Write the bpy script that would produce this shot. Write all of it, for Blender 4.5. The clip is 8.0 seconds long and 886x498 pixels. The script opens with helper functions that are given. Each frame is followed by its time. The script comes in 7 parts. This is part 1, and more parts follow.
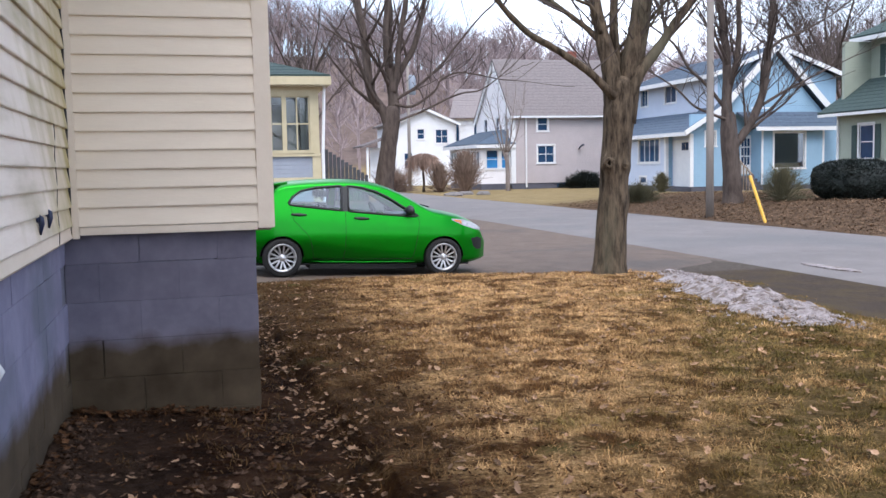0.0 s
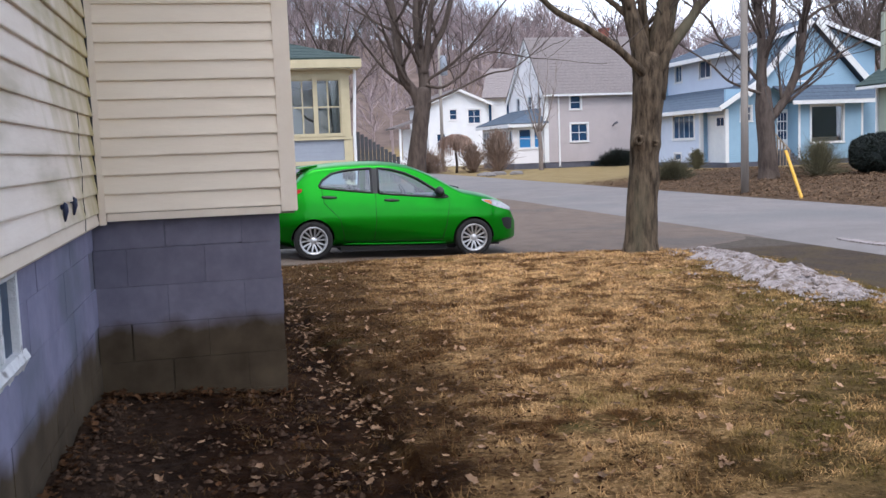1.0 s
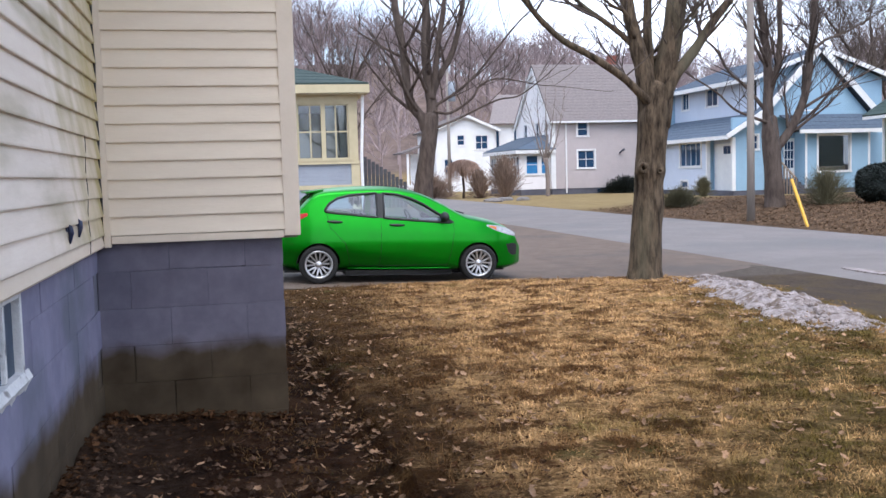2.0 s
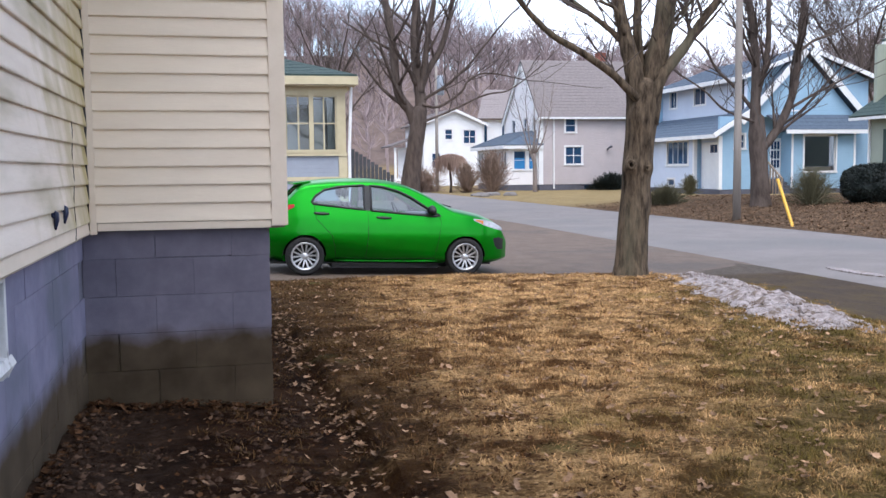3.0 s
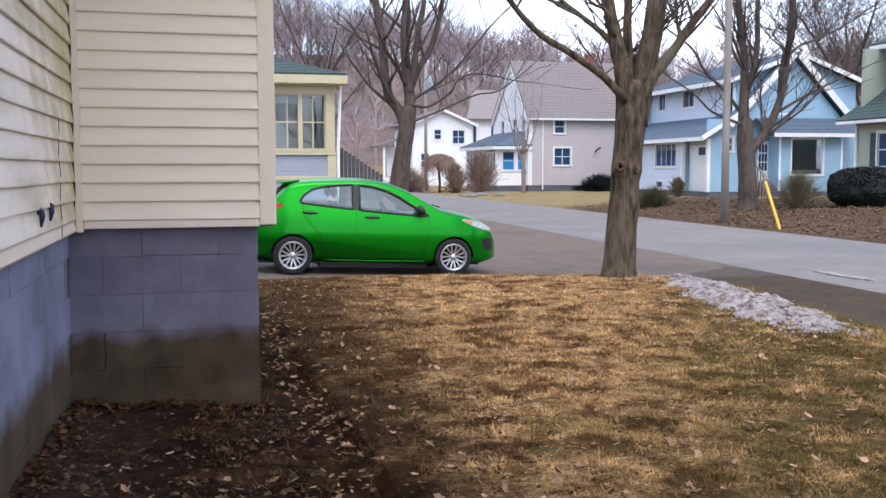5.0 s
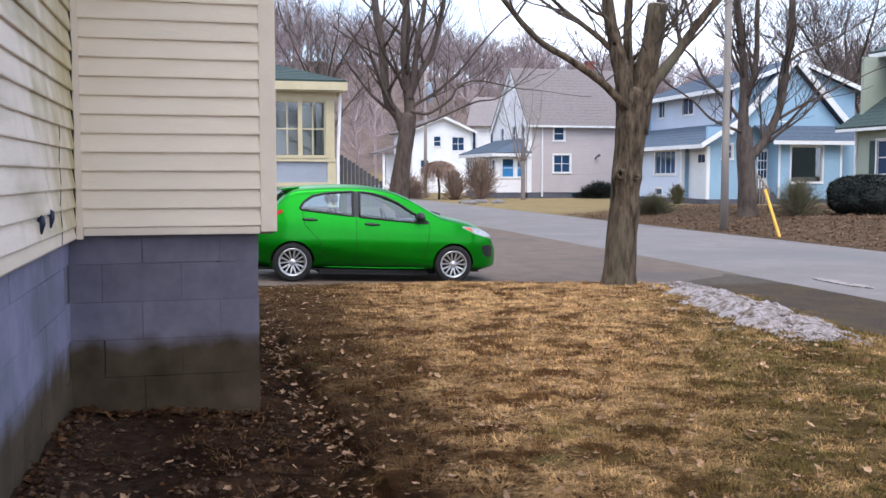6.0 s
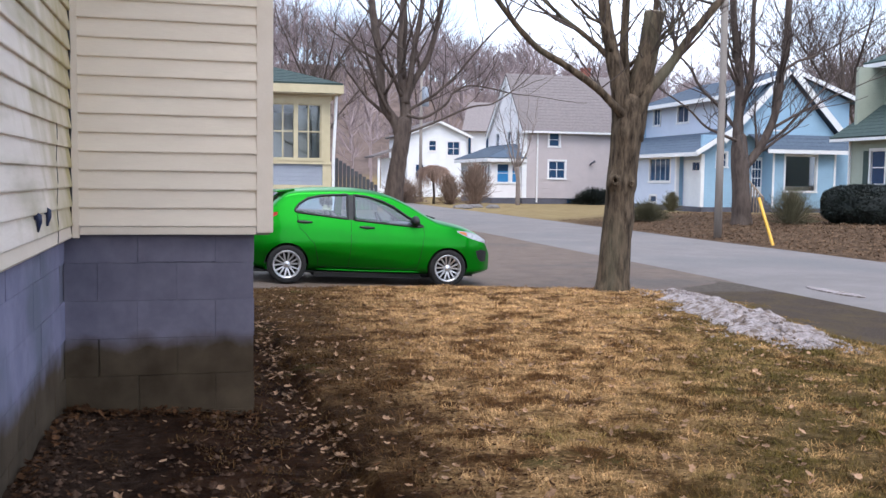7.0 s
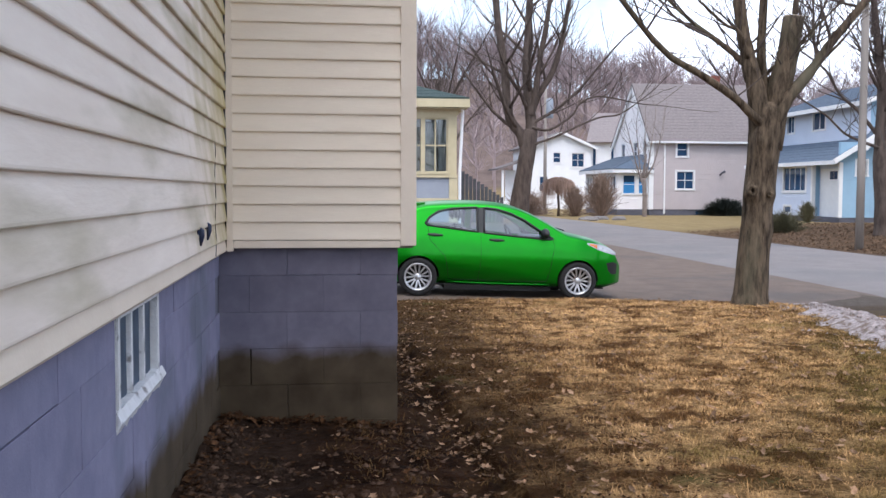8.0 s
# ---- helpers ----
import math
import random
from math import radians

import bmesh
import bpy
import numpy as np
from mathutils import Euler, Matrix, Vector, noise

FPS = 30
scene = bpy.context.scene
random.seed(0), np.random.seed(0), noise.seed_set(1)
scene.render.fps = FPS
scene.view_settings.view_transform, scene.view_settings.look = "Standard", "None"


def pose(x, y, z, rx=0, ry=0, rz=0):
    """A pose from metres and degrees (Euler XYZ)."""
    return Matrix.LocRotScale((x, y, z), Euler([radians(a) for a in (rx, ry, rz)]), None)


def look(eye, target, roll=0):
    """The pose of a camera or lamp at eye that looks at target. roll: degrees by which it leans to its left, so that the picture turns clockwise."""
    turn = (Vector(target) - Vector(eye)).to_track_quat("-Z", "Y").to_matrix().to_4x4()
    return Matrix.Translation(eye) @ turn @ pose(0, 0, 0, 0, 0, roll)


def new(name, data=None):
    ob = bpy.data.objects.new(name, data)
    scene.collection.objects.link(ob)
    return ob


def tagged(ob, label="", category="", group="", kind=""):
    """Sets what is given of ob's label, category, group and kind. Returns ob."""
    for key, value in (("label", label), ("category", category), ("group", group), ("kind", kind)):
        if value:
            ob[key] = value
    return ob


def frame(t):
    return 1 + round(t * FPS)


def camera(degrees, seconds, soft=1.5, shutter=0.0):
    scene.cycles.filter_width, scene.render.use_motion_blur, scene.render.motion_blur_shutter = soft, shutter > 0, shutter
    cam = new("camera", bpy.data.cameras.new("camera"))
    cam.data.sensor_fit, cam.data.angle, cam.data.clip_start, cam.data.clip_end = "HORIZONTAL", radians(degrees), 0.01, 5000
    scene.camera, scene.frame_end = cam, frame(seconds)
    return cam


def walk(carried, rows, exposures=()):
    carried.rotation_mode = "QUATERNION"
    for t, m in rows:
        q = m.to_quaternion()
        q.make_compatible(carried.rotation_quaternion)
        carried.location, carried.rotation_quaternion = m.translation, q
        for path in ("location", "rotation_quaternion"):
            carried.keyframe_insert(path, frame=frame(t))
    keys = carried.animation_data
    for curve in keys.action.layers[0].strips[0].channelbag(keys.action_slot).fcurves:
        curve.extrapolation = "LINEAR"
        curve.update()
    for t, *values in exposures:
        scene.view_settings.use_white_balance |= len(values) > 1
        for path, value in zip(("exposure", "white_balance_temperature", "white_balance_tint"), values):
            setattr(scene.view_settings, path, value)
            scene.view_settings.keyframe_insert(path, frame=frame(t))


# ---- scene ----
cam = camera(49.0, 8.0)
PATH = [
    (0, (-0.0711, -0.3738, 1.2625), (0.4374, 1.5662, 1.0945), -1.09),
    (0.5, (-0.0447, -0.3974, 1.2632), (0.4371, 1.5426, 1.082), -1.49),
    (1, (-0.0066, -0.4087, 1.2605), (0.4263, 1.5313, 1.0565), -2.16),
    (1.5, (0.0144, -0.4622, 1.2684), (0.429, 1.4778, 1.1182), -1.92),
    (3, (0.0063, -0.4509, 1.2592), (0.456, 1.4891, 1.0941), -0.61),
    (3.5, (0.0035, -0.4486, 1.2547), (0.4528, 1.4914, 1.083), -0.44),
    (4, (0.0037, -0.4401, 1.2615), (0.4564, 1.4999, 1.0888), -0.47),
    (4.5, (0.007, -0.437, 1.259), (0.4745, 1.503, 1.0878), -0.3),
    (6, (-0.0006, -0.4117, 1.2639), (0.4759, 1.5283, 1.1122), 0.01),
    (6.5, (-0.0023, -0.4201, 1.2602), (0.4784, 1.5199, 1.1126), 0.24),
    (7, (-0.0119, -0.4256, 1.2588), (0.4775, 1.5144, 1.1162), 0.76),
    (7.5, (-0.0505, -0.3756, 1.2503), (0.393, 1.5644, 1.0982), 1.03),
    (8, (-0.116, -0.4239, 1.2611), (0.1187, 1.5161, 1.1448), 0.21),
]
walk(cam, [(t, look(eye, target, roll)) for t, eye, target, roll in PATH], exposures=[(0, 0.76, 5980, 12), (0.5, 0.63, 6050, 12), (1.0, 0.61, 6050, 12), (1.5, 0.75, 5980, 12), (3.0, 0.75, 5980, 12), (7.5, 0.74, 5980, 12), (8, 0.66, 6050, 12)])

# ---- world and light ----
world = bpy.data.worlds.new("world")
scene.world = world
world.use_nodes = True
wn, wl = world.node_tree.nodes, world.node_tree.links
wn.clear()
sky = wn.new("ShaderNodeTexSky")
sky.sky_type = "NISHITA"
sky.sun_disc = False
sky.sun_elevation = radians(60)
sky.sun_rotation = radians(184)
sky.air_density, sky.dust_density, sky.ozone_density = 1.0, 2.5, 1.5
cloud_co = wn.new("ShaderNodeTexCoord")
cloud = wn.new("ShaderNodeTexNoise")
cloud.inputs["Scale"].default_value = 3.2
cloud.inputs["Detail"].default_value = 6
cloud_ramp = wn.new("ShaderNodeValToRGB")
cloud_ramp.color_ramp.elements[0].position = 0.42
cloud_ramp.color_ramp.elements[1].position = 0.60
cloud_mix = wn.new("ShaderNodeMixRGB")
cloud_mix.inputs[2].default_value = (9.2, 9.8, 10.9, 1)
bg = wn.new("ShaderNodeBackground")
bg.inputs["Strength"].default_value = 0.14
wout = wn.new("ShaderNodeOutputWorld")
wl.new(cloud_co.outputs["Generated"], cloud.inputs["Vector"])
wl.new(cloud.outputs["Fac"], cloud_ramp.inputs["Fac"])
wl.new(cloud_ramp.outputs["Color"], cloud_mix.inputs[0])
wl.new(sky.outputs["Color"], cloud_mix.inputs[1])
wl.new(cloud_mix.outputs["Color"], bg.inputs["Color"])
wl.new(bg.outputs["Background"], wout.inputs["Surface"])

sun_data = bpy.data.lights.new("sun", "SUN")
sun_data.energy = 1.1
sun_data.angle = radians(40)
sun_data.color = (1.0, 0.95, 0.88)
sun = new("sun", sun_data)
sun.matrix_world = look((-1.5, -21, 36), (0, 0, 0))


# ---- materials ----
def material(name, base, second=None, scale=8.0, rough=0.8, bump=0.0, metal=0.0, fine=60.0, coat=0.0, vary=0.0,
             stretch=(1, 1, 1), third=None, third_scale=1.2, spec=0.5, transmission=0.0, stain_low=0.5, stain_high=0.7):
    """Two scales of colour, optional large stains, grain bump and a random shade for each object."""
    m = bpy.data.materials.new(name)
    m.use_nodes = True
    n, l = m.node_tree.nodes, m.node_tree.links
    b = n["Principled BSDF"]
    b.inputs["Roughness"].default_value = rough
    b.inputs["Metallic"].default_value = metal
    b.inputs["Specular IOR Level"].default_value = spec
    b.inputs["Coat Weight"].default_value = coat
    b.inputs["Coat Roughness"].default_value = 0.06
    b.inputs["Transmission Weight"].default_value = transmission
    geo = n.new("ShaderNodeNewGeometry")
    mp = n.new("ShaderNodeMapping")
    mp.inputs["Scale"].default_value = stretch
    l.new(geo.outputs["Position"], mp.inputs["Vector"])
    second = second or tuple(c * 0.8 for c in base)
    t1 = n.new("ShaderNodeTexNoise")
    t1.inputs["Scale"].default_value = scale
    t1.inputs["Detail"].default_value = 6
    t1.inputs["Roughness"].default_value = 0.65
    l.new(mp.outputs["Vector"], t1.inputs["Vector"])
    r1 = n.new("ShaderNodeValToRGB")
    r1.color_ramp.elements[0].position, r1.color_ramp.elements[1].position = 0.35, 0.65
    r1.color_ramp.elements[0].color = (*second, 1)
    r1.color_ramp.elements[1].color = (*base, 1)
    l.new(t1.outputs["Fac"], r1.inputs["Fac"])
    col = r1.outputs["Color"]
    if third:
        t3 = n.new("ShaderNodeTexNoise")
        t3.inputs["Scale"].default_value = third_scale
        t3.inputs["Detail"].default_value = 5
        l.new(mp.outputs["Vector"], t3.inputs["Vector"])
        r3 = n.new("ShaderNodeValToRGB")
        r3.color_ramp.elements[0].position, r3.color_ramp.elements[1].position = stain_low, stain_high
        l.new(t3.outputs["Fac"], r3.inputs["Fac"])
        mx = n.new("ShaderNodeMixRGB")
        mx.inputs[2].default_value = (*third, 1)
        l.new(r3.outputs["Color"], mx.inputs[0])
        l.new(col, mx.inputs[1])
        col = mx.outputs["Color"]
    if vary:
        info = n.new("ShaderNodeObjectInfo")
        mr = n.new("ShaderNodeMapRange")
        mr.inputs["To Min"].default_value, mr.inputs["To Max"].default_value = 1 - vary, 1 + vary
        l.new(info.outputs["Random"], mr.inputs["Value"])
        hs = n.new("ShaderNodeHueSaturation")
        l.new(mr.outputs["Result"], hs.inputs["Value"])
        l.new(col, hs.inputs["Color"])
        col = hs.outputs["Color"]
    l.new(col, b.inputs["Base Color"])
    if bump:
        t2 = n.new("ShaderNodeTexNoise")
        t2.inputs["Scale"].default_value = fine
        t2.inputs["Detail"].default_value = 4
        l.new(mp.outputs["Vector"], t2.inputs["Vector"])
        bp = n.new("ShaderNodeBump")
        bp.inputs["Strength"].default_value = bump
        bp.inputs["Distance"].default_value = 0.02
        l.new(t2.outputs["Fac"], bp.inputs["Height"])
        l.new(bp.outputs["Normal"], b.inputs["Normal"])
    return m


def island_vary(m, amount):
    """Adds a random shade for each loose piece of a joined mesh."""
    n, l = m.node_tree.nodes, m.node_tree.links
    b = n["Principled BSDF"]
    col = b.inputs["Base Color"].links[0].from_socket
    g = n.new("ShaderNodeNewGeometry")
    mr = n.new("ShaderNodeMapRange")
    mr.inputs["To Min"].default_value, mr.inputs["To Max"].default_value = 1 - amount, 1 + amount
    l.new(g.outputs["Random Per Island"], mr.inputs["Value"])
    hs = n.new("ShaderNodeHueSaturation")
    l.new(mr.outputs["Result"], hs.inputs["Value"])
    l.new(col, hs.inputs["Color"])
    l.new(hs.outputs["Color"], b.inputs["Base Color"])
    return m


def lawn_zones(m):
    """Dark thatch in patches, a stretch by the house with shade in its colour, and an olive, mossy stretch towards the
    street.
    """
    n, l = m.node_tree.nodes, m.node_tree.links
    b = n["Principled BSDF"]
    col = b.inputs["Base Color"].links[0].from_socket
    g = n.new("ShaderNodeNewGeometry")
    sp = n.new("ShaderNodeSeparateXYZ")
    l.new(g.outputs["Position"], sp.inputs["Vector"])

    def field(scale, lo, hi):
        t = n.new("ShaderNodeTexNoise")
        t.inputs["Scale"].default_value, t.inputs["Detail"].default_value, t.inputs["Roughness"].default_value = scale, 6, 0.7
        l.new(g.outputs["Position"], t.inputs["Vector"])
        r = n.new("ShaderNodeMapRange")
        r.inputs["From Min"].default_value, r.inputs["From Max"].default_value = lo, hi
        l.new(t.outputs["Fac"], r.inputs["Value"])
        return t.outputs["Fac"], r.outputs["Result"]

    def blend(f, colour):
        nonlocal col
        k = n.new("ShaderNodeMixRGB")
        l.new(f, k.inputs[0])
        l.new(col, k.inputs[1])
        k.inputs[2].default_value = (*colour, 1)
        col = k.outputs["Color"]

    def calc(op, a, c):
        k = n.new("ShaderNodeMath")
        k.operation = op
        for i, v in enumerate((a, c)):
            if isinstance(v, (int, float)):
                k.inputs[i].default_value = v
            else:
                l.new(v, k.inputs[i])
        return k.outputs[0]

    def ease(v, lo, hi, top):
        r = n.new("ShaderNodeMapRange")
        r.interpolation_type = "SMOOTHSTEP"
        r.inputs["From Min"].default_value, r.inputs["From Max"].default_value, r.inputs["To Max"].default_value = lo, hi, top
        l.new(v, r.inputs["Value"])
        return r.outputs["Result"]

    blend(field(2.4, 0.51, 0.42)[1], (0.13, 0.064, 0.021))
    wob = calc("MULTIPLY", calc("SUBTRACT", field(1.6, 0, 1)[0], 0.5), 2.2)
    xw = calc("ADD", sp.outputs["X"], wob)
    # Darker towards the house: brown thatch plus the house's shade, put into the colour.
    blend(ease(calc("SUBTRACT", xw, calc("MULTIPLY", calc("SUBTRACT", sp.outputs["Y"], 4.0), 0.10)), 1.55, 0.6, 0.85), (0.058, 0.027, 0.007))
    olive = calc("SUBTRACT", xw, calc("MULTIPLY", calc("SUBTRACT", sp.outputs["Y"], 4.0), 0.5))
    blend(calc("MULTIPLY", ease(olive, 1.55, 3.0, 0.95), field(3.1, 0.38, 0.56)[1]), (0.095, 0.072, 0.016))
    l.new(col, b.inputs["Base Color"])
    return m


def lap_relief(m, pitch):
    """Horizontal lap joints as fine relief, for siding that stays far off."""
    n, l = m.node_tree.nodes, m.node_tree.links
    b = n["Principled BSDF"]
    g = n.new("ShaderNodeNewGeometry")
    sp = n.new("ShaderNodeSeparateXYZ")
    l.new(g.outputs["Position"], sp.inputs["Vector"])
    dv = n.new("ShaderNodeMath")
    dv.operation = "DIVIDE"
    dv.inputs[1].default_value = pitch
    l.new(sp.outputs["Z"], dv.inputs[0])
    fr = n.new("ShaderNodeMath")
    fr.operation = "FRACT"
    l.new(dv.outputs[0], fr.inputs[0])
    bp = n.new("ShaderNodeBump")
    bp.inputs["Strength"].default_value = 0.8
    bp.inputs["Distance"].default_value = 0.02
    bp.invert = True
    l.new(fr.outputs[0], bp.inputs["Height"])
    l.new(bp.outputs["Normal"], b.inputs["Normal"])
    return m


M = {}
M["siding"] = material("cream_vinyl", (0.84, 0.715, 0.56), (0.79, 0.665, 0.515), 3.0, 0.55, 0.06, fine=25, vary=0.03, stretch=(1, 1, 5))
M["siding_dirty"] = material("weathered_cream_vinyl", (0.84, 0.735, 0.625), (0.75, 0.64, 0.53), 2.2, 0.6, 0.08, fine=25, vary=0.04,
                             stretch=(1, 0.6, 3), third=(0.36, 0.31, 0.17), third_scale=1.5, stain_low=0.51, stain_high=0.80)


def algae(m):
    """Yellow-green algae and dark runs that have grown on the siding near the inside corner."""
    n, l = m.node_tree.nodes, m.node_tree.links
    b = n["Principled BSDF"]
    col = b.inputs["Base Color"].links[0].from_socket
    g = n.new("ShaderNodeNewGeometry")
    sp = n.new("ShaderNodeSeparateXYZ")
    l.new(g.outputs["Position"], sp.inputs["Vector"])
    mp = n.new("ShaderNodeMapping")
    mp.inputs["Scale"].default_value = (1, 2.2, 0.8)
    l.new(g.outputs["Position"], mp.inputs["Vector"])
    t = n.new("ShaderNodeTexNoise")
    t.inputs["Scale"].default_value = 2.6
    t.inputs["Detail"].default_value = 6
    l.new(mp.outputs["Vector"], t.inputs["Vector"])
    k = n.new("ShaderNodeMath")
    k.operation = "MULTIPLY_ADD"
    k.inputs[1].default_value = 3.2
    l.new(t.outputs["Fac"], k.inputs[0])
    l.new(sp.outputs["Y"], k.inputs[2])
    mr = n.new("ShaderNodeMapRange")
    mr.inputs["From Min"].default_value, mr.inputs["From Max"].default_value = 5.1, 6.7
    mr.inputs["To Max"].default_value = 0.9
    l.new(k.outputs[0], mr.inputs["Value"])
    mx = n.new("ShaderNodeMixRGB")
    mx.inputs[2].default_value = (0.40, 0.325, 0.11, 1)
    l.new(mr.outputs["Result"], mx.inputs[0])
    l.new(col, mx.inputs[1])
    l.new(mx.outputs["Color"], b.inputs["Base Color"])


algae(M["siding_dirty"])
M["trim_cream"] = material("cream_trim", (0.80, 0.68, 0.54), (0.74, 0.62, 0.48), 4, 0.5, 0.05)
M["gap"] = material("dark_gap", (0.03, 0.025, 0.02), rough=0.9)
M["sheathing"] = material("sheathing", (0.20, 0.17, 0.13), rough=0.9)
M["block"] = material("painted_block", (0.25, 0.24, 0.33), (0.195, 0.187, 0.265), 5.0, 0.85, 0.14, fine=150, vary=0.05,
                      third=(0.15, 0.155, 0.20), third_scale=2.0, spec=0.25)


def damp(m, top, soft):
    """Brown damp and soil splash that has crept up the wall in an uneven line."""
    n, l = m.node_tree.nodes, m.node_tree.links
    b = n["Principled BSDF"]
    col = b.inputs["Base Color"].links[0].from_socket
    g = n.new("ShaderNodeNewGeometry")
    sp = n.new("ShaderNodeSeparateXYZ")
    l.new(g.outputs["Position"], sp.inputs["Vector"])
    t = n.new("ShaderNodeTexNoise")
    t.inputs["Scale"].default_value = 3.0
    t.inputs["Detail"].default_value = 7
    l.new(g.outputs["Position"], t.inputs["Vector"])
    k = n.new("ShaderNodeMath")
    k.operation = "MULTIPLY_ADD"
    k.inputs[1].default_value = 0.28
    l.new(t.outputs["Fac"], k.inputs[0])
    l.new(sp.outputs["Z"], k.inputs[2])
    mr = n.new("ShaderNodeMapRange")
    mr.inputs["From Min"].default_value, mr.inputs["From Max"].default_value = top + 0.14 + soft, top + 0.14 - soft
    l.new(k.outputs[0], mr.inputs["Value"])
    tint = n.new("ShaderNodeValToRGB")
    tint.color_ramp.elements[0].position, tint.color_ramp.elements[1].position = 0.35, 0.65
    tint.color_ramp.elements[0].color = (0.046, 0.031, 0.017, 1)
    tint.color_ramp.elements[1].color = (0.100, 0.073, 0.044, 1)
    l.new(t.outputs["Fac"], tint.inputs["Fac"])
    mx = n.new("ShaderNodeMixRGB")
    l.new(mr.outputs["Result"], mx.inputs[0])
    l.new(col, mx.inputs[1])
    l.new(tint.outputs["Color"], mx.inputs[2])
    l.new(mx.outputs["Color"], b.inputs["Base Color"])
    return m


# Front blocks: grime stains over a darker base with shade put into it.
M["block_shaded"] = material("shaded_grimy_block", (0.198, 0.180, 0.222), (0.138, 0.128, 0.162), 3.5, 0.88, 0.16, fine=150, vary=0.06,
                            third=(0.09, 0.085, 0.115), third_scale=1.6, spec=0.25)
damp(M["block_shaded"], 0.37, 0.05)
damp(M["block"], 0.36, 0.06)
M["mortar"] = material("painted_mortar", (0.17, 0.168, 0.21), (0.145, 0.142, 0.178), 3.0, 0.9, 0.5, third=(0.020, 0.018, 0.020), third_scale=4.5, stain_low=0.55, stain_high=0.61)
damp(M["mortar"], 0.36, 0.06)
M["paint_white"] = material("chipped_white_paint", (0.72, 0.71, 0.70), (0.62, 0.61, 0.6), 20, 0.6, 0.3, third=(0.25, 0.23, 0.22), third_scale=14,
                            stain_low=0.6, stain_high=0.68)
# Blue base puts the reflected sky into the opaque pane colour.
M["glass_dark"] = material("sky_tinted_glass", (0.016, 0.045, 0.10), (0.024, 0.06, 0.125), 1.0, 0.06, spec=0.5)


def clear_glass(name, tint, gloss):
    """Thin clear glass: mostly see-through, with a faint reflection."""
    m = bpy.data.materials.new(name)
    m.use_nodes = True
    n, l = m.node_tree.nodes, m.node_tree.links
    n.remove(n["Principled BSDF"])
    tr, gl, mx = n.new("ShaderNodeBsdfTransparent"), n.new("ShaderNodeBsdfGlossy"), n.new("ShaderNodeMixShader")
    tr.inputs["Color"].default_value = (*tint, 1)
    gl.inputs["Roughness"].default_value = 0.02
    mx.inputs[0].default_value = gloss
    l.new(tr.outputs[0], mx.inputs[1])
    l.new(gl.outputs[0], mx.inputs[2])
    l.new(mx.outputs[0], n["Material Output"].inputs["Surface"])
    return m


M["glass"] = clear_glass("clear_glass", (0.75, 0.80, 0.84), 0.10)
M["clip"] = material("dark_blue_plastic", (0.012, 0.02, 0.06), rough=0.4)
M["cable"] = material("black_cable", (0.035, 0.033, 0.03), rough=0.6)
M["asphalt"] = material("asphalt", (0.205, 0.182, 0.170), (0.168, 0.148, 0.138), 1.2, 0.85, 0.35, fine=110, third=(0.15, 0.14, 0.135), third_scale=0.25)
M["drive"] = material("dusty_driveway", (0.160, 0.115, 0.086), (0.112, 0.080, 0.059), 2.2, 0.92, 0.5, fine=80, third=(0.085, 0.072, 0.062), third_scale=0.5)
M["snow"] = material("dirty_snow_crust", (0.42, 0.37, 0.355), (0.19, 0.155, 0.145), 17, 0.85, 1.0, fine=45, third=(0.15, 0.11, 0.085), third_scale=8, stain_low=0.52, stain_high=0.62)
M["bark"] = material("maple_bark", (0.150, 0.112, 0.076), (0.026, 0.019, 0.013), 15, 0.95, 1.0, fine=34, stretch=(1, 1, 0.22),
                     third=(0.115, 0.105, 0.072), third_scale=1.5, spec=0.12)
M["cut_wood"] = material("sawn_pale_wood", (0.55, 0.47, 0.37), (0.45, 0.37, 0.28), 30, 0.8)
M["bark_far"] = material("grey_bark", (0.125, 0.098, 0.082), (0.062, 0.047, 0.040), 7, 0.95, 0.6, fine=20, stretch=(1, 1, 0.25), spec=0.12)
M["twig_pale"] = material("pale_twig_bark", (0.26, 0.215, 0.19), (0.18, 0.145, 0.125), 3, 0.95)
M["twig"] = material("twig_bark", (0.095, 0.072, 0.06), (0.06, 0.045, 0.038), 3, 0.95)
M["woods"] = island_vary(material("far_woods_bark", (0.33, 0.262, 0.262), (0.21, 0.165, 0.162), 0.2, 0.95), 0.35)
M["pale_siding"] = lap_relief(material("pale_taupe_siding", (0.82, 0.79, 0.78), (0.77, 0.74, 0.73), 1.0, 0.65), 0.12)
M["white_house"] = lap_relief(material("white_siding", (0.80, 0.80, 0.80), (0.74, 0.74, 0.75), 1.0, 0.6), 0.12)
M["grey_house"] = lap_relief(material("warm_grey_siding", (0.47, 0.415, 0.41), (0.43, 0.38, 0.375), 1.0, 0.65), 0.12)
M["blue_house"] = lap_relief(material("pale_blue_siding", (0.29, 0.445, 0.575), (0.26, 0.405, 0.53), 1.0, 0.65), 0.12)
# Street front of the same blue siding, its brighter light put into the colour.
M["blue_front_lit"] = lap_relief(material("lit_blue_siding", (0.60, 0.655, 0.76), (0.55, 0.605, 0.71), 1.0, 0.65), 0.12)
M["cream_house"] = lap_relief(material("pale_green_siding", (0.34, 0.375, 0.30), (0.30, 0.33, 0.26), 1.0, 0.65), 0.12)
M["yellow_trim"] = material("yellow_trim_paint", (0.55, 0.475, 0.30), (0.49, 0.42, 0.26), 3, 0.55)
M["bluegrey_siding"] = lap_relief(material("bluegrey_siding", (0.27, 0.295, 0.335), (0.24, 0.26, 0.30), 1.5, 0.6), 0.13)
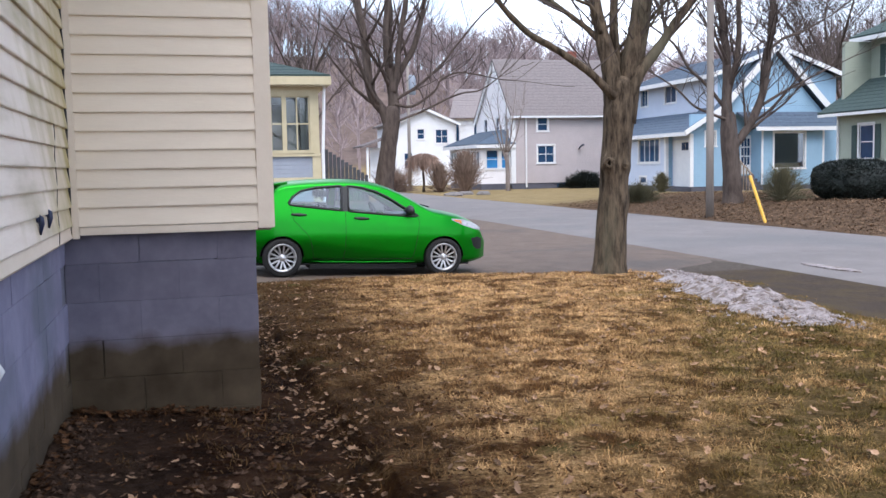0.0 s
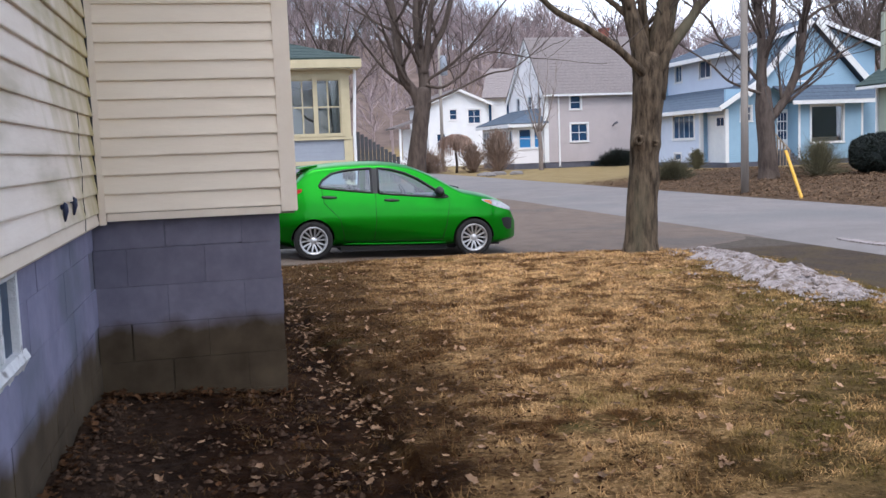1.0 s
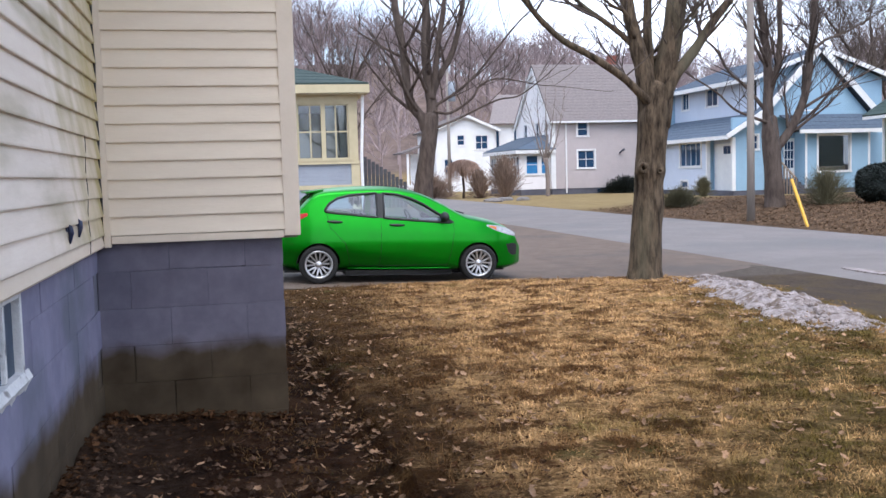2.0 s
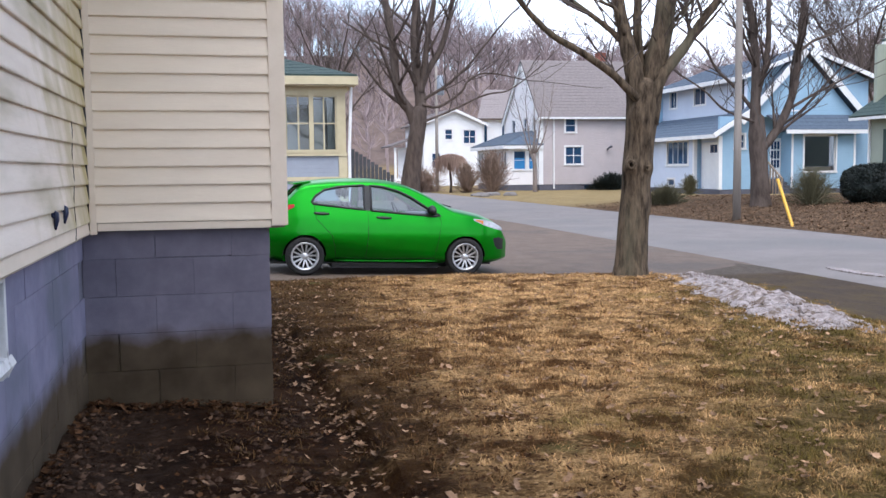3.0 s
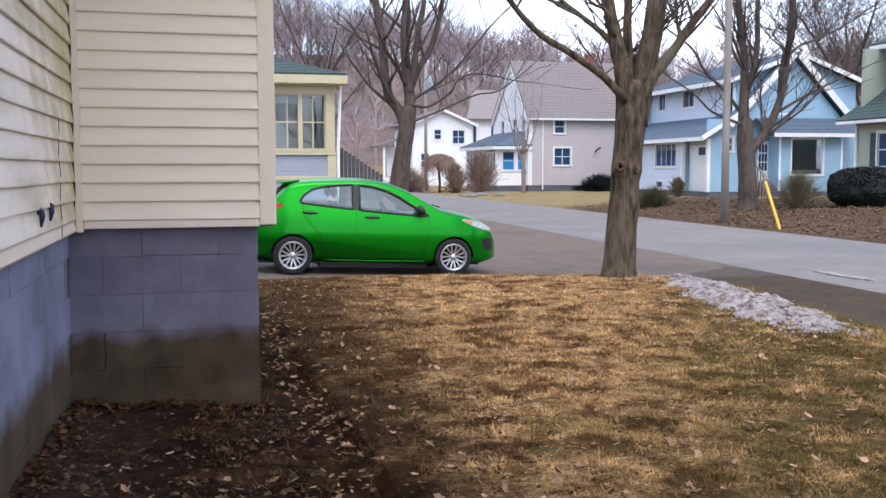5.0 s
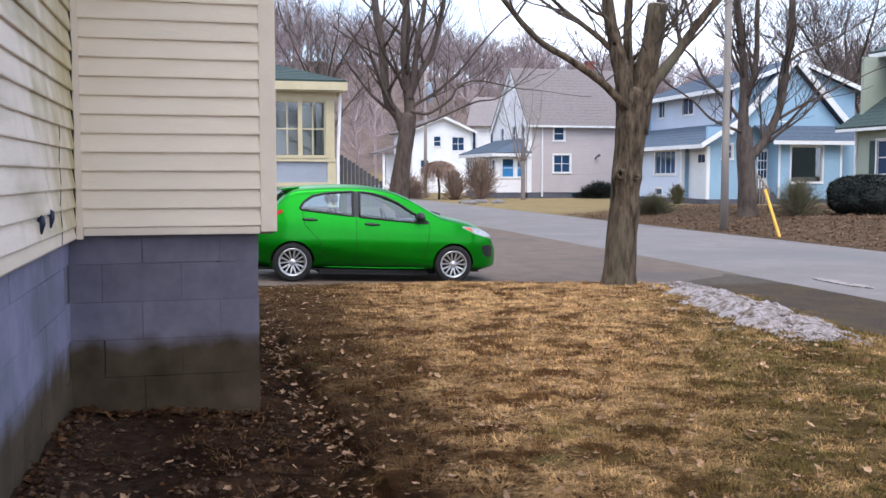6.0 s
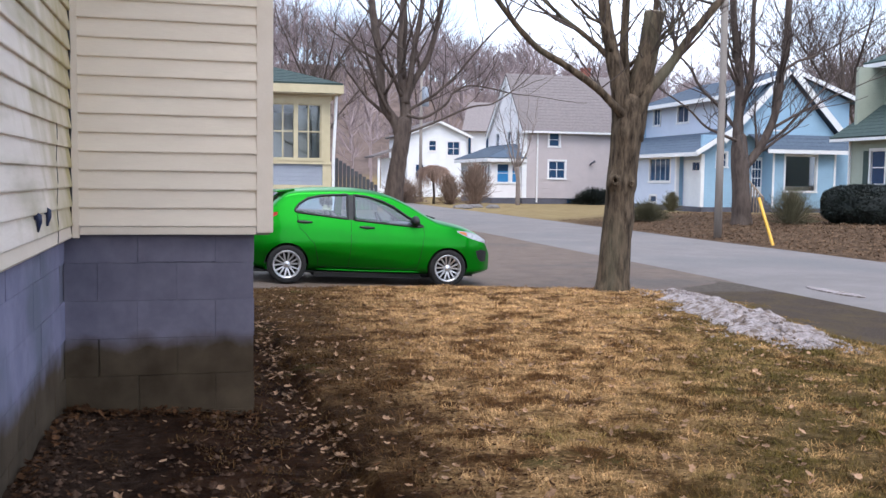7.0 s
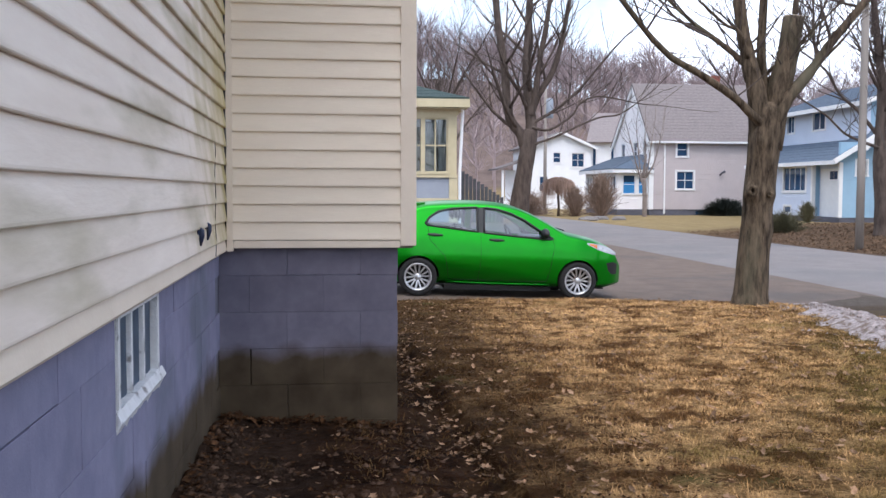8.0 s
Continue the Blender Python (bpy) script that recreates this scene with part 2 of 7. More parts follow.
M["white_trim"] = material("white_trim_paint", (0.80, 0.80, 0.79), (0.74, 0.74, 0.74), 3, 0.5)
M["roof_grey"] = island_vary(material("grey_shingle", (0.25, 0.215, 0.205), (0.19, 0.165, 0.16), 6, 0.95, 0.5, fine=12), 0.2)
M["roof_blue"] = island_vary(material("blue_grey_shingle", (0.10, 0.135, 0.18), (0.075, 0.10, 0.14), 6, 0.95, 0.5, fine=12), 0.2)
M["roof_green"] = island_vary(material("dark_green_shingle", (0.06, 0.095, 0.085), (0.045, 0.07, 0.066), 6, 0.95, 0.5, fine=12), 0.2)
M["foundation"] = material("dark_foundation", (0.12, 0.12, 0.15), (0.09, 0.09, 0.11), 2, 0.9, 0.3)
M["brick"] = material("red_brick", (0.30, 0.10, 0.07), (0.22, 0.08, 0.06), 8, 0.9, 0.3)
M["pole"] = material("weathered_pole", (0.32, 0.28, 0.245), (0.23, 0.20, 0.175), 6, 0.9, 0.5, stretch=(1, 1, 0.1))
M["yellow_plastic"] = material("yellow_plastic", (0.72, 0.40, 0.03), (0.65, 0.35, 0.025), 4, 0.45)
M["evergreen"] = island_vary(material("evergreen_hedge", (0.009, 0.016, 0.011), (0.005, 0.009, 0.006), 4, 0.7), 0.4)
M["shrub"] = island_vary(material("bare_shrub", (0.28, 0.20, 0.152), (0.19, 0.132, 0.10), 4, 0.9), 0.35)
M["weeping"] = island_vary(material("pinkish_shoots", (0.36, 0.245, 0.185), (0.25, 0.165, 0.125), 4, 0.9), 0.3)
M["shrub_green"] = island_vary(material("olive_shrub", (0.115, 0.105, 0.055), (0.08, 0.072, 0.04), 4, 0.9), 0.35)
M["litter"] = island_vary(material("leaf_litter", (0.20, 0.132, 0.08), (0.11, 0.068, 0.042), 3, 0.9, spec=0.12), 0.45)
M["leaf"] = island_vary(material("fallen_leaf", (0.36, 0.225, 0.135), (0.17, 0.10, 0.055), 30, 0.7, spec=0.12), 0.5)
M["grass"] = island_vary(lawn_zones(material("dry_grass", (0.72, 0.450, 0.205), (0.19, 0.098, 0.036), 5.5, 0.85, third=(0.22, 0.165, 0.05), third_scale=0.8, stain_low=0.58, stain_high=0.72, spec=0.12)), 0.45)
M["rail_wood"] = material("rail_wood", (0.34, 0.25, 0.18), (0.27, 0.20, 0.14), 5, 0.7)
M["dark_fence"] = material("dark_weathered_wood", (0.075, 0.075, 0.08), (0.05, 0.05, 0.055), 5, 0.9)
M["rock"] = material("grey_stone", (0.22, 0.20, 0.19), (0.15, 0.135, 0.125), 12, 0.9, 0.5)
M["clod"] = island_vary(material("soil_clod", (0.105, 0.063, 0.040), (0.04, 0.022, 0.013), 25, 0.95, spec=0.1), 0.5)
M["mould"] = island_vary(material("dark_leaf_scraps", (0.105, 0.050, 0.022), (0.045, 0.020, 0.008), 20, 0.9, spec=0.12), 0.5)
M["grey_metal"] = material("grey_painted_metal", (0.30, 0.33, 0.37), (0.25, 0.28, 0.32), 3, 0.5, metal=0.2)
M["curtain"] = material("pale_curtain", (0.36, 0.35, 0.30), (0.26, 0.25, 0.215), 2, 0.9, stretch=(8, 8, 0.3))
M["blue_shade"] = material("blue_window_shade", (0.03, 0.22, 0.50), (0.025, 0.19, 0.44), 2, 0.6)


# ---- mesh helpers ----
def box(bm, x0, x1, y0, y1, z0, z1):
    vs = [bm.verts.new((x, y, z)) for z in (z0, z1) for y in (y0, y1) for x in (x0, x1)]
    for q in ((0, 2, 3, 1), (4, 5, 7, 6), (0, 1, 5, 4), (2, 6, 7, 3), (0, 4, 6, 2), (1, 3, 7, 5)):
        bm.faces.new([vs[i] for i in q])
    return vs


def prism(bm, ring_a, ring_b):
    """A closed solid between two rings of the same length."""
    a = [bm.verts.new(p) for p in ring_a]
    b = [bm.verts.new(p) for p in ring_b]
    k = len(a)
    bm.faces.new(a[::-1])
    bm.faces.new(b)
    for i in range(k):
        bm.faces.new((a[i], a[(i + 1) % k], b[(i + 1) % k], b[i]))


def tube(bm, pts, radii, sides=8, cap=True, wobble=0.0, rng=None):
    """A tapered tube along a line of points."""
    pts = [Vector(p) for p in pts]
    rings = []
    ref = Vector((0, 1, 0.13)).normalized()
    for i, p in enumerate(pts):
        d = (pts[min(i + 1, len(pts) - 1)] - pts[max(i - 1, 0)]).normalized()
        u = d.cross(ref)
        if u.length < 0.05:
            u = d.cross(Vector((1, 0, 0)))
        u.normalize()
        v = d.cross(u)
        ring = []
        for k in range(sides):
            a = 2 * math.pi * k / sides
            r = radii[i] * (1 + (wobble * (rng.random() - 0.5) * 2 if wobble else 0))
            ring.append(bm.verts.new(p + (u * math.cos(a) + v * math.sin(a)) * r))
        rings.append(ring)
    for a, b in zip(rings, rings[1:]):
        for k in range(sides):
            bm.faces.new((a[k], a[(k + 1) % sides], b[(k + 1) % sides], b[k]))
    if cap:
        bm.faces.new(rings[0][::-1])
        bm.faces.new(rings[-1])


def mesh_of(bm, name, mat, smooth=False):
    bmesh.ops.recalc_face_normals(bm, faces=bm.faces)
    me = bpy.data.meshes.new(name)
    bm.to_mesh(me)
    bm.free()
    if smooth:
        for p in me.polygons:
            p.use_smooth = True
    me.materials.append(mat)
    return me


def part(name, bm, mat, parent=None, label="", smooth=False):
    ob = new(name, mesh_of(bm, name, mat, smooth))
    ob.parent = parent
    if label:
        ob["label"] = label
    return ob


def part_boxes(name, boxes, mat, parent=None, label="", bevel=0.0):
    bm = bmesh.new()
    for b in boxes:
        box(bm, *b)
    if bevel:
        bmesh.ops.bevel(bm, geom=bm.edges[:], offset=bevel, segments=2, affect="EDGES")
    return part(name, bm, mat, parent, label)


def soup(name, verts, faces, mat, label, category, kind="stuff", parent=None):
    me = bpy.data.meshes.new(name)
    me.from_pydata(verts, [], faces)
    me.materials.append(mat)
    ob = new(name, me)
    ob.parent = parent
    return tagged(ob, label, category, kind=kind)


def thing(name, label, category, at=(0, 0, 0), group="", kind=""):
    ob = new(name)
    ob.empty_display_size = 0.1
    ob.location = at
    return tagged(ob, label, category, group, kind)


def smooth_step(a, b, v):
    s = min(1.0, max(0.0, (v - a) / (b - a)))
    return s * s * (3 - 2 * s)


# ---- the ground ----
ROAD_NEAR, ROAD_FAR = 9.2, 15.2


def lawn_edge(x):
    """The driveway side of the lawn."""
    return 13.55 - 0.62 * smooth_step(3.4, 5.6, x) - 1.2 * smooth_step(5.4, 7.5, x)


def hill(x, y):
    """The wooded hill behind the houses."""
    d = y + 0.15 * x
    h = 21.5 * (1 - 0.28 * smooth_step(25, 75, x)) * smooth_step(112, 205, d) + 3 * math.sin(x * 0.021 + 1.3) * smooth_step(112, 190, d)
    side = 20 * smooth_step(70, 150, x) * smooth_step(-40, 60, y)
    return max(h, side)


def trench(y):
    """The sunken strip of leaves that runs along the house."""
    return 0.55 + 0.03 * math.sin(y * 0.9 - 1.2) + 0.025 * noise.noise((1.7, y * 1.4, 0))


def ground_z(x, y):
    lawn = -0.02 - 0.0355 * (y - 5.0) if y < 13 else -0.304
    lawn = min(lawn, 0.12)
    if y < 10:
        away = max(0.0, x + 0.7)
        lawn += 0.07 * math.exp(-(away / 0.22) ** 2) * smooth_step(5.4, 4.4, y) * (1 + 0.5 * noise.noise((x * 3, y * 3, 15)))
        lip = trench(y) + 0.11 + 0.03 * noise.noise((0, y * 3, 2))
        lawn -= 0.055 * smooth_step(lip + 0.035, lip - 0.035, x) * smooth_step(lip - 0.75, lip - 0.15, x) * smooth_step(9.5, 7.5, y)
        lawn += 0.014 * noise.noise((x * 11, y * 11, 8)) * smooth_step(1.0, 0.3, x)
    lawn += 0.018 * noise.noise((x * 1.3, y * 1.3, 0)) + 0.018 * noise.noise((x * 5, y * 5, 3))
    drive = -0.345 - 0.035 * (min(max(x, -6), 5.0) - 1.25)
    w = smooth_step(lawn_edge(x) - 0.12, lawn_edge(x) + 0.12, y)
    z = lawn * (1 - w) + drive * w
    w = smooth_step(5.8, 8.6, x + 0.18 * (12 - min(y, 12)))
    z = z * (1 - w) + -0.485 * w
    if x > ROAD_FAR - 0.4:
        bank = -0.485 + 0.42 * smooth_step(ROAD_FAR - 0.2, 21, x) * (1 - 0.8 * smooth_step(36, 52, y)) + 0.03 * noise.noise((x * 0.9, y * 0.9, 5))
        z = bank
    if x < 8.4 and y > 24:
        z += (0.85 * smooth_step(24, 34, y)) * smooth_step(8.4, 6.2, x)
    return z + hill(x, y)


def spaced(stops):
    out = []
    for (a, step), (b, _) in zip(stops, stops[1:]):
        k = max(1, round((b - a) / step))
        out += [a + (b - a) * i / k for i in range(k)]
    return out + [stops[-1][0]]


gx = spaced([(-1200, 120), (-240, 30), (-60, 6), (-6, 0.8), (-1.2, 0.05), (1.4, 0.08), (7.2, 0.12), (9, 0.3), (24, 1.5), (60, 8), (260, 40), (1200, 1)])
gy = spaced([(-1200, 120), (-120, 15), (-6, 0.8), (1.5, 0.06), (8, 0.09), (14, 0.5), (36, 2), (90, 5), (260, 40), (1400, 1)])
ROAD_DIP = 0.03


def sheet_z(x, y):
    z = ground_z(x, y)
    on_road = smooth_step(ROAD_NEAR - 0.1, ROAD_NEAR + 0.25, x) * smooth_step(ROAD_FAR + 0.1, ROAD_FAR - 0.25, x) * (1 if y < 118 else 0)
    return z - ROAD_DIP * on_road


gverts = [(x, y, sheet_z(x, y)) for y in gy for x in gx]
nx = len(gx)
gfaces = [(j * nx + i, j * nx + i + 1, (j + 1) * nx + i + 1, (j + 1) * nx + i) for j in range(len(gy) - 1) for i in range(nx - 1)]


def ground_material():
    """Dry lawn, with bare damp soil beside the house, a dirt shoulder, the driveway dirt and leaf litter over the road."""
    m = bpy.data.materials.new("ground")
    m.use_nodes = True
    n, l = m.node_tree.nodes, m.node_tree.links
    b = n["Principled BSDF"]
    b.inputs["Roughness"].default_value = 0.95
    b.inputs["Specular IOR Level"].default_value = 0.06
    g = n.new("ShaderNodeNewGeometry")
    sp = n.new("ShaderNodeSeparateXYZ")
    l.new(g.outputs["Position"], sp.inputs["Vector"])

    def noise_node(scale, detail=6):
        t = n.new("ShaderNodeTexNoise")
        t.inputs["Scale"].default_value = scale
        t.inputs["Detail"].default_value = detail
        t.inputs["Roughness"].default_value = 0.7
        l.new(g.outputs["Position"], t.inputs["Vector"])
        return t.outputs["Fac"]

    def math_node(op, a, c):
        k = n.new("ShaderNodeMath")
        k.operation = op
        for i, v in enumerate((a, c)):
            if isinstance(v, (int, float)):
                k.inputs[i].default_value = v
            else:
                l.new(v, k.inputs[i])
        return k.outputs[0]

    def ramp(v, lo, hi, c0=(0, 0, 0), c1=(1, 1, 1)):
        r = n.new("ShaderNodeValToRGB")
        e = r.color_ramp.elements
        e[0].position, e[1].position = lo, hi
        e[0].color, e[1].color = (*c0, 1), (*c1, 1)
        l.new(v, r.inputs["Fac"])
        return r.outputs["Color"]

    def step(v, lo, hi):
        r = n.new("ShaderNodeMapRange")
        r.interpolation_type = "SMOOTHSTEP"
        r.inputs["From Min"].default_value, r.inputs["From Max"].default_value = lo, hi
        l.new(v, r.inputs["Value"])
        return r.outputs["Result"]

    def mix(f, a, c):
        k = n.new("ShaderNodeMixRGB")
        for i, v in enumerate((f, a, c)):
            if isinstance(v, tuple):
                k.inputs[i].default_value = (*v, 1)
            elif isinstance(v, (int, float)):
                k.inputs[i].default_value = v
            else:
                l.new(v, k.inputs[i])
        return k.outputs["Color"]

    x, y, z = sp.outputs["X"], sp.outputs["Y"], sp.outputs["Z"]
    wob = math_node("MULTIPLY", math_node("SUBTRACT", noise_node(1.6), 0.5), 1.6)
    wob_fine = math_node("MULTIPLY", math_node("SUBTRACT", noise_node(7), 0.5), 0.5)
    lawn = ramp(noise_node(5.5), 0.36, 0.66, (0.090, 0.045, 0.015), (0.52, 0.320, 0.140))
    lawn = mix(ramp(noise_node(34, 3), 0.50, 0.70), lawn, (0.62, 0.40, 0.19))
    lawn = mix(ramp(noise_node(26, 4), 0.36, 0.46, (1, 1, 1), (0, 0, 0)), lawn, (0.060, 0.030, 0.012))
    soil = ramp(noise_node(9), 0.35, 0.7, (0.007, 0.0028, 0.0009), (0.042, 0.0165, 0.005))
    soil = mix(ramp(noise_node(2.2), 0.50, 0.62), soil, (0.060, 0.030, 0.015))
    soil = mix(math_node("MULTIPLY", step(math_node("ADD", x, wob_fine), 0.05, -0.35), 0.8), soil, ramp(noise_node(14), 0.35, 0.7, (0.022, 0.012, 0.007), (0.095, 0.060, 0.040)))
    xs = math_node("ADD", math_node("ADD", x, wob), wob_fine)
    lawn = mix(ramp(noise_node(2.4), 0.42, 0.51, (1, 1, 1), (0, 0, 0)), lawn, (0.085, 0.040, 0.012))
    # Lawn browner towards the house, with the house's shade in the colour.
    lawn = mix(math_node("MULTIPLY", step(math_node("SUBTRACT", math_node("ADD", x, math_node("MULTIPLY", wob, 1.4)), math_node("MULTIPLY", math_node("SUBTRACT", y, 4.0), 0.10)), 1.55, 0.55), 0.8), lawn, (0.048, 0.022, 0.0065))
    lawn = mix(ramp(noise_node(0.9), 0.58, 0.70), lawn, (0.085, 0.078, 0.022))
    green_edge = math_node("SUBTRACT", math_node("ADD", x, wob), math_node("MULTIPLY", math_node("SUBTRACT", y, 4.0), 0.55))
    lawn = mix(math_node("MULTIPLY", step(green_edge, 1.7, 3.2), 0.7), lawn, ramp(noise_node(6), 0.35, 0.7, (0.030, 0.025, 0.007), (0.115, 0.088, 0.030)))
    soil_edge = math_node("SUBTRACT", xs, math_node("MULTIPLY", math_node("SUBTRACT", y, 4.0), -0.02))
    col = mix(step(soil_edge, 1.0, 0.45), lawn, soil)
    gravel = ramp(noise_node(30, 3), 0.35, 0.7, (0.062, 0.048, 0.038), (0.125, 0.096, 0.075))
    gravel = mix(ramp(noise_node(1.1), 0.48, 0.62), gravel, (0.115, 0.088, 0.052))
    edge = math_node("ADD", math_node("ADD", x, math_node("MULTIPLY", math_node("SUBTRACT", 12.0, y), 0.22)), math_node("MULTIPLY", wob, 0.7))
    near_side = step(y, 13.2, 12.2)
    col = mix(step(edge, 6.9, 7.5), col, gravel)
    drive_dirt = ramp(noise_node(12), 0.35, 0.7, (0.10, 0.083, 0.068), (0.165, 0.138, 0.115))
    edge_d = math_node("ADD", y, wob_fine)
    far_left = step(y, 32.0, 30.0)
    col = mix(math_node("MULTIPLY", step(edge_d, 13.4, 13.75), far_left), col, drive_dirt)
    bank = ramp(noise_node(3.5), 0.38, 0.66, (0.065, 0.042, 0.026), (0.185, 0.118, 0.072))
    bank = mix(math_node("MULTIPLY", step(y, 36, 44), 0.85), bank, ramp(noise_node(1.5), 0.35, 0.7, (0.25, 0.185, 0.085), (0.36, 0.275, 0.14)))
    col = mix(step(x, 15.05, 15.3), col, bank)
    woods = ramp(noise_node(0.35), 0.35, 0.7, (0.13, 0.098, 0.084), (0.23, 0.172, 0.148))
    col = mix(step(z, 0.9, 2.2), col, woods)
    l.new(col, b.inputs["Base Color"])
    bp = n.new("ShaderNodeBump")
    bp.inputs["Strength"].default_value = 0.9
    bp.inputs["Distance"].default_value = 0.03
    l.new(math_node("ADD", noise_node(28), noise_node(90, 3)), bp.inputs["Height"])
    l.new(bp.outputs["Normal"], b.inputs["Normal"])
    return m


soup("ground", gverts, gfaces, ground_material(), "dry brown lawn with damp soil and dirt, rising to a wooded hill", "ground", "structure")

# the street and the driveway
rverts, rfaces = [], []
ry = spaced([(-300, 40), (-20, 2), (60, 4), (118, 1)])
rx = [ROAD_NEAR, ROAD_NEAR + 0.3, 10.7, 12.2, 13.7, ROAD_FAR - 0.3, ROAD_FAR]
for y in ry:
    for i, x in enumerate(rx):
        crown = 0.05 * (1 - ((x - 12.2) / 3.0) ** 2)
        wob = 0.12 * noise.noise((x, y * 0.7, 9)) if i in (0, len(rx) - 1) else 0
        rverts.append((x + wob, y, -0.484 + crown + (-0.012 if i in (0, len(rx) - 1) else 0)))
for j in range(len(ry) - 1):
    for i in range(len(rx) - 1):
        a = j * len(rx) + i
        rfaces.append((a, a + 1, a + len(rx) + 1, a + len(rx)))
soup("road", rverts, rfaces, M["asphalt"], "worn pale grey asphalt street beside the lawn", "road", "structure")

dverts, dfaces = [], []
dx, dy = spaced([(-6, 0.5), (9.3, 1)]), spaced([(12.0, 0.25), (17.4, 0.8), (31.0, 1)])
for y in dy:
    for x in dx:
        edge = lawn_edge(x) + 0.10 + 0.06 * noise.noise((x * 2, 1, 1))
        yy = edge + (31.0 - edge) * (y - dy[0]) / (dy[-1] - dy[0])
        dverts.append((x, yy, ground_z(x, max(yy, lawn_edge(x) + 0.14)) + 0.012 - 0.04 * smooth_step(6.6, 8.8, x) * smooth_step(15.5, 13.0, yy) - 0.02 * smooth_step(8.6, 9.2, x)))
for j in range(len(dy) - 1):
    for i in range(len(dx) - 1):
        a = j * len(dx) + i
        dfaces.append((a, a + 1, a + len(dx) + 1, a + len(dx)))
soup("driveway", dverts, dfaces, M["drive"], "dusty brown-grey asphalt driveway under the green car", "driveway", "structure")

# ---- the near house: block foundation and cream siding ----
SID_X, SID_Y = -0.66, 4.94          # faces of the side wall and the front of the projecting room
COR_X = 0.382                       # outer corner of the projecting room
BOT, BOT_FRONT = 0.995, 0.9905      # undersides of the lowest boards
PITCH, PITCH_FRONT = 0.100, 0.0978


def board_mesh(name, length, mat, lip=0.016):
    """One lapped board: along +x, face towards -y, lower lip proud and rounded."""
    bm = bmesh.new()
    prof = [(0.0, 0.104), (-0.001, 0.104), (-lip, 0.009), (-lip + 0.0003, 0.003), (-lip + 0.0025, 0.0), (0.0, 0.0)]
    prism(bm, [(0, y, z) for y, z in prof], [(length, y, z) for y, z in prof])
    return mesh_of(bm, name, mat)


def wall_core(name, boxes, label, mat):
    ob = part_boxes(name, boxes, mat)
    return tagged(ob, label, "wall", kind="structure")


wall_side = wall_core("wall_west", [(SID_X - 0.16, SID_X - 0.016, -5, 4.97, 0.925, 5.2)], "weathered cream lap-sided house wall with grime streaks", M["sheathing"])
wall_front = wall_core("wall_north", [(SID_X - 0.1, COR_X - 0.016, SID_Y + 0.016, SID_Y + 0.14, 0.945, 5.2)], "clean cream lap-sided wall of a projecting room", M["sheathing"])
wall_core("wall_east", [(COR_X - 0.14, COR_X - 0.016, SID_Y + 0.14, 10.5, 0.945, 5.2)], "cream wall of the projecting room along the driveway", M["siding"])
wall_core("wall_rear", [(-6.0, COR_X - 0.14, 10.38, 10.5, -0.3, 5.2), (-6.0, SID_X - 0.16, -5, -4.86, -0.3, 5.2), (-6.0, -5.86, -4.86, 10.38, -0.3, 5.2)],
          "plain cream rear walls of the house", M["siding"])

rows_up = int((5.15 - BOT) / PITCH)
side_mesh = board_mesh("siding_board", 9.93, M["siding_dirty"], 0.017)
front_mesh = board_mesh("siding_board", COR_X - SID_X - 0.085 - 0.045, M["siding"])
rng = random.Random(4)

# trim: inner corner post, outer corner board, starter strips
corner = part_boxes("trim", [(COR_X - 0.088, COR_X, SID_Y - 0.016, SID_Y + 0.012, 0.958, 5.2), (COR_X - 0.0155, COR_X + 0.003, SID_Y + 0.012, SID_Y + 0.09, 0.958, 5.2)],
                    M["trim_cream"], None, bevel=0.003)
tagged(corner, "cream vinyl outside corner post of the house", "trim", kind="structure")
post = part_boxes("trim", [(SID_X + 0.012, SID_X + 0.048, SID_Y - 0.012, SID_Y + 0.014, 0.93, 5.2)], M["trim_cream"], None, bevel=0.003)
tagged(post, "cream vinyl inside corner post with dark joint", "trim", kind="structure")
joint = part_boxes("trim", [(SID_X - 0.012, SID_X + 0.011, SID_Y - 0.004, SID_Y + 0.014, 1.0, 5.2)], M["gap"], None)
tagged(joint, "dark open joint in the inside corner", "trim", kind="structure")
bm = bmesh.new()
prism(bm, [(SID_X - 0.02, -4.99, 0.928), (SID_X + 0.004, -4.99, 0.928), (SID_X + 0.012, -4.99, 0.938), (SID_X + 0.004, -4.99, 0.990), (SID_X - 0.02, -4.99, 0.990)],
      [(SID_X - 0.02, SID_Y, 0.928), (SID_X + 0.004, SID_Y, 0.928), (SID_X + 0.012, SID_Y, 0.938), (SID_X + 0.004, SID_Y, 0.990), (SID_X - 0.02, SID_Y, 0.990)])
tagged(part("trim", bm, M["trim_cream"]), "cream starter strip under the side siding", "trim", kind="structure")
strip = part_boxes("trim", [(SID_X + 0.05, COR_X - 0.09, SID_Y - 0.012, SID_Y + 0.014, 0.948, 0.988)], M["trim_cream"], None, bevel=0.003)
tagged(strip, "cream starter strip under the front siding", "trim", kind="structure")

# roof of the near house, above the view
bm = bmesh.new()
prism(bm, [(-6.3, -5.3, 5.2), (COR_X + 0.3, -5.3, 5.2), (-2.8, -5.3, 7.4)], [(-6.3, 10.8, 5.2), (COR_X + 0.3, 10.8, 5.2), (-2.8, 10.8, 7.4)])
tagged(part("roof", bm, M["roof_grey"]), "grey shingled gable roof of the near house", "roof", kind="structure")

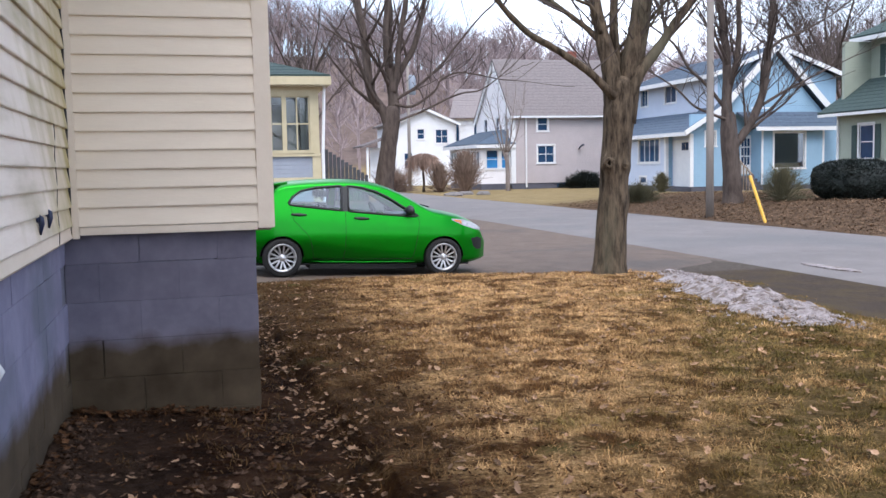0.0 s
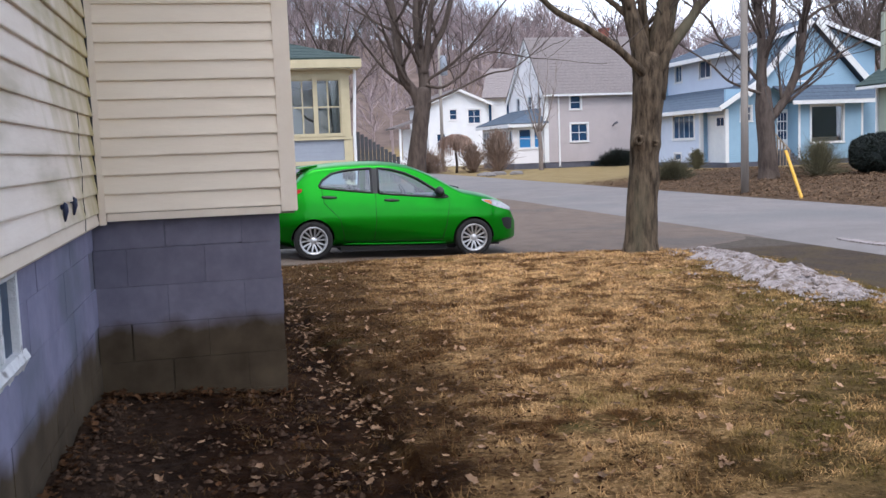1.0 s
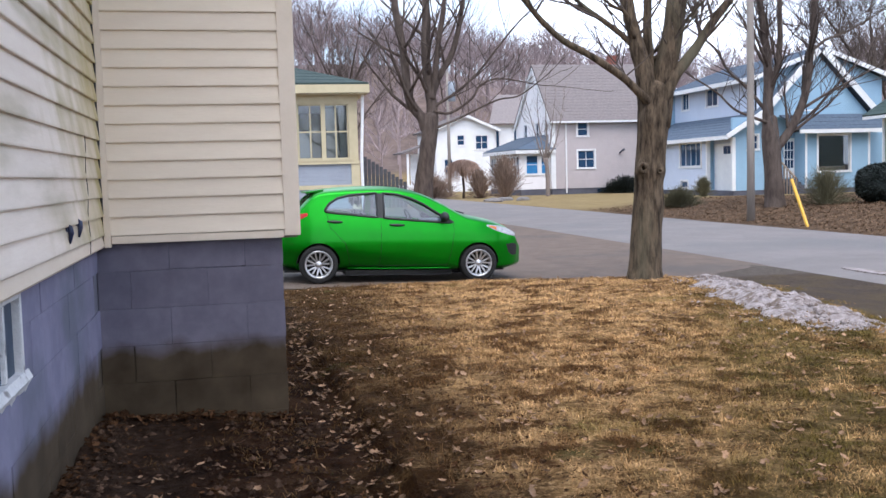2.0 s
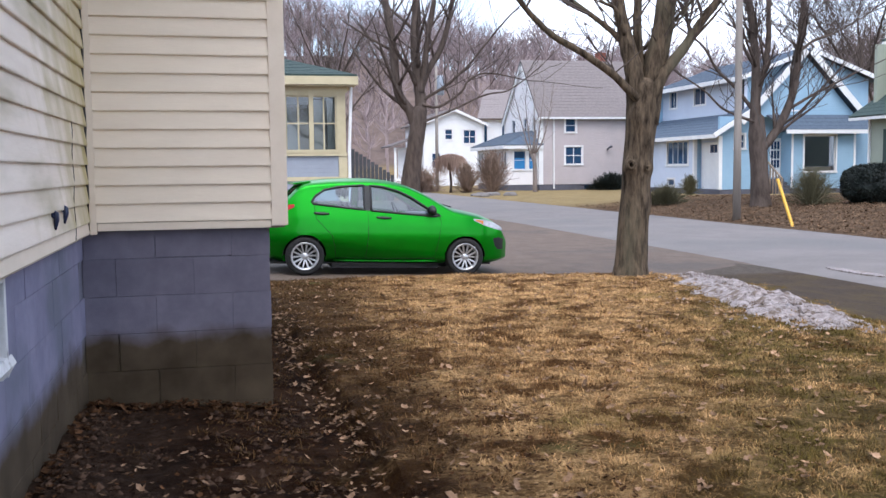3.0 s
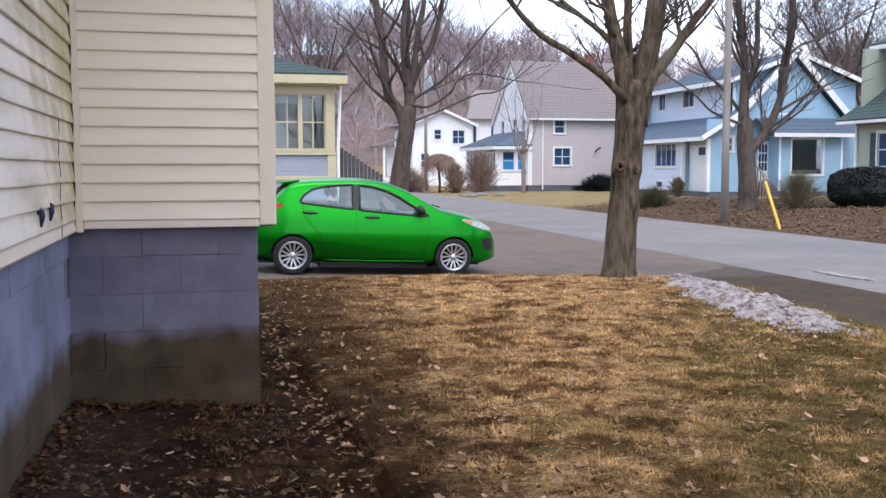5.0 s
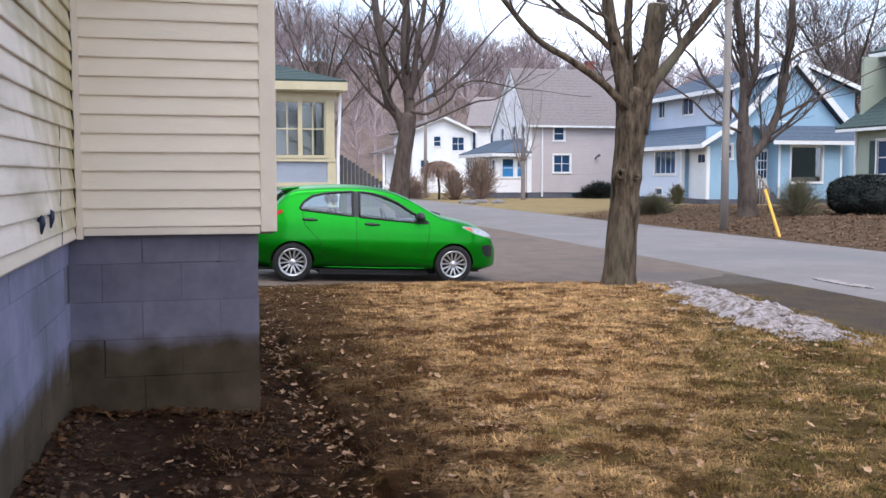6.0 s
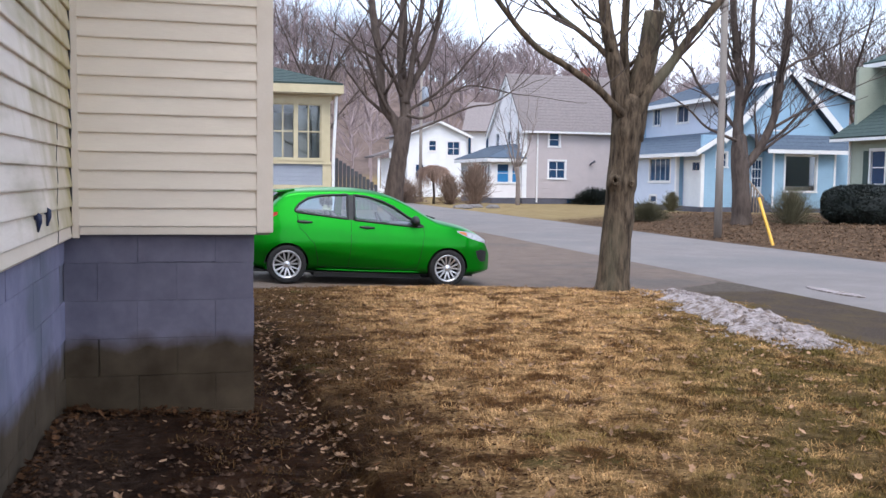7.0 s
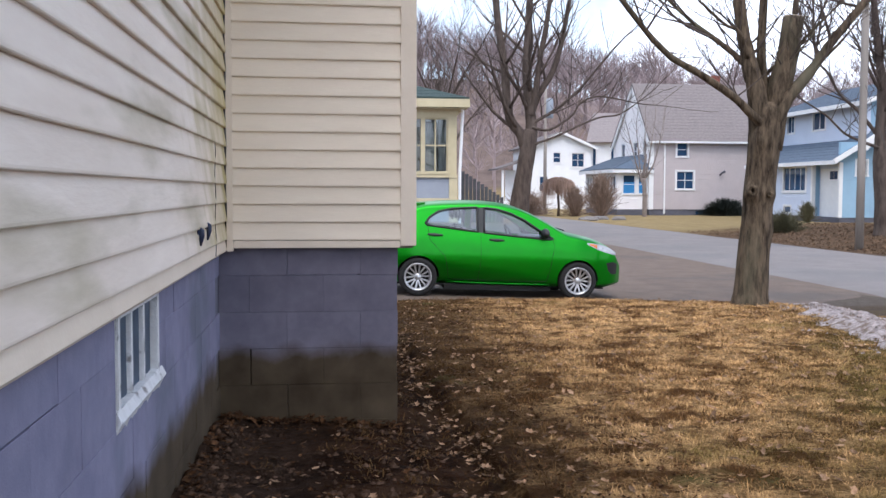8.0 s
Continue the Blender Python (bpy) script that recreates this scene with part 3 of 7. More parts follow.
# foundation: mortar core with blocks proud of it
FX, FY, FCX = -0.70, 5.0, 0.285
found_side = wall_core("foundation_west", [(FX - 0.19, FX - 0.004, -5, 2.335, -0.5, 0.928), (FX - 0.19, FX - 0.004, 3.015, FY + 0.18, -0.5, 0.928),
                                           (FX - 0.19, FX - 0.004, 2.335, 3.015, -0.5, 0.60)],
                       "grey-blue painted concrete block foundation, stained near the soil", M["mortar"])
found_front = wall_core("foundation_north", [(FX - 0.003, FCX - 0.004, FY + 0.004, FY + 0.19, -0.5, 0.945)],
                        "grey-blue painted concrete block foundation under the projecting room", M["mortar"])
wall_core("foundation_east", [(FCX - 0.19, FCX, FY + 0.19, 10.4, -0.5, 0.945)], "painted block foundation along the driveway", M["block"])


def block_mesh(length, mat, gap=0.0, low=0.0):
    bm = bmesh.new()
    box(bm, gap, length, -0.0055, 0.02, low, 0.2022)
    bmesh.ops.bevel(bm, geom=[e for e in bm.edges if abs(e.verts[0].co.y + 0.0055) < 1e-4 and abs(e.verts[1].co.y + 0.0055) < 1e-4], offset=0.0012, segments=1, affect="EDGES")
    return mesh_of(bm, "block", mat)



# ---- trees ----
def grow(bm, rng, p, d, length, radius, depth, twigs, bend=0.25, up=0.12, min_r=0.004):
    """One branch with side shoots; thin shoots go into the twig mesh."""
    steps = max(3, int(4 + depth))
    pts, radii = [Vector(p)], [radius]
    d = Vector(d).normalized()
    for i in range(steps):
        d = (d + Vector((rng.uniform(-1, 1), rng.uniform(-1, 1), rng.uniform(-1, 1))) * bend * 0.55 + Vector((0, 0, up * 0.5))).normalized()
        pts.append(pts[-1] + d * length / steps)
        radii.append(max(min_r, radius * (1 - 0.72 * (i + 1) / steps)))
    target = twigs if radius < 0.03 else bm
    tube(target, pts, radii, 4 if radius < 0.03 else 7, cap=radius > 0.03)
    if depth <= 0:
        return
    for i in range(1, len(pts)):
        for _ in range(2 if depth > 1 else 1):
            if rng.random() < 0.78:
                side = Vector((rng.uniform(-1, 1), rng.uniform(-1, 1), rng.uniform(-0.3, 0.8)))
                nd = (d * 0.75 + side).normalized()
                grow(bm, rng, pts[i], nd, length * rng.uniform(0.42, 0.68), max(min_r, radii[i] * rng.uniform(0.4, 0.62)), depth - 1, twigs, bend, up, min_r)


def limb(bm, rng, pts, r0, r1, twigs, shoots=4, shoot_len=1.2, depth=1, min_r=0.004, sides=10):
    """A heavy limb through given bends, with shoots along its outer part."""
    pts = [Vector(p) for p in pts]
    fine = []
    k = 4
    for i in range(len(pts) - 1):
        a, b = pts[i], pts[i + 1]
        before, after = pts[max(i - 1, 0)], pts[min(i + 2, len(pts) - 1)]
        for j in range(k):
            t = j / k
            q = 0.5 * ((2 * a) + (b - before) * t + (2 * before - 5 * a + 4 * b - after) * t * t + (3 * a - before - 3 * b + after) * t * t * t)
            fine.append(q)
    fine.append(pts[-1])
    radii = [r0 + (r1 - r0) * (i / (len(fine) - 1)) ** 0.8 for i in range(len(fine))]
    tube(bm, fine, radii, sides, wobble=0.06, rng=rng)
    for s in range(shoots):
        i = rng.randint(max(1, len(fine) // 4), len(fine) - 2)
        d = (fine[i + 1] - fine[i]).normalized()
        nd = d * 0.6 + Vector((rng.uniform(-1, 1), rng.uniform(-1, 1), rng.uniform(-0.2, 0.7)))
        grow(bm, rng, fine[i], nd, shoot_len * rng.uniform(0.6, 1.3), max(min_r, radii[i] * 0.42), depth, twigs, min_r=min_r)
    d = (fine[-1] - fine[-2]).normalized()
    grow(bm, rng, fine[-1], d, shoot_len * 1.6, r1, depth, twigs, min_r=min_r)


def trunk(bm, rng, pts, radii, sides=22, knots=()):
    """A trunk with a flared foot, ridged bark and swellings."""
    fine, rr = [], []
    for (a, b), (ra, rb) in zip(zip(pts, pts[1:]), zip(radii, radii[1:])):
        for j in range(10):
            t = j / 10
            fine.append(Vector(a).lerp(Vector(b), t))
            rr.append(ra + (rb - ra) * t)
    fine.append(Vector(pts[-1]))
    rr.append(radii[-1])
    up = (Vector(pts[-1]) - Vector(pts[-2])).normalized()
    for k in range(1, 5):
        a = k / 4 * math.pi / 2
        fine.append(Vector(pts[-1]) + up * radii[-1] * math.sin(a) * 0.9)
        rr.append(radii[-1] * max(0.06, math.cos(a)))
    rings = []
    for p, r in zip(fine, rr):
        ring = []
        for k in range(sides):
            a = 2 * math.pi * k / sides
            f = 1 + 0.05 * noise.noise((math.cos(a) * 2.2, math.sin(a) * 2.2, p.z * 1.3 + p.x)) + 0.11 * (abs(noise.noise((math.cos(a) * 7, math.sin(a) * 7, p.z * 1.6 + p.x))) - 0.2)
            q = p + Vector((math.cos(a), math.sin(a), 0)) * r * f
            for kp, kr, kh in knots:
                dd = (q - Vector(kp)).length
                q += Vector((math.cos(a), math.sin(a), 0)) * kh * math.exp(-(dd / kr) ** 2)
            ring.append(bm.verts.new(q))
        rings.append(ring)
    for a, b in zip(rings, rings[1:]):
        for k in range(sides):
            bm.faces.new((a[k], a[(k + 1) % sides], b[(k + 1) % sides], b[k]))
    bm.faces.new(rings[-1])
    bm.faces.new(rings[0][::-1])


def tree(name, label, base, build, bark, twig=None):
    top = thing(name, label, "tree", base)
    bm, tw = bmesh.new(), bmesh.new()
    build(bm, tw)
    inv = Matrix.Translation(-Vector(base))
    bm.transform(inv)
    tw.transform(inv)
    part("trunk", bm, bark, top, smooth=True)
    part("crown", tw, twig or M["twig"], top, "bare leafless twigs")
    return top


def lawn_tree(bm, tw):
    r = random.Random(11)
    y = 12.35
    trunk(bm, r, [(5.70, y, -0.46), (5.703, y, -0.315), (5.718, y, -0.13), (5.747, y, 0.394), (5.79, y, 1.113), (5.844, y, 1.669), (5.882, y, 2.065), (5.91, y, 2.33)],
          [0.33, 0.268, 0.232, 0.206, 0.197, 0.202, 0.226, 0.215], 72,
          knots=[((5.60, y - 0.20, 1.26), 0.11, 0.075), ((5.60, y - 0.08, 1.25), 0.10, 0.05), ((5.90, y - 0.18, 1.22), 0.10, 0.045), ((5.94, y - 0.12, 0.75), 0.16, 0.022), ((5.70, y - 0.2, 1.95), 0.13, 0.03)])
    for cx, cz, big in ((5.60, 1.28, 1.0), (5.845, 1.235, 0.55)):
        centre = Vector((cx, y - 0.24 - 0.01 * big, cz))
        side, up = Vector((0.91, -0.41, 0)), Vector((0, 0, 1))
        loop = [centre + (side * math.cos(k * 0.5236) * 0.048 + up * math.sin(k * 0.5236) * 0.056) * big for k in range(13)]
        tube(bm, loop, [0.028 * big * (1 + 0.2 * math.sin(k * 2.1)) for k in range(13)], 8, cap=False)
        tube(bm, [centre + Vector((0.05, 0.11, 0)), centre + Vector((0.008, 0.018, 0))], [0.042 * big, 0.028 * big], 10)
    limb(bm, r, [(5.83, y, 1.8), (5.776, y, 2.26), (5.738, y, 2.612), (5.666, y + 0.04, 2.923), (5.63, y + 0.08, 3.155), (5.56, y + 0.12, 3.54), (5.42, y + 0.2, 4.7), (5.0, y + 0.3, 6.4)], 0.165, 0.06, tw, 6, 1.6, 2, sides=14)
    limb(bm, r, [(5.92, y + 0.06, 2.1), (5.90, y + 0.1, 2.46), (5.885, y + 0.13, 2.77), (5.865, y + 0.16, 3.16), (5.89, y + 0.2, 3.55), (5.98, y + 0.25, 5.0), (6.1, y + 0.3, 6.6)], 0.095, 0.045, tw, 4, 1.5, 2)
    tube(bm, [(5.93, y - 0.02, 1.85), (5.962, y - 0.02, 2.08), (5.995, y - 0.02, 2.3), (6.035, y - 0.02, 2.52), (6.07, y - 0.02, 2.74), (6.115, y - 0.035, 2.96), (6.155, y - 0.05, 3.17), (6.185, y - 0.055, 3.38), (6.21, y - 0.06, 3.64)],
         [0.165, 0.165, 0.163, 0.16, 0.155, 0.15, 0.145, 0.14, 0.138], 16, wobble=0.04, rng=r)
    limb(bm, r, [(6.14, y, 3.15), (6.27, y + 0.08, 3.5), (6.36, y + 0.12, 4.2), (6.5, y + 0.1, 6.2)], 0.06, 0.03, tw, 5, 1.6, 2)
    limb(bm, r, [(5.90, y - 0.12, 2.16), (5.999, y - 0.15, 2.318), (6.116, y - 0.18, 2.55), (6.338, y - 0.2, 2.82), (6.466, y - 0.2, 2.98), (6.627, y - 0.22, 3.22), (6.911, y - 0.26, 3.585), (7.6, y - 0.35, 4.4), (8.6, y - 0.4, 5.3)], 0.098, 0.045, tw, 8, 1.5, 2, sides=12)
    limb(bm, r, [(5.78, y - 0.1, 2.16), (5.69, y - 0.14, 2.245), (5.571, y - 0.16, 2.336), (5.375, y - 0.18, 2.505), (5.164, y - 0.2, 2.641), (4.831, y - 0.2, 2.842), (4.502, y - 0.22, 3.002), (4.258, y - 0.24, 3.192), (3.977, y - 0.26, 3.485), (3.3, y - 0.3, 4.3)], 0.068, 0.035, tw, 4, 1.2, 2)
    limb(bm, r, [(5.60, y, 3.08), (5.45, y - 0.05, 3.42), (5.2, y - 0.1, 3.53), (4.7, y - 0.2, 3.9)], 0.035, 0.015, tw, 4, 1.0, 1)


maple = tree("maple_tree", "bare maple with knotted grey-brown trunk on the dry lawn", (5.70, 12.35, -0.3), lawn_tree, M["bark"])
bm = bmesh.new()
tube(bm, [(0.51, -0.062, 3.93), (0.512, -0.063, 3.955)], [0.132, 0.126], 20)
part("pruning_cut", bm, M["cut_wood"], maple, "pale sawn end of a pruned stem")


def street_tree_left(bm, tw):
    r = random.Random(5)
    y = 37.0
    trunk(bm, r, [(7.37, y, 0.15), (7.38, y, 0.40), (7.43, y, 0.9), (7.62, y, 2.155), (7.76, y, 3.1), (7.79, y, 3.5)], [0.48, 0.40, 0.355, 0.325, 0.32, 0.29], 40)
    limb(bm, r, [(7.70, y, 2.75), (7.562, y, 3.205), (7.40, y, 3.56), (7.055, y, 3.984), (6.884, y, 4.631), (6.808, y, 5.814), (6.665, y, 6.881), (6.541, y, 7.6), (6.2, y, 10.5)], 0.24, 0.12, tw, 9, 2.8, 1, 0.010)
    limb(bm, r, [(7.80, y, 3.0), (7.859, y, 3.819), (7.733, y, 4.905), (7.656, y, 6.286), (7.712, y, 7.641), (7.85, y, 10.5)], 0.27, 0.12, tw, 8, 2.8, 1, 0.010)
    limb(bm, r, [(7.82, y - 0.1, 4.2), (7.958, y - 0.15, 4.909), (8.125, y - 0.2, 6.298), (8.36, y - 0.25, 7.663), (8.6, y - 0.3, 9.5)], 0.15, 0.08, tw, 5, 2.4, 1, 0.010)
    limb(bm, r, [(7.84, y + 0.1, 4.2), (8.161, y + 0.15, 5.021), (8.731, y + 0.2, 5.945), (9.031, y + 0.25, 6.864), (9.216, y + 0.3, 7.692), (9.6, y + 0.4, 9.6)], 0.155, 0.08, tw, 7, 2.4, 1, 0.010)
    limb(bm, r, [(7.88, y - 0.1, 3.9), (8.109, y - 0.15, 4.04), (8.813, y - 0.2, 4.464), (9.684, y - 0.3, 5.224), (10.33, y - 0.3, 5.983), (11.0, y - 0.3, 6.768)], 0.075, 0.035, tw, 8, 2.0, 1, 0.010)
    limb(bm, r, [(7.86, y - 0.2, 3.75), (8.513, y - 0.3, 3.651), (9.382, y - 0.4, 4.209), (9.681, y - 0.4, 4.675), (10.35, y - 0.4, 4.95), (11.28, y - 0.4, 4.855)], 0.065, 0.028, tw, 6, 1.6, 1, 0.010)
    limb(bm, r, [(7.86, y - 0.2, 3.05), (8.898, y - 0.3, 3.457), (10.348, y - 0.4, 4.111), (11.28, y - 0.4, 4.278), (12.221, y - 0.4, 4.915)], 0.055, 0.022, tw, 6, 1.6, 1, 0.010)


tree("street_tree", "large bare street tree forking low beside the drive", (7.35, 37.0, 0.3), street_tree_left, M["bark_far"])


def street_tree_right(bm, tw):
    r = random.Random(8)
    y = 30.5
    trunk(bm, r, [(18.76, y, -0.5), (18.745, y, -0.30), (18.71, y, 0.17), (18.64, y, 1.27), (18.55, y, 2.26), (18.53, y, 2.85)], [0.52, 0.41, 0.33, 0.30, 0.31, 0.25], 40)
    limb(bm, r, [(18.54, y, 2.3), (18.50, y, 2.80), (18.455, y, 3.40), (18.476, y, 4.36), (18.41, y, 5.32), (18.26, y, 6.17), (18.0, y, 8.5)], 0.24, 0.10, tw, 7, 2.6, 2, 0.009)
    limb(bm, r, [(18.62, y - 0.1, 1.8), (18.80, y - 0.12, 1.98), (18.995, y - 0.12, 2.163), (19.382, y - 0.15, 2.74), (19.781, y - 0.2, 3.713), (19.968, y - 0.2, 5.058), (20.114, y - 0.2, 6.22), (20.2, y - 0.2, 9.0)], 0.19, 0.10, tw, 7, 2.6, 2, 0.009)
    limb(bm, r, [(18.47, y + 0.05, 3.6), (18.75, y + 0.1, 4.3), (18.93, y + 0.15, 4.82), (19.06, y + 0.2, 5.8), (19.03, y + 0.2, 6.97), (19.1, y + 0.2, 9.0)], 0.14, 0.07, tw, 5, 2.2, 2, 0.009)
    limb(bm, r, [(18.44, y - 0.1, 2.74), (17.763, y - 0.2, 2.946), (16.997, y - 0.3, 3.233), (16.341, y - 0.3, 3.808), (15.376, y - 0.3, 4.37)], 0.06, 0.025, tw, 6, 1.8, 1, 0.009)
    limb(bm, r, [(18.42, y + 0.1, 3.2), (17.74, y + 0.2, 4.02), (17.12, y + 0.3, 4.593), (16.633, y + 0.3, 5.353), (16.0, y + 0.3, 5.8)], 0.075, 0.03, tw, 6, 2.0, 1, 0.009)
    limb(bm, r, [(19.55, y - 0.2, 3.15), (20.637, y - 0.3, 3.763), (21.311, y - 0.3, 4.071), (22.217, y - 0.3, 4.485)], 0.06, 0.025, tw, 8, 2.0, 1, 0.009)
    limb(bm, r, [(19.30, y, 2.56), (20.204, y + 0.1, 3.063), (21.089, y + 0.2, 3.869), (21.98, y + 0.2, 4.681)], 0.06, 0.025, tw, 6, 1.6, 1, 0.009)
    limb(bm, r, [(19.92, y, 5.0), (20.7, y + 0.1, 5.6), (21.6, y + 0.2, 5.9), (22.8, y + 0.2, 6.5)], 0.07, 0.03, tw, 9, 2.2, 2, 0.009)


tree("street_tree", "bare street tree with forked trunk before the blue house", (18.75, 30.5, -0.3), street_tree_right, M["bark_far"])


def slim_tree(bm, tw):
    r = random.Random(3)
    limb(bm, r, [(21.05, 62.5, -0.5), (21.05, 62.5, 1.0), (20.97, 62.5, 2.2)], 0.17, 0.13, tw, 0, 1, 0, 0.01)
    for k in range(5):
        a = -0.9 + 0.45 * k
        limb(bm, r, [(21.0, 62.5, 1.5 + 0.15 * k), (21.0 + a * 0.7, 62.4 + 0.2 * (k % 2), 3.2), (21.0 + a * 1.3, 62.5, 5.6 - 0.3 * abs(a))], 0.075, 0.025, tw, 5, 1.3, 1, 0.009)


tree("small_tree", "slender multi-stemmed bare tree before the grey house", (21.05, 62.5, -0.4), slim_tree, M["twig_pale"], M["twig_pale"])


def back_tree(seed, x, y, height, spread):
    def build(bm, tw):
        r = random.Random(seed)
        z = ground_z(x, y) - 0.3
        limb(bm, r, [(x, y, z), (x + 0.2, y, z + height * 0.25), (x, y, z + height * 0.5)], 0.36, 0.2, tw, 2, 3, 2, 0.011)
        for k in range(6):
            a = k * 1.047 + r.random()
            limb(bm, r, [(x, y, z + height * (0.28 + 0.05 * k)), (x + math.cos(a) * spread * 0.4, y + math.sin(a) * spread * 0.4, z + height * (0.5 + 0.05 * k)),
                         (x + math.cos(a) * spread, y + math.sin(a) * spread, z + height * (0.72 + 0.05 * k))], 0.15, 0.05, tw, 6, 3.0, 2, 0.011)
    tree("background_tree", "tall bare tree rising behind the houses", (x, y, ground_z(x, y)), build, M["bark_far"])


back_tree(21, 43.0, 58.0, 13.5, 5.5)
back_tree(22, 50.0, 66.0, 14.0, 5.5)
back_tree(25, 11.0, 92.0, 16.0, 5.0)
back_tree(26, -2.0, 70.0, 15.0, 5.0)

# the bare woods on the hill
def woods():
    r = random.Random(77)
    protos = []
    for k in range(7):
        bm, tw = bmesh.new(), bmesh.new()
        h = r.uniform(8, 13)
        tube(bm, [(0, 0, -1), (0.2, 0, h * 0.4), (0, 0.2, h * 0.8)], [0.20, 0.13, 0.04], 4)
        for i in range(14):
            z = h * r.uniform(0.25, 0.8)
            a = r.random() * 6.28
            p, d = Vector((0, 0, z)), Vector((math.cos(a), math.sin(a), r.uniform(0.4, 1.4))).normalized()
            reach = h * r.uniform(0.2, 0.36)
            bend = d + Vector((0, 0, 0.25))
            tube(bm, [p, p + d * reach * 0.5, p + bend * reach * 0.95], [0.065, 0.045, 0.02], 3, cap=False)
            for k in range(7):
                q = p + d * reach * r.uniform(0.25, 0.9)
                e = d + Vector((r.uniform(-1, 1), r.uniform(-1, 1), r.uniform(-0.2, 1)))
                tube(bm, [q, q + e * reach * 0.22, q + (e + Vector((0, 0, 0.3))) * reach * 0.42], [0.032, 0.024, 0.012], 3, cap=False)
        bm.verts.index_update()
        protos.append((np.array([v.co[:] for v in bm.verts]), [[v.index for v in f.verts] for f in bm.faces]))
        bm.free()
        tw.free()
    verts, faces, base = [], [], 0
    for i in range(760):
        x = r.uniform(-45, 190)
        y = 108 + 105 * r.random() ** 0.6 - 0.15 * x
        v, f = protos[r.randrange(7)]
        s, a = r.uniform(0.75, 1.2), r.random() * 6.28
        rot = np.array([[math.cos(a), -math.sin(a), 0], [math.sin(a), math.cos(a), 0], [0, 0, 1]]) * s
        verts.append(v @ rot.T + np.array([x, y, ground_z(x, y)]))
        faces += [[q + base for q in face] for face in f]
        base += len(v)
    for i in range(260):
        x = r.uniform(-40, 150)
        y = r.uniform(178, 214) - 0.15 * x
        v, f = protos[r.randrange(7)]
        s, a = r.uniform(0.6, 0.95), r.random() * 6.28
        rot = np.array([[math.cos(a), -math.sin(a), 0], [math.sin(a), math.cos(a), 0], [0, 0, 1]]) * s
        verts.append(v @ rot.T + np.array([x, y, ground_z(x, y)]))
        faces += [[q + base for q in face] for face in f]
        base += len(v)
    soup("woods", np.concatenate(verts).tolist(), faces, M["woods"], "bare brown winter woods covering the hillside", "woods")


woods()


# ---- houses over the street ----
def wall_mesh(name, mat, axis, c, out, u0, u1, z0, z1, holes, thick, parent=None):
    """One wall with openings through it. axis: the wall's normal; out: the side that it faces."""
    us = sorted({u0, u1, *[h[0] for h in holes], *[h[1] for h in holes]})
    zs = sorted({z0, z1, *[h[2] for h in holes], *[h[3] for h in holes]})
    lo, hi = (c, c + thick) if out < 0 else (c - thick, c)
    bm = bmesh.new()
    known = {}

    def vert(i, j, k):
        if (i, j, k) not in known:
            w = (lo, hi)[k]
            known[i, j, k] = bm.verts.new((us[i], w, zs[j]) if axis == "y" else (w, us[i], zs[j]))
        return known[i, j, k]

    def solid(i, j):
        if not (0 <= i < len(us) - 1 and 0 <= j < len(zs) - 1):
            return False
        u, z = (us[i] + us[i + 1]) / 2, (zs[j] + zs[j + 1]) / 2
        return not any(h[0] < u < h[1] and h[2] < z < h[3] for h in holes)

    for i in range(len(us) - 1):
        for j in range(len(zs) - 1):
            if not solid(i, j):
                continue
            for k in (0, 1):
                bm.faces.new((vert(i, j, k), vert(i + 1, j, k), vert(i + 1, j + 1, k), vert(i, j + 1, k)))
            for di, dj, a, b in ((-1, 0, (0, 0), (0, 1)), (1, 0, (1, 0), (1, 1)), (0, -1, (0, 0), (1, 0)), (0, 1, (0, 1), (1, 1))):
                if not solid(i + di, j + dj):
                    p, q = (i + a[0], j + a[1]), (i + b[0], j + b[1])
                    bm.faces.new((vert(*p, 0), vert(*q, 0), vert(*q, 1), vert(*p, 1)))
    return part(name, bm, mat, parent)


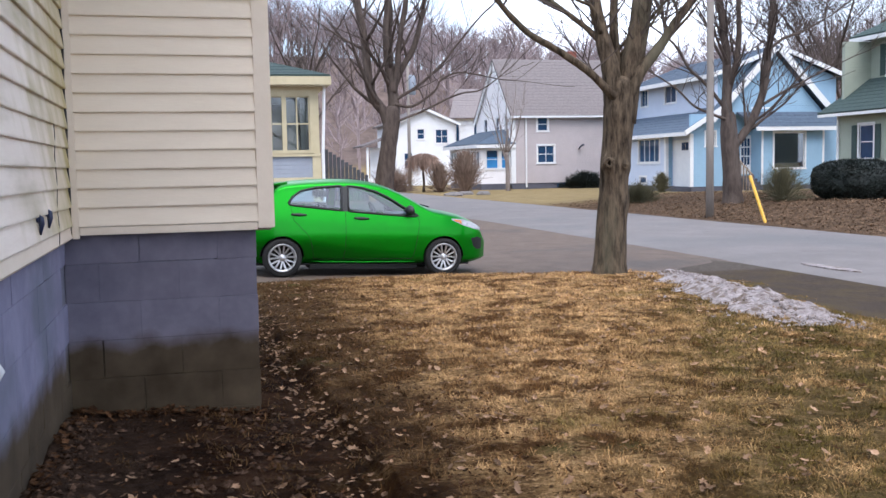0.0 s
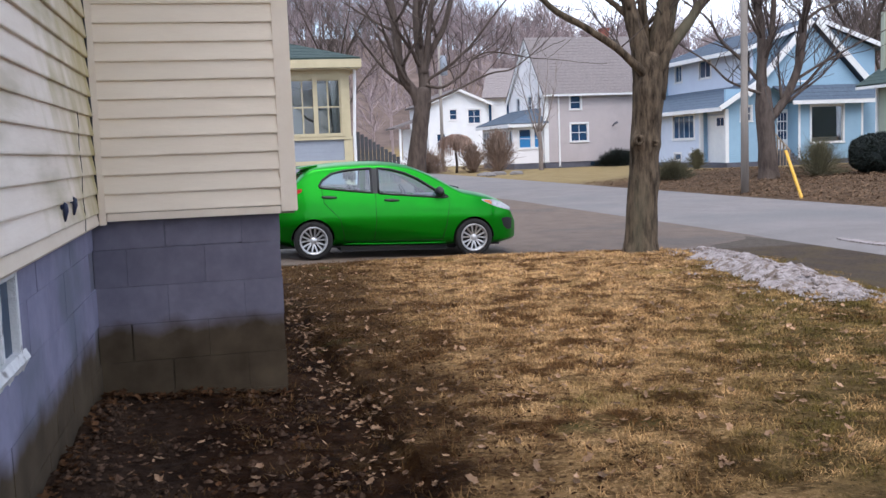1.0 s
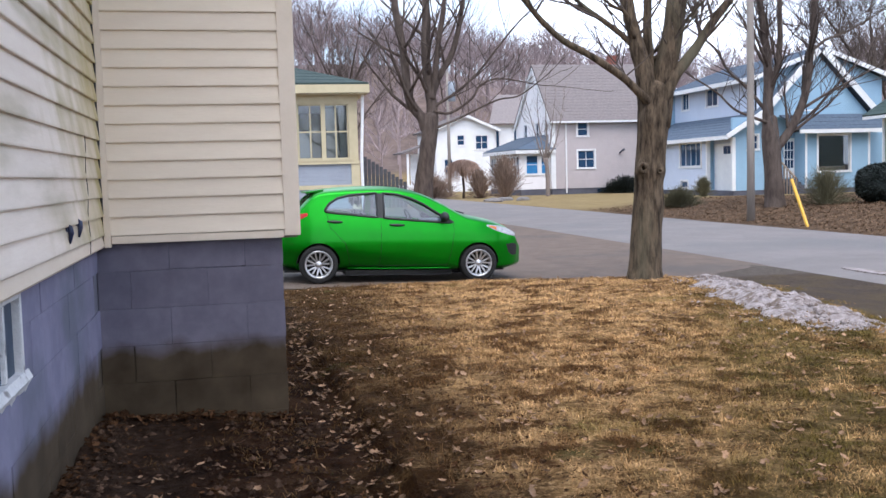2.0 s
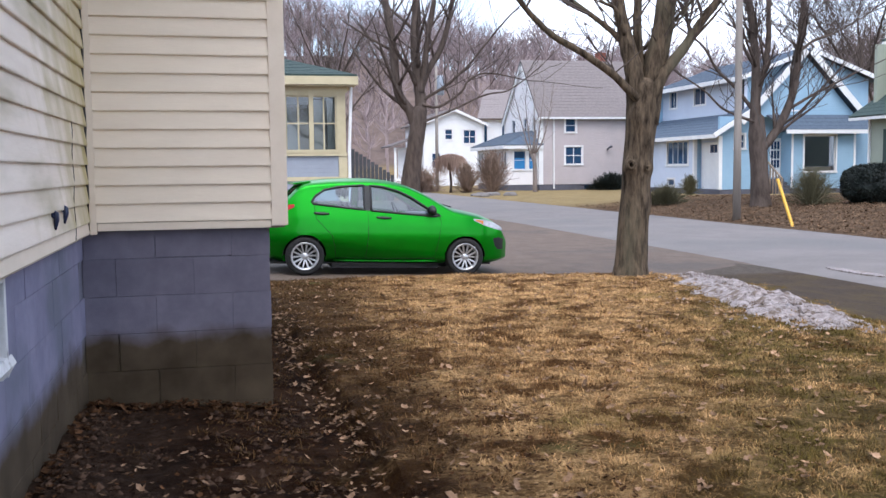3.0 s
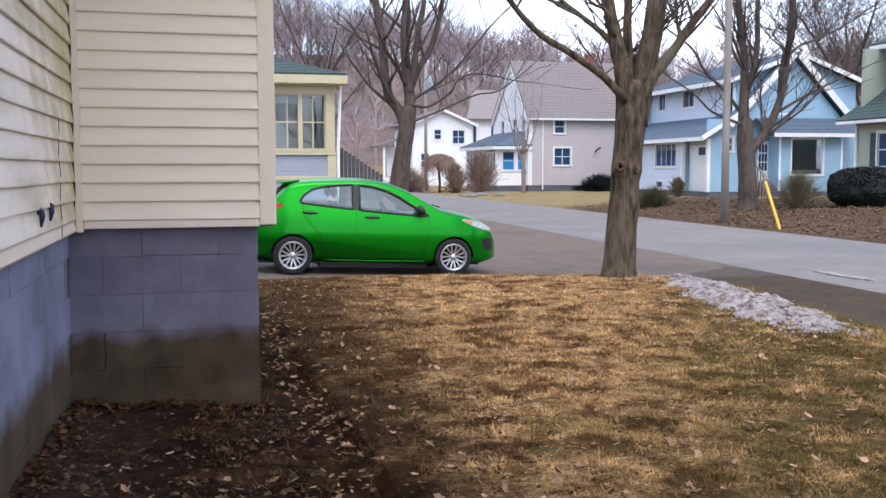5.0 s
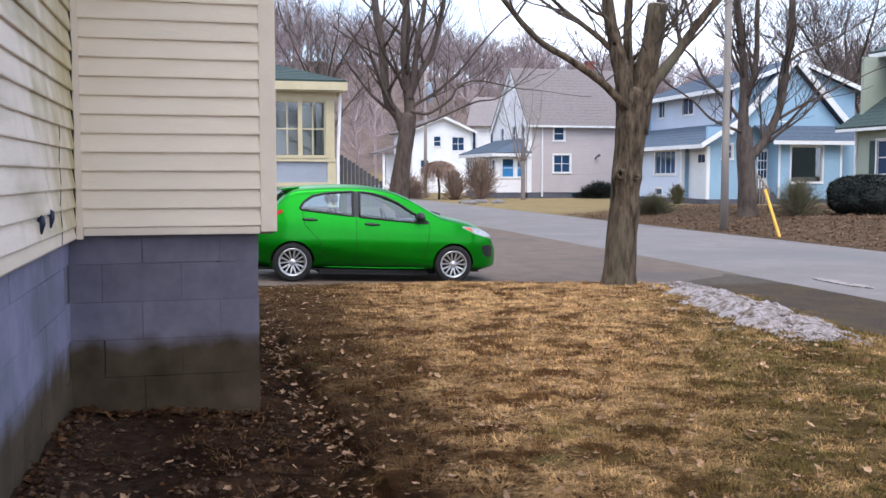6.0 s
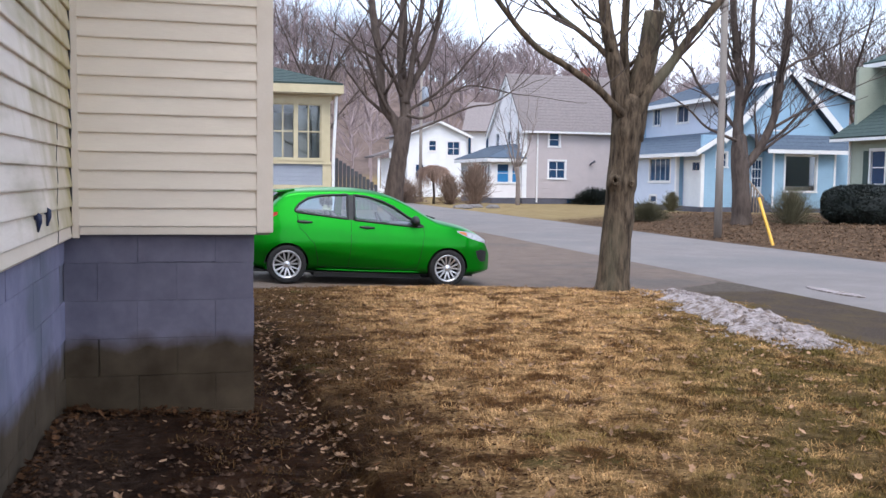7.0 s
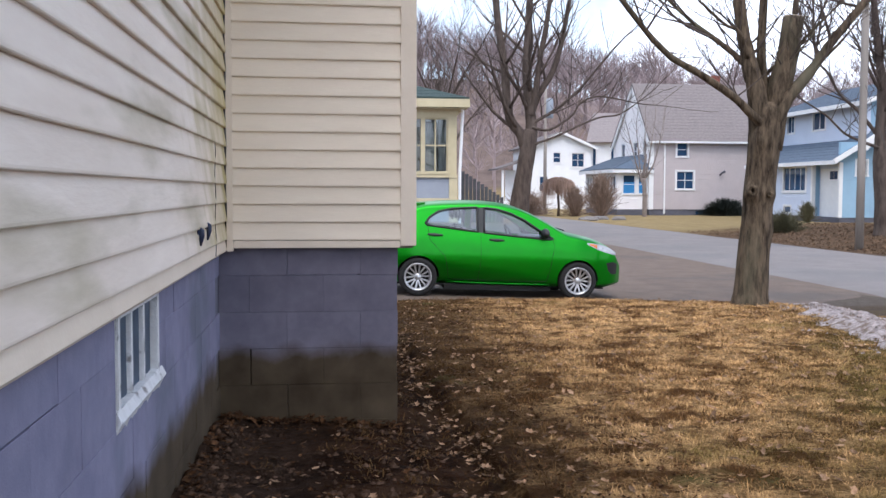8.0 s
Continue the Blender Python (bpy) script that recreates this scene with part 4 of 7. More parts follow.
def window(parent, axis, c, out, u0, u1, z0, z1, cols=1, rows=2, trim=0.11, mat=None, name="window", glass=None):
    """A cased window in an opening: casing, sash bars, sill and panes."""
    mat = mat or M["white_trim"]
    o = -1 if out < 0 else 1

    def bx(a, b, d0, d1, p, q):
        lo, hi = sorted((c + o * d0, c + o * d1))
        return (a, b, lo, hi, p, q) if axis == "y" else (lo, hi, a, b, p, q)

    t = trim
    bs = [bx(u0 - t, u0, -0.06, 0.03, z0, z1), bx(u1, u1 + t, -0.06, 0.03, z0, z1), bx(u0 - t, u1 + t, -0.06, 0.035, z1, z1 + t)]
    w = part_boxes(name, bs, mat, parent)
    s = part_boxes("sill", [bx(u0 - t - 0.03, u1 + t + 0.03, -0.06, 0.06, z0 - t * 0.8, z0)], mat, w)
    f = 0.045
    bars = [bx(u0, u1, -0.075, -0.03, z0, z0 + f), bx(u0, u1, -0.075, -0.03, z1 - f, z1),
            bx(u0, u0 + f, -0.075, -0.03, z0 + f, z1 - f), bx(u1 - f, u1, -0.075, -0.03, z0 + f, z1 - f)]
    du, dz = (u1 - u0) / cols, (z1 - z0) / rows
    for i in range(1, cols):
        bars.append(bx(u0 + du * i - f / 2, u0 + du * i + f / 2, -0.072, -0.032, z0 + f, z1 - f))
    for j in range(1, rows):
        bars.append(bx(u0 + f, u1 - f, -0.070, -0.034, z0 + dz * j - f / 2, z0 + dz * j + f / 2))
    part_boxes("sash", bars, mat, w)
    for i in range(cols):
        for j in range(rows):
            part_boxes("pane", [bx(u0 + du * i + f * 0.4, u0 + du * (i + 1) - f * 0.4, -0.056, -0.050, z0 + dz * j + f * 0.4, z0 + dz * (j + 1) - f * 0.4)], glass or M["glass_dark"], w)
    return w


def roof_slab(name, parent, mat, quad, thick=0.14, label=""):
    """A roof plane: four corners in order, eave first, with thickness and courses of shingles stepping up."""
    bm = bmesh.new()
    a, b, c, d = [Vector(p) for p in quad]
    nrm = (b - a).cross(d - a).normalized()
    if nrm.z < 0:
        nrm = -nrm
    run = ((d - a).length + (c - b).length) / 2
    k = max(3, int(run / 0.32))
    ra, rb = [], []
    for i in range(k):
        for t, lift in ((i / k, thick + 0.012), ((i + 1) / k, thick)):
            ra.append(a.lerp(d, t) + nrm * lift)
            rb.append(b.lerp(c, t) + nrm * lift)
    prism(bm, [a, *ra, d], [b, *rb, c])
    return part(name, bm, mat, parent, label)


def gable(parent, name, axis, c0, c1, u0, u1, z0, zpeak, mat, upeak=None):
    um = (u0 + u1) / 2 if upeak is None else upeak
    tri = [(u0, z0), (u1, z0), (um, zpeak)]
    bm = bmesh.new()
    mk = (lambda u, c, z: (u, c, z)) if axis == "y" else (lambda u, c, z: (c, u, z))
    prism(bm, [mk(u, c0, z) for u, z in tri], [mk(u, c1, z) for u, z in tri])
    return part(name, bm, mat, parent)


def board_between(bm, p, q, w, d):
    """A plank from p to q, w high and d deep along y or x as given by the vector d."""
    p, q, d = Vector(p), Vector(q), Vector(d)
    up = (q - p).cross(d).normalized() * w
    prism(bm, [p, p + d, p + d + up, p + up], [q, q + d, q + d + up, q + up])


def grey_house():
    h = thing("house", "warm-grey two-storey house with steep gable and white porch", "house", (22.7, 66.5, -0.42))
    top = []
    x0, x1, y0, ym, y1, ze, zr = 22.7, 32.5, 66.5, 70.4, 75.2, 5.12, 9.22
    holes = [(24.72, 25.5, 3.78, 4.75), (24.72, 25.98, 1.47, 2.72)]
    top.append(wall_mesh("wall", M["grey_house"], "y", y0, -1, x0, x1, 0.02, ze, holes, 0.2))
    f_holes = [(69.3, 70.0, 3.6, 4.9), (72.2, 72.9, 3.6, 4.9), (67.2, 67.8, 3.6, 4.9), (71.6, 72.7, 0.4, 2.4)]
    top.append(wall_mesh("wall", M["pale_siding"], "x", x0, -1, y0 + 0.2, y1 - 0.2, 0.02, ze, f_holes, 0.2))
    top.append(part_boxes("wall", [(x0, x1, y1 - 0.2, y1, 0.02, ze)], None))
    top.append(part_boxes("wall", [(x1 - 0.2, x1, y0 + 0.2, y1 - 0.2, 0.02, ze)], None))
    top.append(part_boxes("foundation", [(x0 + 0.05, x1 - 0.05, y0 + 0.05, y1 - 0.05, -0.7, 0.02)], M["foundation"], None))
    top.append(gable(None, "gable", "x", x0, x0 + 0.2, y0, y1, ze, zr, M["pale_siding"], ym))
    top.append(gable(None, "gable", "x", x1 - 0.2, x1, y0, y1, ze, zr, M["grey_house"], ym))
    e = 0.35
    drop = (zr - ze) / (ym - y0) * e
    top.append(roof_slab("roof", None, M["roof_grey"], [(x0 - 0.14, y0 - e, ze - drop), (x1 + e, y0 - e, ze - drop), (x1 + e, ym, zr), (x0 - 0.14, ym, zr)]))
    top.append(roof_slab("roof", None, M["roof_grey"], [(x0 - 0.14, y1 + e, ze - drop), (x1 + e, y1 + e, ze - drop), (x1 + e, ym, zr), (x0 - 0.14, ym, zr)]))
    bm = bmesh.new()
    board_between(bm, (x0 - 0.16, y0 - e, ze - drop - 0.12), (x0 - 0.16, ym, zr - 0.12), 0.28, (0.05, 0, 0))
    board_between(bm, (x0 - 0.16, ym, zr - 0.12), (x0 - 0.16, y1 + e, ze - drop - 0.12), 0.28, (0.05, 0, 0))
    top.append(part("bargeboard", bm, M["white_trim"]))
    top.append(part_boxes("gutter", [(x0 - 0.14, x1 + e, y0 - e - 0.1, y0 - e + 0.02, ze - drop - 0.04, ze - drop + 0.1)], M["white_trim"]))
    top.append(part_boxes("corner_board", [(x0 - 0.03, x0 + 0.32, y0 - 0.03, y0, 0.02, ze - 0.02)], M["white_trim"]))
    top.append(part_boxes("downspout", [(23.75, 23.86, y0 - 0.12, y0 - 0.01, -0.3, ze - 0.1)], M["white_trim"], bevel=0.02))
    for k, hh in enumerate(holes):
        top.append(window(None, "y", y0, -1, *hh, cols=2 if k == 1 else 1, rows=2))
    for hh in f_holes[:3]:
        top.append(window(None, "x", x0, -1, *hh))
    top.append(window(None, "x", x0 + 0.05, -1, 69.9, 70.8, 6.3, 7.5))
    top.append(part_boxes("door", [(x0 + 0.06, x0 + 0.11, 71.62, 72.68, 0.4, 2.4)], M["white_trim"]))
    bm = bmesh.new()
    tube(bm, [(27.95, y0 - 0.02, 2.5), (27.95, y0 - 0.28, 2.62), (28.15, y0 - 0.42, 2.75)], [0.07, 0.06, 0.1], 8)
    top.append(part("vent", bm, M["foundation"]))
    top.append(part_boxes("cellar_window", [(26.2, 27.3, y0 + 0.02, y0 + 0.06, -0.35, -0.06)], M["glass_dark"]))
    bm = bmesh.new()
    box(bm, 28.9, 29.5, 70.6, 71.2, 8.3, 9.9)
    box(bm, 28.85, 29.55, 70.55, 71.25, 9.9, 10.02)
    top.append(part("chimney", bm, M["brick"]))
    # enclosed porch along the street
    px, py0, py1 = 20.45, 66.8, 75.2
    pz0, pz1 = 0.02, 2.72
    side = [(20.89, 21.78, 1.12, 2.46), (22.02, 22.62, 1.12, 2.46)]
    top.append(wall_mesh("porch_wall", M["pale_siding"], "y", py0, -1, px, x0, pz0, pz1, side, 0.15))
    for hh in side:
        w = window(None, "y", py0, -1, *hh, cols=1, rows=2, trim=0.12)
        top.append(w)
        part_boxes("shade", [(hh[0] + 0.02, hh[1] - 0.02, py0 + 0.035, py0 + 0.045, hh[2] + 0.03, hh[2] + 0.82)], M["blue_shade"], w, "bright blue window shade")
    front = [(py0 + 0.35 + k * 0.78, py0 + 0.35 + k * 0.78 + 0.58, 1.1, 2.4) for k in range(10)]
    top.append(wall_mesh("porch_wall", M["pale_siding"], "x", px, -1, py0 + 0.15, py1, pz0, pz1, front, 0.15))
    for hh in front:
        top.append(window(None, "x", px, -1, *hh, cols=1, rows=1, trim=0.06))
    top.append(part_boxes("porch_base", [(px + 0.04, x0, py0 + 0.04, py1, -0.7, 0.02)], M["foundation"]))
    top.append(roof_slab("porch_roof", None, M["roof_blue"], [(px - 0.4, py0 - 0.4, 2.78), (px - 0.4, py1 + 0.4, 2.78), (x0, py1 - 0.8, 3.85), (x0, py0 + 1.2, 3.85)]))
    top.append(roof_slab("porch_roof", None, M["roof_blue"], [(px - 0.4, py0 - 0.4, 2.78), (x0 + 0.3, py0 - 0.4, 2.78), (x0, py0 + 1.2, 3.85), (x0 - 0.02, py0 + 1.2, 3.85)]))
    top.append(part_boxes("porch_fascia", [(px - 0.42, x0 + 0.3, py0 - 0.44, py0 - 0.38, 2.6, 2.86)], M["white_trim"]))
    top.append(part_boxes("porch_fascia", [(px - 0.46, px - 0.40, py0 - 0.44, py1 + 0.4, 2.6, 2.86)], M["white_trim"]))
    for o in top:
        o.parent = h
        o.matrix_parent_inverse = Matrix.Translation(-h.location)


def blue_house():
    h = thing("house", "pale-blue gabled cottage with shed dormers and white trim", "house", (27.6, 49.5, -0.3))
    top = []
    B, T = M["blue_house"], M["white_trim"]
    x0, x1, y0, y1 = 29.2, 37.2, 49.5, 60.0
    ups = [(58.0, 58.9, 5.0, 6.05), (54.2, 55.6, 5.0, 6.05)]
    top.append(wall_mesh("wall", M["blue_front_lit"], "x", x0, -1, y0 + 0.2, y1, 3.0, 6.35, ups, 0.2))
    sideh = [(28.55, 29.15, 2.2, 3.0), (30.75, 31.5, 0.55, 2.8), (31.9, 35.2, 0.4, 2.95)]
    top.append(wall_mesh("wall", B, "y", y0, -1, 27.6, x1, -0.1, 4.0, sideh, 0.2))
    top.append(part_boxes("wall", [(x1 - 0.2, x1, y0 + 0.2, y1, -0.1, 6.2)], B))
    top.append(part_boxes("wall", [(27.6, x1, y1, y1 + 0.2, -0.1, 6.2)], B))
    top.append(part_boxes("wall", [(x0, x1, y0 + 0.21, y0 + 0.4, 4.0, 6.2)], B))
    low = [(53.3, 56.0, 1.35, 2.75), (55.0, 55.9, 0.05, 0.45), (53.0, 53.8, 0.05, 0.45)]
    top.append(wall_mesh("wall", M["blue_front_lit"], "x", 27.6, -1, 52.5, y1, -0.1, 2.9, low, 0.2))
    top.append(part_boxes("wall", [(28.05, 28.2, 49.7, 52.5, -0.1, 2.9)], M["blue_front_lit"]))
    top.append(part_boxes("wall", [(27.6, 28.2, 52.5, 52.7, -0.1, 2.9)], B))
    top.append(part_boxes("foundation", [(27.65, x1, y0 + 0.03, y1, -0.8, -0.1)], M["foundation"]))
    # low-slope main roof with deep white eaves
    xm, zr, ze = 33.2, 7.75, 6.3
    for a, b in (((x0 - 0.7), ze - 0.25), ((x1 + 0.7), ze - 0.25)):
        top.append(roof_slab("roof", None, M["roof_blue"], [(a, y0 - 0.25, b), (a, y1 + 0.5, b), (xm, y1 + 0.5, zr), (xm, y0 - 0.25, zr)]))
    top.append(gable(None, "gable", "y", y0 + 0.2, y0 + 0.4, x0, x1, 6.15, 7.72, B, xm))
    bm = bmesh.new()
    board_between(bm, (x0 - 0.7, y0 - 0.3, ze - 0.38), (xm, y0 - 0.3, zr - 0.12), 0.24, (0, 0.05, 0))
    board_between(bm, (xm, y0 - 0.3, zr - 0.12), (x1 + 0.7, y0 - 0.3, ze - 0.38), 0.24, (0, 0.05, 0))
    top.append(part("bargeboard", bm, T))
    top.append(part_boxes("fascia", [(x0 - 0.76, x0 - 0.7, y0 - 0.25, y1 + 0.5, ze - 0.34, ze - 0.1)], T))
    # steep gable towards the side yard
    gl, gr, gz, gp, gy0 = 28.95, 36.3, 3.95, 7.7, y0 - 0.45
    gm = (gl + gr) / 2
    top.append(gable(None, "gable", "y", gy0, y0 + 0.19, gl + 0.3, gr - 0.3, gz, gp - 0.3, B, gm))
    for a in (gl, gr):
        top.append(roof_slab("gable_roof", None, M["roof_blue"], [(a - 0.25 * (1 if a == gl else -1), gy0 - 0.3, gz - 0.25), (a - 0.25 * (1 if a == gl else -1), y0 + 1.8, gz - 0.25), (gm, y0 + 1.8, gp), (gm, gy0 - 0.3, gp)]))
    bm = bmesh.new()
    board_between(bm, (gl - 0.3, gy0 - 0.36, gz - 0.45), (gm, gy0 - 0.36, gp - 0.16), 0.36, (0, 0.06, 0))
    board_between(bm, (gm, gy0 - 0.36, gp - 0.16), (gr + 0.3, gy0 - 0.36, gz - 0.45), 0.36, (0, 0.06, 0))
    top.append(part("bargeboard", bm, T))
    top.append(window(None, "y", gy0 + 0.045, -1, 31.3, 32.3, 4.35, 6.0, cols=2, rows=1))
    # bay with pent roof
    by = 48.5
    bay = [(32.3, 34.28, 0.86, 2.88)]
    top.append(wall_mesh("bay_wall", B, "y", by, -1, 31.5, 35.55, -0.1, 3.1, bay, 0.18))
    top.append(part_boxes("bay_wall", [(31.5, 31.68, by + 0.18, y0, -0.1, 3.1)], B))
    top.append(part_boxes("bay_wall", [(35.37, 35.55, by + 0.18, y0, -0.1, 3.1)], B))
    top.append(part_boxes("foundation", [(31.55, 35.5, by + 0.03, y0, -0.8, -0.1)], M["foundation"]))
    w = window(None, "y", by, -1, *bay[0], cols=1, rows=1, trim=0.1, glass=M["glass"])
    part_boxes("shelf", [(32.45, 34.15, by + 0.22, by + 0.36, 0.9, 1.15)], M["rail_wood"], w)
    top.append(w)
    top.append(part_boxes("corner_board", [(31.47, 31.6, by - 0.02, by, -0.1, 3.1)], T))
    top.append(part_boxes("corner_board", [(35.45, 35.58, by - 0.02, by, -0.1, 3.1)], T))
    top.append(part_boxes("corner_board", [(36.1, 36.2, y0 - 0.02, y0, -0.1, 4.0)], T))
    top.append(roof_slab("pent_roof", None, M["roof_blue"], [(30.9, by - 0.45, 3.12), (36.8, by - 0.45, 3.12), (36.4, gy0, 4.0), (30.2, gy0, 4.0)], 0.1))
    top.append(part_boxes("fascia", [(30.85, 36.85, by - 0.52, by - 0.46, 2.98, 3.2)], T))
    # pent roof over the street front
    top.append(roof_slab("pent_roof", None, M["roof_blue"], [(27.1, y0 - 0.5, 2.9), (27.1, y1 + 0.4, 2.9), (x0, y1 + 0.4, 4.15), (x0, y0 - 0.5, 4.15)], 0.1))
    bm = bmesh.new()
    board_between(bm, (27.05, y0 - 0.56, 2.82), (x0, y0 - 0.56, 4.1), 0.26, (0, 0.05, 0))
    top.append(part("bargeboard", bm, T))
    top.append(part_boxes("fascia", [(27.02, 27.09, y0 - 0.5, y1 + 0.4, 2.78, 3.0)], T))
    for hh in ups:
        top.append(window(None, "x", x0, -1, *hh, cols=2, rows=1))
    top.append(window(None, "x", 27.6, -1, *low[0], cols=4, rows=1, trim=0.14))
    for hh in low[1:]:
        top.append(window(None, "x", 27.6, -1, *hh, cols=1, rows=1, trim=0.08))
    top.append(window(None, "y", y0, -1, *sideh[0], cols=2, rows=2, trim=0.09))
    d = part_boxes("door", [(30.77, 31.48, y0 + 0.06, y0 + 0.11, 0.56, 2.78)], T)
    part_boxes("door_pane", [(30.86 + i * 0.19, 31.0 + i * 0.19, y0 + 0.045, y0 + 0.058, 1.1 + j * 0.52, 1.55 + j * 0.52) for i in range(3) for j in range(3)], M["glass_dark"], d)
    top.append(d)
    g = part_boxes("garage_door", [(28.0, 28.04, 50.0, 52.3, -0.1, 2.6)], T)
    part_boxes("door_pane", [(27.97, 27.995, 50.4 + 0.45 * i, 50.78 + 0.45 * i, 2.0, 2.45) for i in range(2)], M["glass_dark"], g)
    top.append(g)
    top.append(part_boxes("corner_post", [(27.55, 27.75, 49.45, 49.65, -0.1, 2.9)], T))
    top.append(part_boxes("corner_post", [(27.55, 27.75, 52.4, 52.6, -0.1, 2.9)], T))
    # steps and rail at the side door
    for k in range(5):
        top.append(part_boxes("step", [(30.6, 31.45, y0 - 0.35 - 0.3 * k, y0 - 0.05 - 0.3 * k, -0.5, 0.48 - 0.18 * k)], M["foundation"]))
    bm = bmesh.new()
    tube(bm, [(30.55, y0 - 0.1, 1.45), (30.45, y0 - 1.7, 0.55)], [0.05, 0.05], 6)
    for k in range(6):
        box(bm, 30.50, 30.56, y0 - 0.15 - 0.3 * k, y0 - 0.09 - 0.3 * k, -0.35, 1.40 - 0.165 * k)
    top.append(part("handrail", bm, M["rail_wood"]))
    for o in top:
        o.parent = h
        o.matrix_parent_inverse = Matrix.Translation(-h.location)


def cream_house():
    h = thing("house", "pale green house with dark green pent roof", "house", (31, 30, -0.2))
    top = []
    C, T = M["cream_house"], M["white_trim"]
    holes = [(38.6, 39.6, 1.3, 2.9), (34.5, 36.0, 1.3, 2.9), (31.2, 32.2, 1.3, 2.9)]
    top.append(wall_mesh("wall", C, "x", 31.0, -1, 29.5, 41.2, -0.1, 3.5, holes, 0.2))
    top.append(part_boxes("wall", [(31.2, 39, 41.0, 41.2, -0.1, 7.0)], C))
    top.append(part_boxes("wall", [(31.2, 39, 29.5, 29.7, -0.1, 7.0)], C))
    top.append(part_boxes("wall", [(38.8, 39, 29.7, 41.0, -0.1, 7.0)], C))
    ups = [(38.8, 39.8, 5.3, 6.8), (34.6, 35.8, 5.3, 6.8), (31.4, 32.4, 5.3, 6.8)]
    top.append(wall_mesh("upper_wall", C, "x", 32.7, -1, 29.7, 41.0, 4.6, 7.2, ups, 0.2))
    top.append(part_boxes("foundation", [(31.04, 38.9, 29.6, 41.1, -0.8, -0.1)], M["foundation"]))
    for hh in holes:
        w = window(None, "x", 31.0, -1, *hh, cols=1, rows=2)
        for u in (hh[0] - 0.5, hh[1] + 0.13):
            part_boxes("shutter", [(30.95, 30.99, u, u + 0.37, hh[2], hh[3])], M["roof_green"], w)
        top.append(w)
    for hh in ups:
        w = window(None, "x", 32.7, -1, *hh, cols=1, rows=2)
        for u in (hh[0] - 0.5, hh[1] + 0.13):
            part_boxes("shutter", [(32.65, 32.69, u, u + 0.37, hh[2], hh[3])], M["roof_green"], w)
        top.append(w)
    top.append(roof_slab("pent_roof", None, M["roof_green"], [(30.35, 29.0, 3.45), (30.35, 41.8, 3.45), (32.7, 41.2, 5.1), (32.7, 29.4, 5.1)]))
    top.append(part_boxes("gutter", [(30.27, 30.37, 29.0, 41.8, 3.36, 3.5)], T))
    top.append(part_boxes("downspout", [(30.9, 31.0, 41.05, 41.15, -0.2, 3.4)], T))
    top.append(roof_slab("roof", None, M["roof_green"], [(32.0, 29.0, 7.15), (32.0, 41.7, 7.15), (36.0, 39.0, 9.2), (36.0, 32.0, 9.2)]))
    top.append(roof_slab("roof", None, M["roof_green"], [(32.0, 41.7, 7.15), (39.6, 41.7, 7.15), (36.0, 39.0, 9.2), (35.98, 39.0, 9.2)]))
    top.append(part_boxes("fascia", [(31.95, 32.0, 29.0, 41.7, 7.0, 7.2)], T))
    top.append(part_boxes("fascia", [(32.0, 39.6, 41.7, 41.75, 7.0, 7.2)], T))
    for o in top:
        o.parent = h
        o.matrix_parent_inverse = Matrix.Translation(-h.location)


def white_house():
    h = thing("house", "white gabled house far along the street", "house", (19, 90, -0.4))
    top = []
    W, T = M["white_house"], M["white_trim"]
    holes = [(21.3, 22.0, 4.0, 4.95), (20.0, 20.8, 1.3, 2.7), (23.1, 24.3, 3.6, 4.9)]
    top.append(wall_mesh("wall", W, "y", 90, -1, 19.2, 25.0, -0.6, 5.5, holes, 0.2))
    top.append(part_boxes("wall", [(19.2, 19.4, 90.2, 99, -0.6, 5.5)], W))
    top.append(part_boxes("wall", [(24.8, 25, 90.2, 99, -0.6, 5.5)], W))
    top.append(part_boxes("wall", [(19.4, 24.8, 98.8, 99, -0.6, 5.5)], W))
    top.append(gable(None, "gable", "y", 90, 90.2, 19.2, 25.0, 5.5, 6.75, W))
    for a in (18.8, 25.4):
        top.append(roof_slab("roof", None, M["roof_grey"], [(a, 89.6, 5.36), (a, 99.4, 5.36), (22.1, 99.4, 6.8), (22.1, 89.6, 6.8)]))
    bm = bmesh.new()
    board_between(bm, (18.75, 89.55, 5.2), (22.1, 89.55, 6.66), 0.24, (0, 0.05, 0))
    board_between(bm, (22.1, 89.55, 6.66), (25.45, 89.55, 5.2), 0.24, (0, 0.05, 0))
    top.append(part("bargeboard", bm, T))
    for hh in holes:
        top.append(window(None, "y", 90, -1, *hh, cols=2 if hh[1] - hh[0] > 1 else 1, rows=2))
    wing = [(25.4, 25.75, 3.6, 5.5), (27.2, 27.55, 3.6, 5.5)]
    top.append(wall_mesh("wing_wall", W, "y", 91, -1, 25.0, 30.0, -0.6, 5.9, wing, 0.2))
    for hh in wing:
        top.append(window(None, "y", 91, -1, *hh, cols=1, rows=1, trim=0.06))
    top.append(roof_slab("wing_roof", None, M["roof_grey"], [(24.6, 90.5, 5.9), (30.4, 90.5, 5.9), (30.4, 95, 9.0), (26.5, 95, 9.0)]))
    top.append(part_boxes("porch", [(16.6, 19.2, 91.2, 96, -0.6, 0.3), (16.6, 16.8, 91.2, 91.4, 0.3, 3.3), (17.9, 18.1, 91.2, 91.4, 0.3, 3.3), (17.2, 19.2, 92.6, 92.8, 0.3, 3.3)], W))
    top.append(roof_slab("porch_roof", None, M["roof_grey"], [(16.2, 90.8, 3.3), (16.2, 96.4, 3.3), (19.2, 96, 4.3), (19.2, 90.8, 4.3)]))
    for o in top:
        o.parent = h
        o.matrix_parent_inverse = Matrix.Translation(-h.location)


